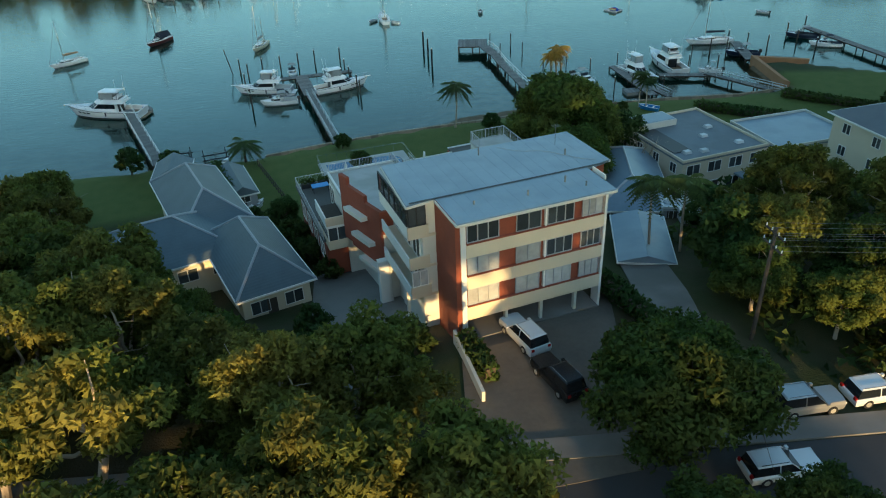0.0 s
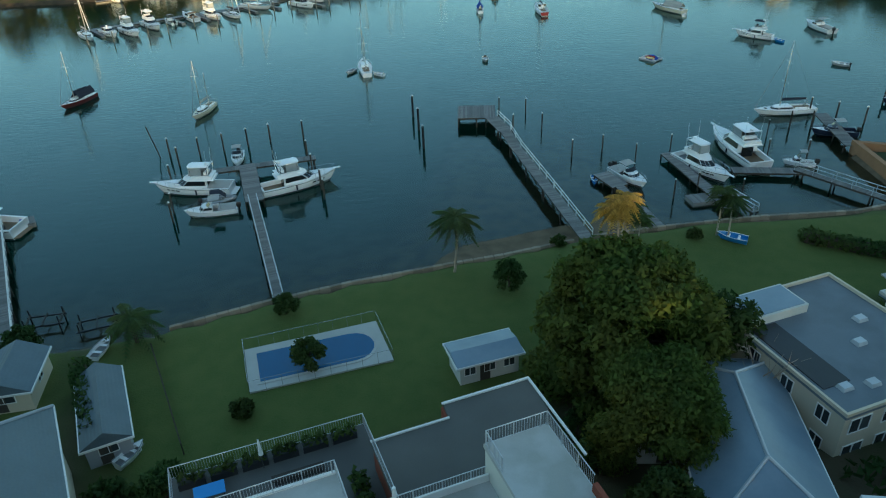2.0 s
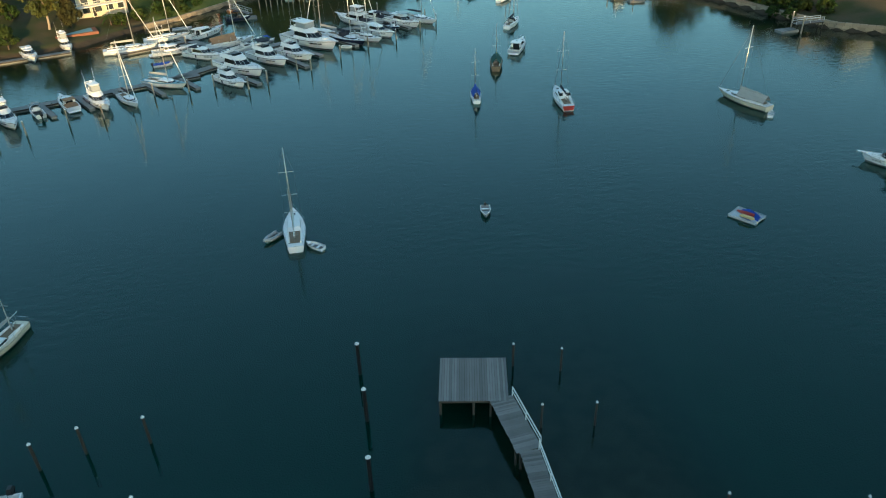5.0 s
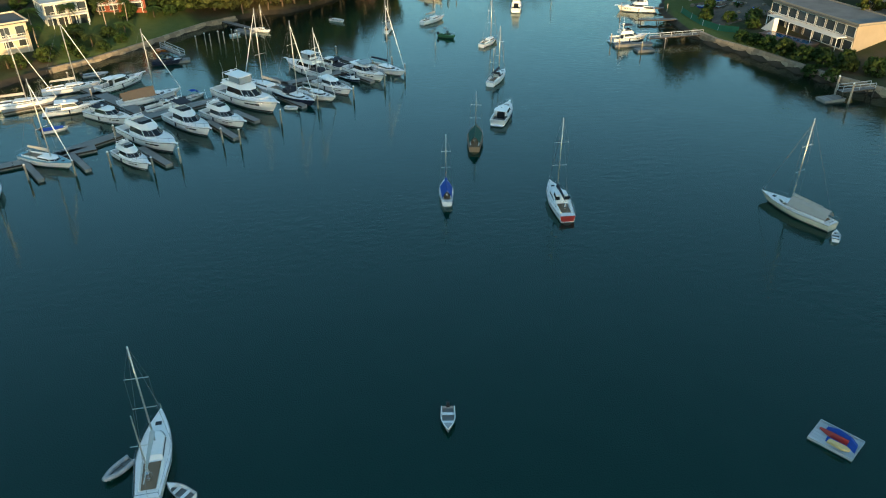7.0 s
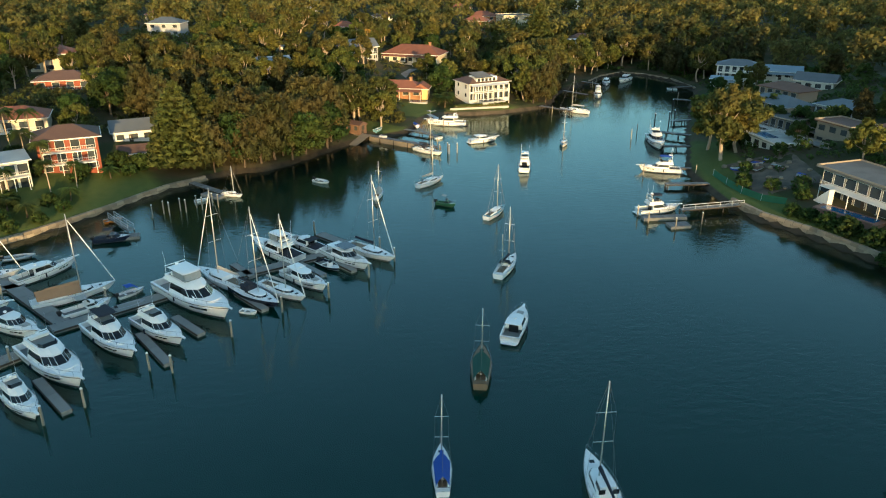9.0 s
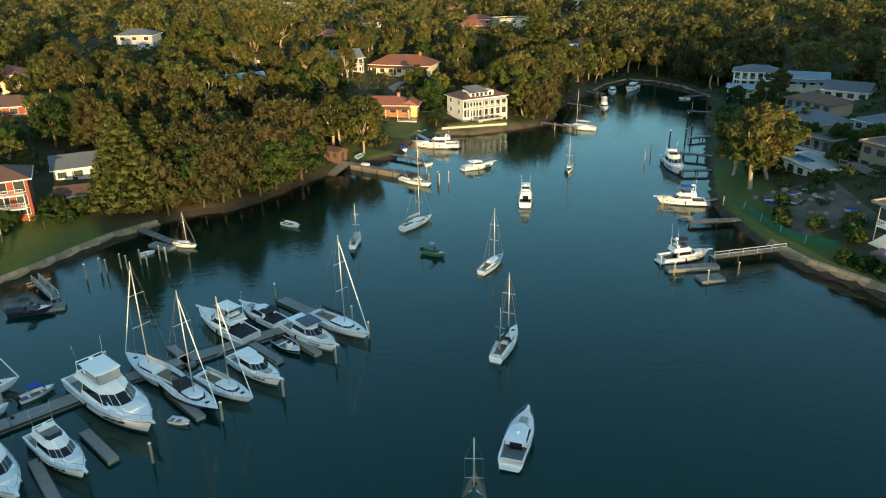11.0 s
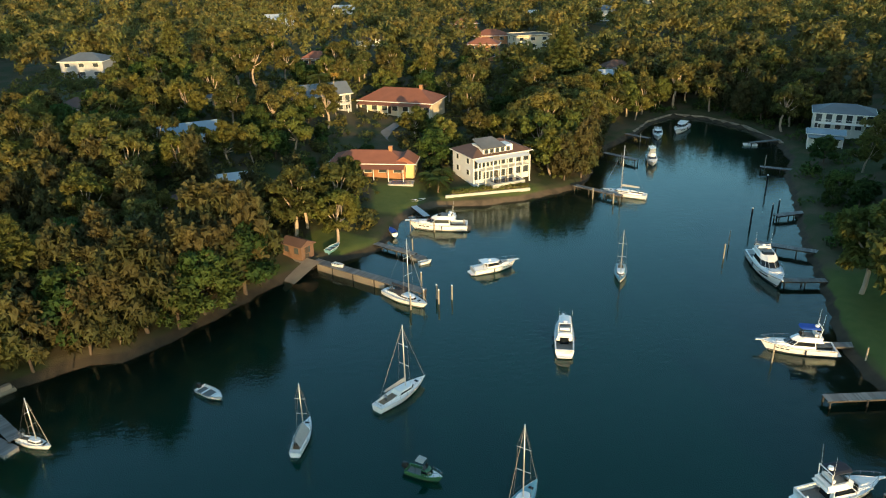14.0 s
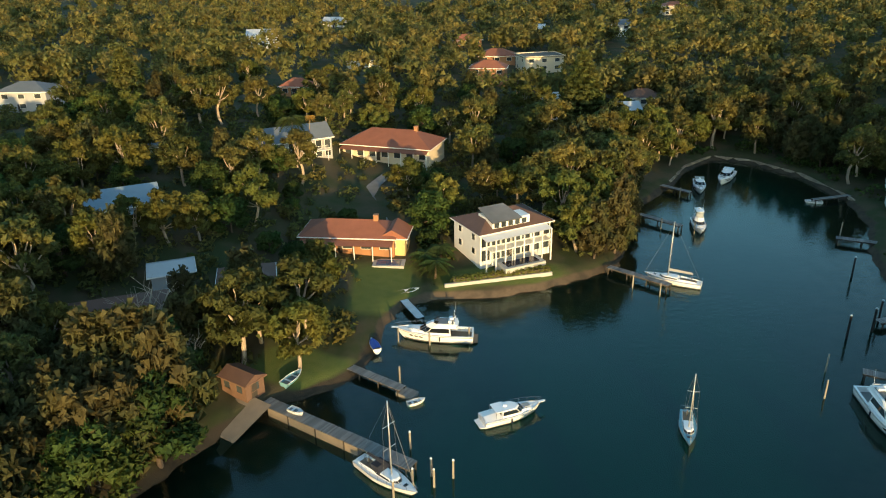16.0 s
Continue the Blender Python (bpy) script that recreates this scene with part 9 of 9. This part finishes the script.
def free(x, y, r, water=2.5):
    """Whether a tree may stand here: off the water, the houses, the lawns and the open views."""
    if shore_distance(x, y) < water:
        return False
    for hx, hy, hw, hd in FOOT:
        if abs(x - hx) < hw / 2 + r and abs(y - hy) < hd / 2 + r:
            return False
    for hx, hy, half, depth in FRONTS:
        if abs(x - hx) < half and hy - depth < y < hy:
            return False
    if float(lawn_mask(np.array(x), np.array(y))) > 0.3:
        return False
    for qx, qy, qr in PLANTED:
        if (x - qx) ** 2 + (y - qy) ** 2 < (0.62 * (r + qr)) ** 2:
            return False
    return True


def plant(kind_, x, y, scale=1.0, r=4.0, z=None, label=""):
    PLANTED.append((x, y, r * scale))
    return kind_.plant(x, y, scale, float(prng.random() * 360), z, label=label)


# foreground gums along the street
NEAR = [(-36.0, 51.5, 1.0, 0), (-31.0, 46.0, 1.1, 1), (-25.4, 42.5, 1.08, 0), (-19.8, 41.2, 0.72, 1), (-27.0, 49.5, 0.8, 1), (-36.0, 41.0, 1.0, 2), (-29.0, 36.0, 1.0, 0), (-21.5, 35.2, 0.95, 2), (-15.8, 36.2, 0.72, 1), (-14.0, 31.4, 0.85, 0),
        (-10.6, 33.4, 0.66, 1), (-4.6, 31.4, 0.84, 0), (-9.8, 28.6, 0.85, 2), (-26.0, 27.0, 0.85, 2), (-32.0, 29.0, 1.0, 1), (-46.0, 56.0, 0.9, 0), (-44.0, 47.0, 1.0, 1), (-43.0, 36.0, 1.0, 0), (-40.5, 63.5, 0.82, 2), (-45.0, 70.0, 0.9, 0), (-37.6, 57.6, 0.8, 1),
        (0.8, 20.4, 0.98, 0), (-5.4, 20.0, 1.0, 2), (-12.0, 19.6, 1.0, 1), (-21.0, 17.2, 0.8, 0)]
for px, py, s, k in NEAR:
    plant(NEAR_GUM[k], px, py, s, 5)
plant(STREET_TREE, 14.4, 31.2, 0.93, 5)
plant(OPEN_GUM, -18.4, 25.4, 1.0, 2)
plant(OPEN_GUM, -25.4, 33.0, 0.9, 2)
for px, py, s, k in ((31, 54, 0.84, 2), (37, 60, 0.62, 0), (28.0, 48.5, 0.72, 0), (39, 50, 0.85, 2), (33.0, 43.5, 0.76, 1), (27.4, 55.5, 0.55, 2), (45, 57, 0.7, 0), (48, 46, 0.9, 1), (24.4, 43.4, 0.62, 1), (29.0, 39.6, 0.6, 1), (38, 38.0, 0.85, 0), (13.4, 19.6, 0.72, 1), (18.6, 20.6, 0.66, 1), (33.0, 35.6, 0.5, 1), (44, 37, 0.9, 2)):
    plant(NEAR_GUM[k], px, py, s, 5)
plant(BIG_FIG, 15.6, 83.4, 0.94, 7)
plant(BIG_FIG, 15.8, 75.6, 0.64, 5)
for px, py, s in ((24.5, 49.5, 0.75), (23.8, 46.2, 0.6), (24.4, 84.5, 0.8), (21.0, 88.0, 0.65), (38.5, 66.0, 0.6), (26.6, 61.0, 0.5), (14.6, 68.0, 0.5), (-21.5, 68.6, 0.45), (-15.8, 66.0, 0.5), (-13.6, 61.5, 0.4), (-18.0, 72.8, 0.4), (36.8, 86.5, 0.55), (-37.5, 92.0, 0.4), (-13.8, 96.0, 0.30), (8.2, 99.0, 0.34), (-42.5, 90.0, 0.4)):
    plant(DENSE[int(px) % 2], px, py, s, 3)
for px, py, s in ((-22.4, 73.0, 1.0), (-20.0, 70.0, 0.9), (-19.0, 75.2, 0.8), (-15.0, 82.2, 0.6), (14.6, 107.4, 0.5), (11.5, 78.5, 0.8), (12.5, 75, 0.9), (-9.6, 60.6, 0.9), (-10.8, 57.6, 0.8), (-1.6, 41.0, 0.7), (-2.4, 35.4, 0.9), (-2.9, 38.0, 0.8), (-3.2, 40.6, 0.7), (-9.4, 38.6, 1.0), (-9.9, 42.0, 0.9), (-10.6, 46.0, 0.9), (29.6, 107.4, 0.5)):
    plant(SHRUB[0], px, py, s, 1)
plant(PALMS[0], 2.8, 102.4, 0.95, 2)
plant(SHORT_PALM, -27.2, 92.6, 1.2, 2)
plant(DENSE[1], -10.4, 88.0, 0.36, 2, z=1.5)
for px, py, s in ((15.2, 87.4, 0.87), (14.6, 88.0, 0.85), (15.9, 88.0, 0.9)):
    plant(SUNLIT_PALM, px, py, s, 2)
plant(PALMS[0], 21.3, 106.2, 0.74, 2)
plant(PALMS[1], 22.4, 104.6, 0.5, 2)
plant(PALMS[1], 32.2, 107.8, 0.62, 2)
plant(PALMS[0], 33.2, 107.0, 0.7, 2)
plant(PALMS[1], 19.6, 55.2, 0.86, 2)
plant(PALMS[1], 22.6, 55.6, 0.84, 2)
plant(BARE, 25.6, 80.0, 0.6, 2)
for px, py, s in ((83.5, 286.0, 1.1), (85.2, 282.0, 1.2), (87.0, 277.5, 1.2), (89.5, 273.5, 1.1), (86.8, 285.5, 0.9), (92.0, 270.0, 1.2), (96.0, 267.5, 1.3), (90.6, 277.8, 1.0), (94.0, 274.0, 1.0), (82.0, 290.0, 0.9), (-63.0, 291.0, 1.0), (-60.0, 288.6, 0.9), (-57.0, 293.0, 0.8), (-66.0, 285.4, 1.1), (-69.0, 281.0, 1.1), (-55.4, 299.0, 0.8), (-64.5, 298.0, 1.1), (-58.6, 300.6, 0.9), (-50.0, 318.5, 1.0), (-54.0, 320.0, 1.0)):
    plant(SHRUB[int(px) % 2], px, py, s, 1)
for px, py, s in ((-66.5, 302.0, 0.75), (-60.5, 305.5, 0.7), (-57.0, 309.0, 0.6), (-72.0, 296.0, 0.8), (-69.0, 290.0, 0.7)):
    plant(PALMS[int(py) % 2], px, py, s, 2)
for px, py, s in ((99.0, 330.0, 0.5), (104.5, 340.0, 0.6), (101.5, 346.5, 0.6), (105.5, 356.0, 0.7), (108.0, 371.0, 0.7), (103.0, 364.0, 0.5), (97.0, 352.0, 0.5), (112.5, 378.5, 0.7)):
    plant(DENSE[int(py) % 2], px, py, s, 2)
# marked trees round the bay
plant(PINES[0], -41.0, 325.5, 0.95, 6)
plant(PINES[0], -38.5, 335.0, 0.8, 5)
plant(PINES[0], 64.0, 492.0, 1.05, 5)
plant(PINES[0], -62.0, 480.0, 0.9, 5)
plant(GUMS[0], 1.0, 365.4, 0.85, 4)
plant(GUMS[1], 81.3, 328.6, 1.18, 5)
plant(GUMS[3], 86.4, 332.2, 1.02, 5)
plant(GUMS[0], 82.4, 340.0, 1.2, 5)
for bx, by, bs in ((-66.0, 311.5, 0.5), (-58.0, 314.5, 0.42), (-52.6, 320.0, 0.6), (-49.0, 322.0, 0.5), (-71.5, 316.0, 0.55), (89.5, 337.0, 0.5), (88.5, 342.5, 0.55), (84.8, 335.6, 0.45), (91.5, 322.0, 0.4)):
    plant(DENSE[1], bx, by, bs, 2.0)
for bx, by, bs in ((-68.0, 313.0, 0.95), (-64.2, 312.4, 0.8), (-75.5, 322.0, 1.0), (-73.0, 326.0, 0.9)):
    plant(PALMS[1], bx, by, bs, 1.0)
for px, py, s in ((46, 403, 1.0), (50.5, 408, 1.0), (44, 411, 1.05), (52, 417, 1.0), (47, 420, 1.1), (55, 424, 0.95), (41.5, 418, 1.0)):
    plant(GUMS[int(px) % 4], px, py, s, 4)
for px, py, s in ((48.5, 400.8, 0.8), (53.0, 404, 0.85), (56.5, 413, 0.85), (59, 425, 0.9), (63, 434, 0.9)):
    plant(OAKS[0], px, py, s, 2.5)
for px, py in ((17.8, 396.5), (19.6, 393.6), (20.6, 398.6)):
    plant(SHORT_PALM, px, py, 1.3, 2)
plant(SUNLIT_PALM, -6.4, 436.0, 0.7, 2)
plant(PALMS[1], -10.0, 436.5, 1.2, 2)
plant(GUMS[2], 14.6, 427.5, 0.75, 4)
plant(GUMS[0], 37.0, 424.0, 0.8, 4)
plant(BARE, -18.0, 366.5, 1.0, 3)
plant(BARE, -12.0, 362.0, 0.7, 3)
for px, py in ((-66, 287), (-60, 294.5), (-56, 303.5), (-64, 296), (-53, 316), (-71, 280)):
    plant(SHORT_PALM, px, py, 1.0, 1.5)
for px, py in ((-48.6, 322), (-45.5, 324.5), (-52.5, 322.5), (-58, 312), (80.4, 292.5), (82.5, 289.5), (86.5, 272.5), (88.6, 268.6), (78.0, 308.5), (79.6, 312.0), (82.4, 305), (85, 298), (82, 317)):
    plant(SHRUB[1], px, py, 0.9, 1)


def scatter(n, x0, x1, y0, y1, kinds, weights, lo, hi, r, water=2.5):
    """Random planting that keeps its distance from everything."""
    done = 0
    for _ in range(n * 6):
        if done >= n:
            break
        x, y = x0 + (x1 - x0) * prng.random(), y0 + (y1 - y0) * prng.random()
        s = lo + (hi - lo) * prng.random()
        if free(x, y, r * s, water):
            plant(kinds[int(prng.choice(len(kinds), p=weights))], float(x), float(y), float(s), r)
            done += 1


BUSH = GUMS + OAKS + DENSE
for _ in range(360):
    bx, by = -36 + 34 * prng.random(), 322 + 38 * prng.random()
    if 0.6 < shore_distance(bx, by) < 11.0:
        bs = 0.7 + 0.5 * prng.random()
        if free(float(bx), float(by), 1.9 * bs, 0.6):
            plant((OAKS + OAKS + DENSE)[int(prng.integers(6))], float(bx), float(by), float(bs), 2.2)
scatter(58, -58, 2, 335, 386, OAKS + GUMS + DENSE, [0.30, 0.22, 0.08, 0.12, 0.10, 0.06, 0.06, 0.06], 0.62, 1.0, 3.6, 3.5)
scatter(86, -75, 50, 384, 482, BUSH, [0.17, 0.17, 0.17, 0.12, 0.07, 0.06, 0.14, 0.10], 0.6, 1.0, 4.2)
scatter(45, -120, -58, 310, 430, BUSH, [0.17, 0.17, 0.17, 0.12, 0.07, 0.06, 0.14, 0.10], 0.6, 1.0, 4.4)
scatter(44, 46, 88, 425, 500, OAKS + GUMS, [0.10, 0.08, 0.24, 0.20, 0.20, 0.18], 0.7, 1.05, 3.6, 3.5)
scatter(56, 86, 140, 425, 505, OAKS + GUMS, [0.36, 0.30, 0.08, 0.10, 0.06, 0.10], 0.75, 1.1, 3.4, 3.5)
scatter(38, 92, 150, 262, 430, BUSH, [0.15, 0.12, 0.15, 0.08, 0.10, 0.08, 0.20, 0.12], 0.5, 0.85, 4.4, 12)
scatter(22, 84, 118, 330, 425, DENSE + SHRUB, [0.3, 0.3, 0.2, 0.2], 0.4, 0.7, 3.2, 5)
scatter(22, -115, -66, 262, 312, BUSH, [0.14, 0.10, 0.14, 0.06, 0.06, 0.06, 0.24, 0.20], 0.45, 0.75, 3.6, 2.5)
scatter(20, -60, 60, 480, 520, BUSH, [0.17, 0.17, 0.17, 0.12, 0.07, 0.06, 0.14, 0.10], 0.6, 1.0, 4.4)
scatter(8, 45, 85, 40, 100, BUSH, [0.17, 0.17, 0.17, 0.12, 0.07, 0.06, 0.14, 0.10], 0.5, 0.8, 4.4)
scatter(6, -85, -44, 30, 88, BUSH, [0.17, 0.17, 0.17, 0.12, 0.07, 0.06, 0.14, 0.10], 0.6, 0.9, 4.4)


# low growth in the clearings before the houses
low = 0
for _ in range(400):
    bx, by = -62 + 84 * prng.random(), 384 + 66 * prng.random()
    clear = all(abs(bx - hx) > hw / 2 + 2.5 or abs(by - hy) > hd / 2 + 3.5 for hx, hy, hw, hd in FOOT)
    gap = all((bx - qx) ** 2 + (by - qy) ** 2 > (0.55 * (2.2 + qr)) ** 2 for qx, qy, qr in PLANTED)
    if clear and gap and shore_distance(bx, by) > 4 and low < 26 and float(lawn_mask(np.array(bx), np.array(by))) < 0.3:
        plant((DENSE + SHRUB)[int(prng.integers(3))], float(bx), float(by), 0.38 + 0.2 * float(prng.random()), 4.0)
        low += 1


def woods(label, regions, per_tree, seed, leaf, size=1.5):
    """Woodland too far to count, in one mesh of leaf sprays."""
    rng = np.random.default_rng(seed)
    blobs = []
    for n, inside, low, high, *high_crown in regions:
        pts = inside(rng, n)
        d = shore_distance(pts[:, 0], pts[:, 1])
        ok = d > 4
        for hx, hy, hw, hd in FOOT:
            ok &= ~((np.abs(pts[:, 0] - hx) < hw / 2 + 2.5) & (np.abs(pts[:, 1] - hy) < hd / 2 + 2.5))
        for hx, hy, half, depth in FRONTS:
            ok &= ~((np.abs(pts[:, 0] - hx) < half) & (pts[:, 1] < hy) & (pts[:, 1] > hy - depth))
        pts, d = pts[ok], d[ok]
        zs = land_height(pts[:, 0], pts[:, 1], d)
        for (x, y), z in zip(pts, zs):
            h = low + (high - low) * rng.random() ** 1.4
            w = 2.2 + 4.2 * rng.random() ** 1.6
            m = 5
            for k in range(m):
                a = 2.399 * k + rng.random()
                rr = w * math.sqrt(k / m)
                rad = w * (0.42 + 0.2 * rng.random())
                blobs.append((x + rr * math.cos(a), y + rr * math.sin(a), z + h - 0.35 * rr - rad * 0.5, rad, rad * 0.75))
            if not high_crown:
                blobs.append((x, y, z + h * 0.45, w * 0.6, h * 0.34))
    v = crown(rng, blobs, per_tree * len(blobs) // 6, size, 0.2, 0.1, 1.5, 0.5, 0.6)
    ob = new("woodland", sprays_to_mesh("woodland", v, leaf))
    return tagged(ob, label, "trees", kind="stuff")


def wedge(rng, n, y0=505, y1=1150, p=1.0):
    y = y0 + (y1 - y0) * rng.random(n) ** p
    half = 60 + (y - 260) * 0.68
    return np.stack([20 + half * (2 * rng.random(n) - 1), y], 1)


def rect(x0, x1, y0, y1):
    return lambda rng, n: np.stack([x0 + (x1 - x0) * rng.random(n), y0 + (y1 - y0) * rng.random(n)], 1)


# strips of the unseen belt left open below so low sun gets through
SUN_LANES = ((1.0, 6.5), (10.0, 14.0), (21.5, 36.0))


def sun_block_belt(rng, n, open_lanes, x0=-8, x1=165):
    """Unseen tall trees added on the near hill to block the sun: inside or outside the lanes where only high crowns
    stand.
    """
    p = rect(x0, x1, -78, -32)(rng, n)
    lane = p[:, 0] - 0.204 * (41 - p[:, 1])
    inside = np.zeros(len(p), bool)
    for lo, hi in SUN_LANES:
        inside |= (lane > lo) & (lane < hi)
    # no trees here, so sun reaches the fig and palm tops
    gap = (lane > 24.0) & (lane < 30.5)
    return p[(lane > 1.0) & ~gap & (inside if open_lanes else ~inside)]


WOOD_LEAF = leafy("woodland_leaf", (0.122, 0.128, 0.040), (0.165, 0.142, 0.046))
woods("olive gum woodland covering the distant slopes", [(1500, lambda r, n: wedge(r, n, 505, 760), 6.5, 14), (1300, lambda r, n: wedge(r, n, 740, 1200), 6.5, 14)], 120, 5, WOOD_LEAF, 0.95)
woods("olive woodland flanking the bay", [(260, rect(-240, -112, 255, 520), 6.5, 14), (330, rect(135, 300, 245, 520), 6.5, 14), (90, rect(85, 135, 480, 520), 6.5, 14)], 130, 6, WOOD_LEAF, 1.0)
# trees behind the camera are unseen, added to shade forecourt, marina and banks
woods("near-side woods, mostly unseen trees added to block the low sun", [(120, rect(-190, 4, -200, -30), 4, 8), (220, lambda r, n: sun_block_belt(r, n, False, -8, 88), 21, 25), (170, lambda r, n: sun_block_belt(r, n, False, 88, 165), 16, 20), (330, lambda r, n: sun_block_belt(r, n, True), 19, 21, True), (80, rect(165, 330, -90, -30), 9, 15), (30, rect(-90, 6, -28, 10), 6, 12), (60, rect(50, 130, -28, 12), 9, 15), (160, rect(-190, -52, 12, 82), 6.5, 14), (160, rect(62, 190, 12, 98), 6.5, 14)], 60, 7, WOOD_LEAF, 1.6)


def undergrowth(label, n, inside, seed, leaf):
    """Low bushes over the ground between the trees, one mesh."""
    rng = np.random.default_rng(seed)
    pts = inside(rng, n)
    d = shore_distance(pts[:, 0], pts[:, 1])
    ok = (d > 3) & (lawn_mask(pts[:, 0], pts[:, 1]) < 0.25)
    for hx, hy, hw, hd in FOOT:
        ok &= ~((np.abs(pts[:, 0] - hx) < hw / 2 + 1.4) & (np.abs(pts[:, 1] - hy) < hd / 2 + 1.4))
    pts, d = pts[ok], d[ok]
    blobs = []
    for (x, y), z in zip(pts, land_height(pts[:, 0], pts[:, 1], d)):
        r = 0.7 + 1.5 * rng.random() ** 2
        h = r * (0.5 + 0.5 * rng.random())
        blobs.append((x, y, z + h * 0.4, r, h))
        blobs.append((x + rng.normal() * r * 0.7, y + rng.normal() * r * 0.7, z + h * 0.3, r * 0.7, h * 0.8))
    v = leaf_sprays(rng, blobs, 20 * len(blobs), 0.55, 0.1, 0.2, 1.4, 0.6, 0.7)
    return tagged(new("undergrowth", sprays_to_mesh("undergrowth", v, leaf)), label, "bushes", kind="stuff")


undergrowth("mixed green undergrowth between trees and houses", 2600, rect(-110, 60, 335, 520), 15, LEAF_OLIVE)
undergrowth("green undergrowth on the slope of the point", 700, rect(86, 150, 300, 480), 16, LEAF_DARK)
undergrowth("dark garden undergrowth along the near fences", 260, rect(14, 62, 36, 98), 17, LEAF_DARK)
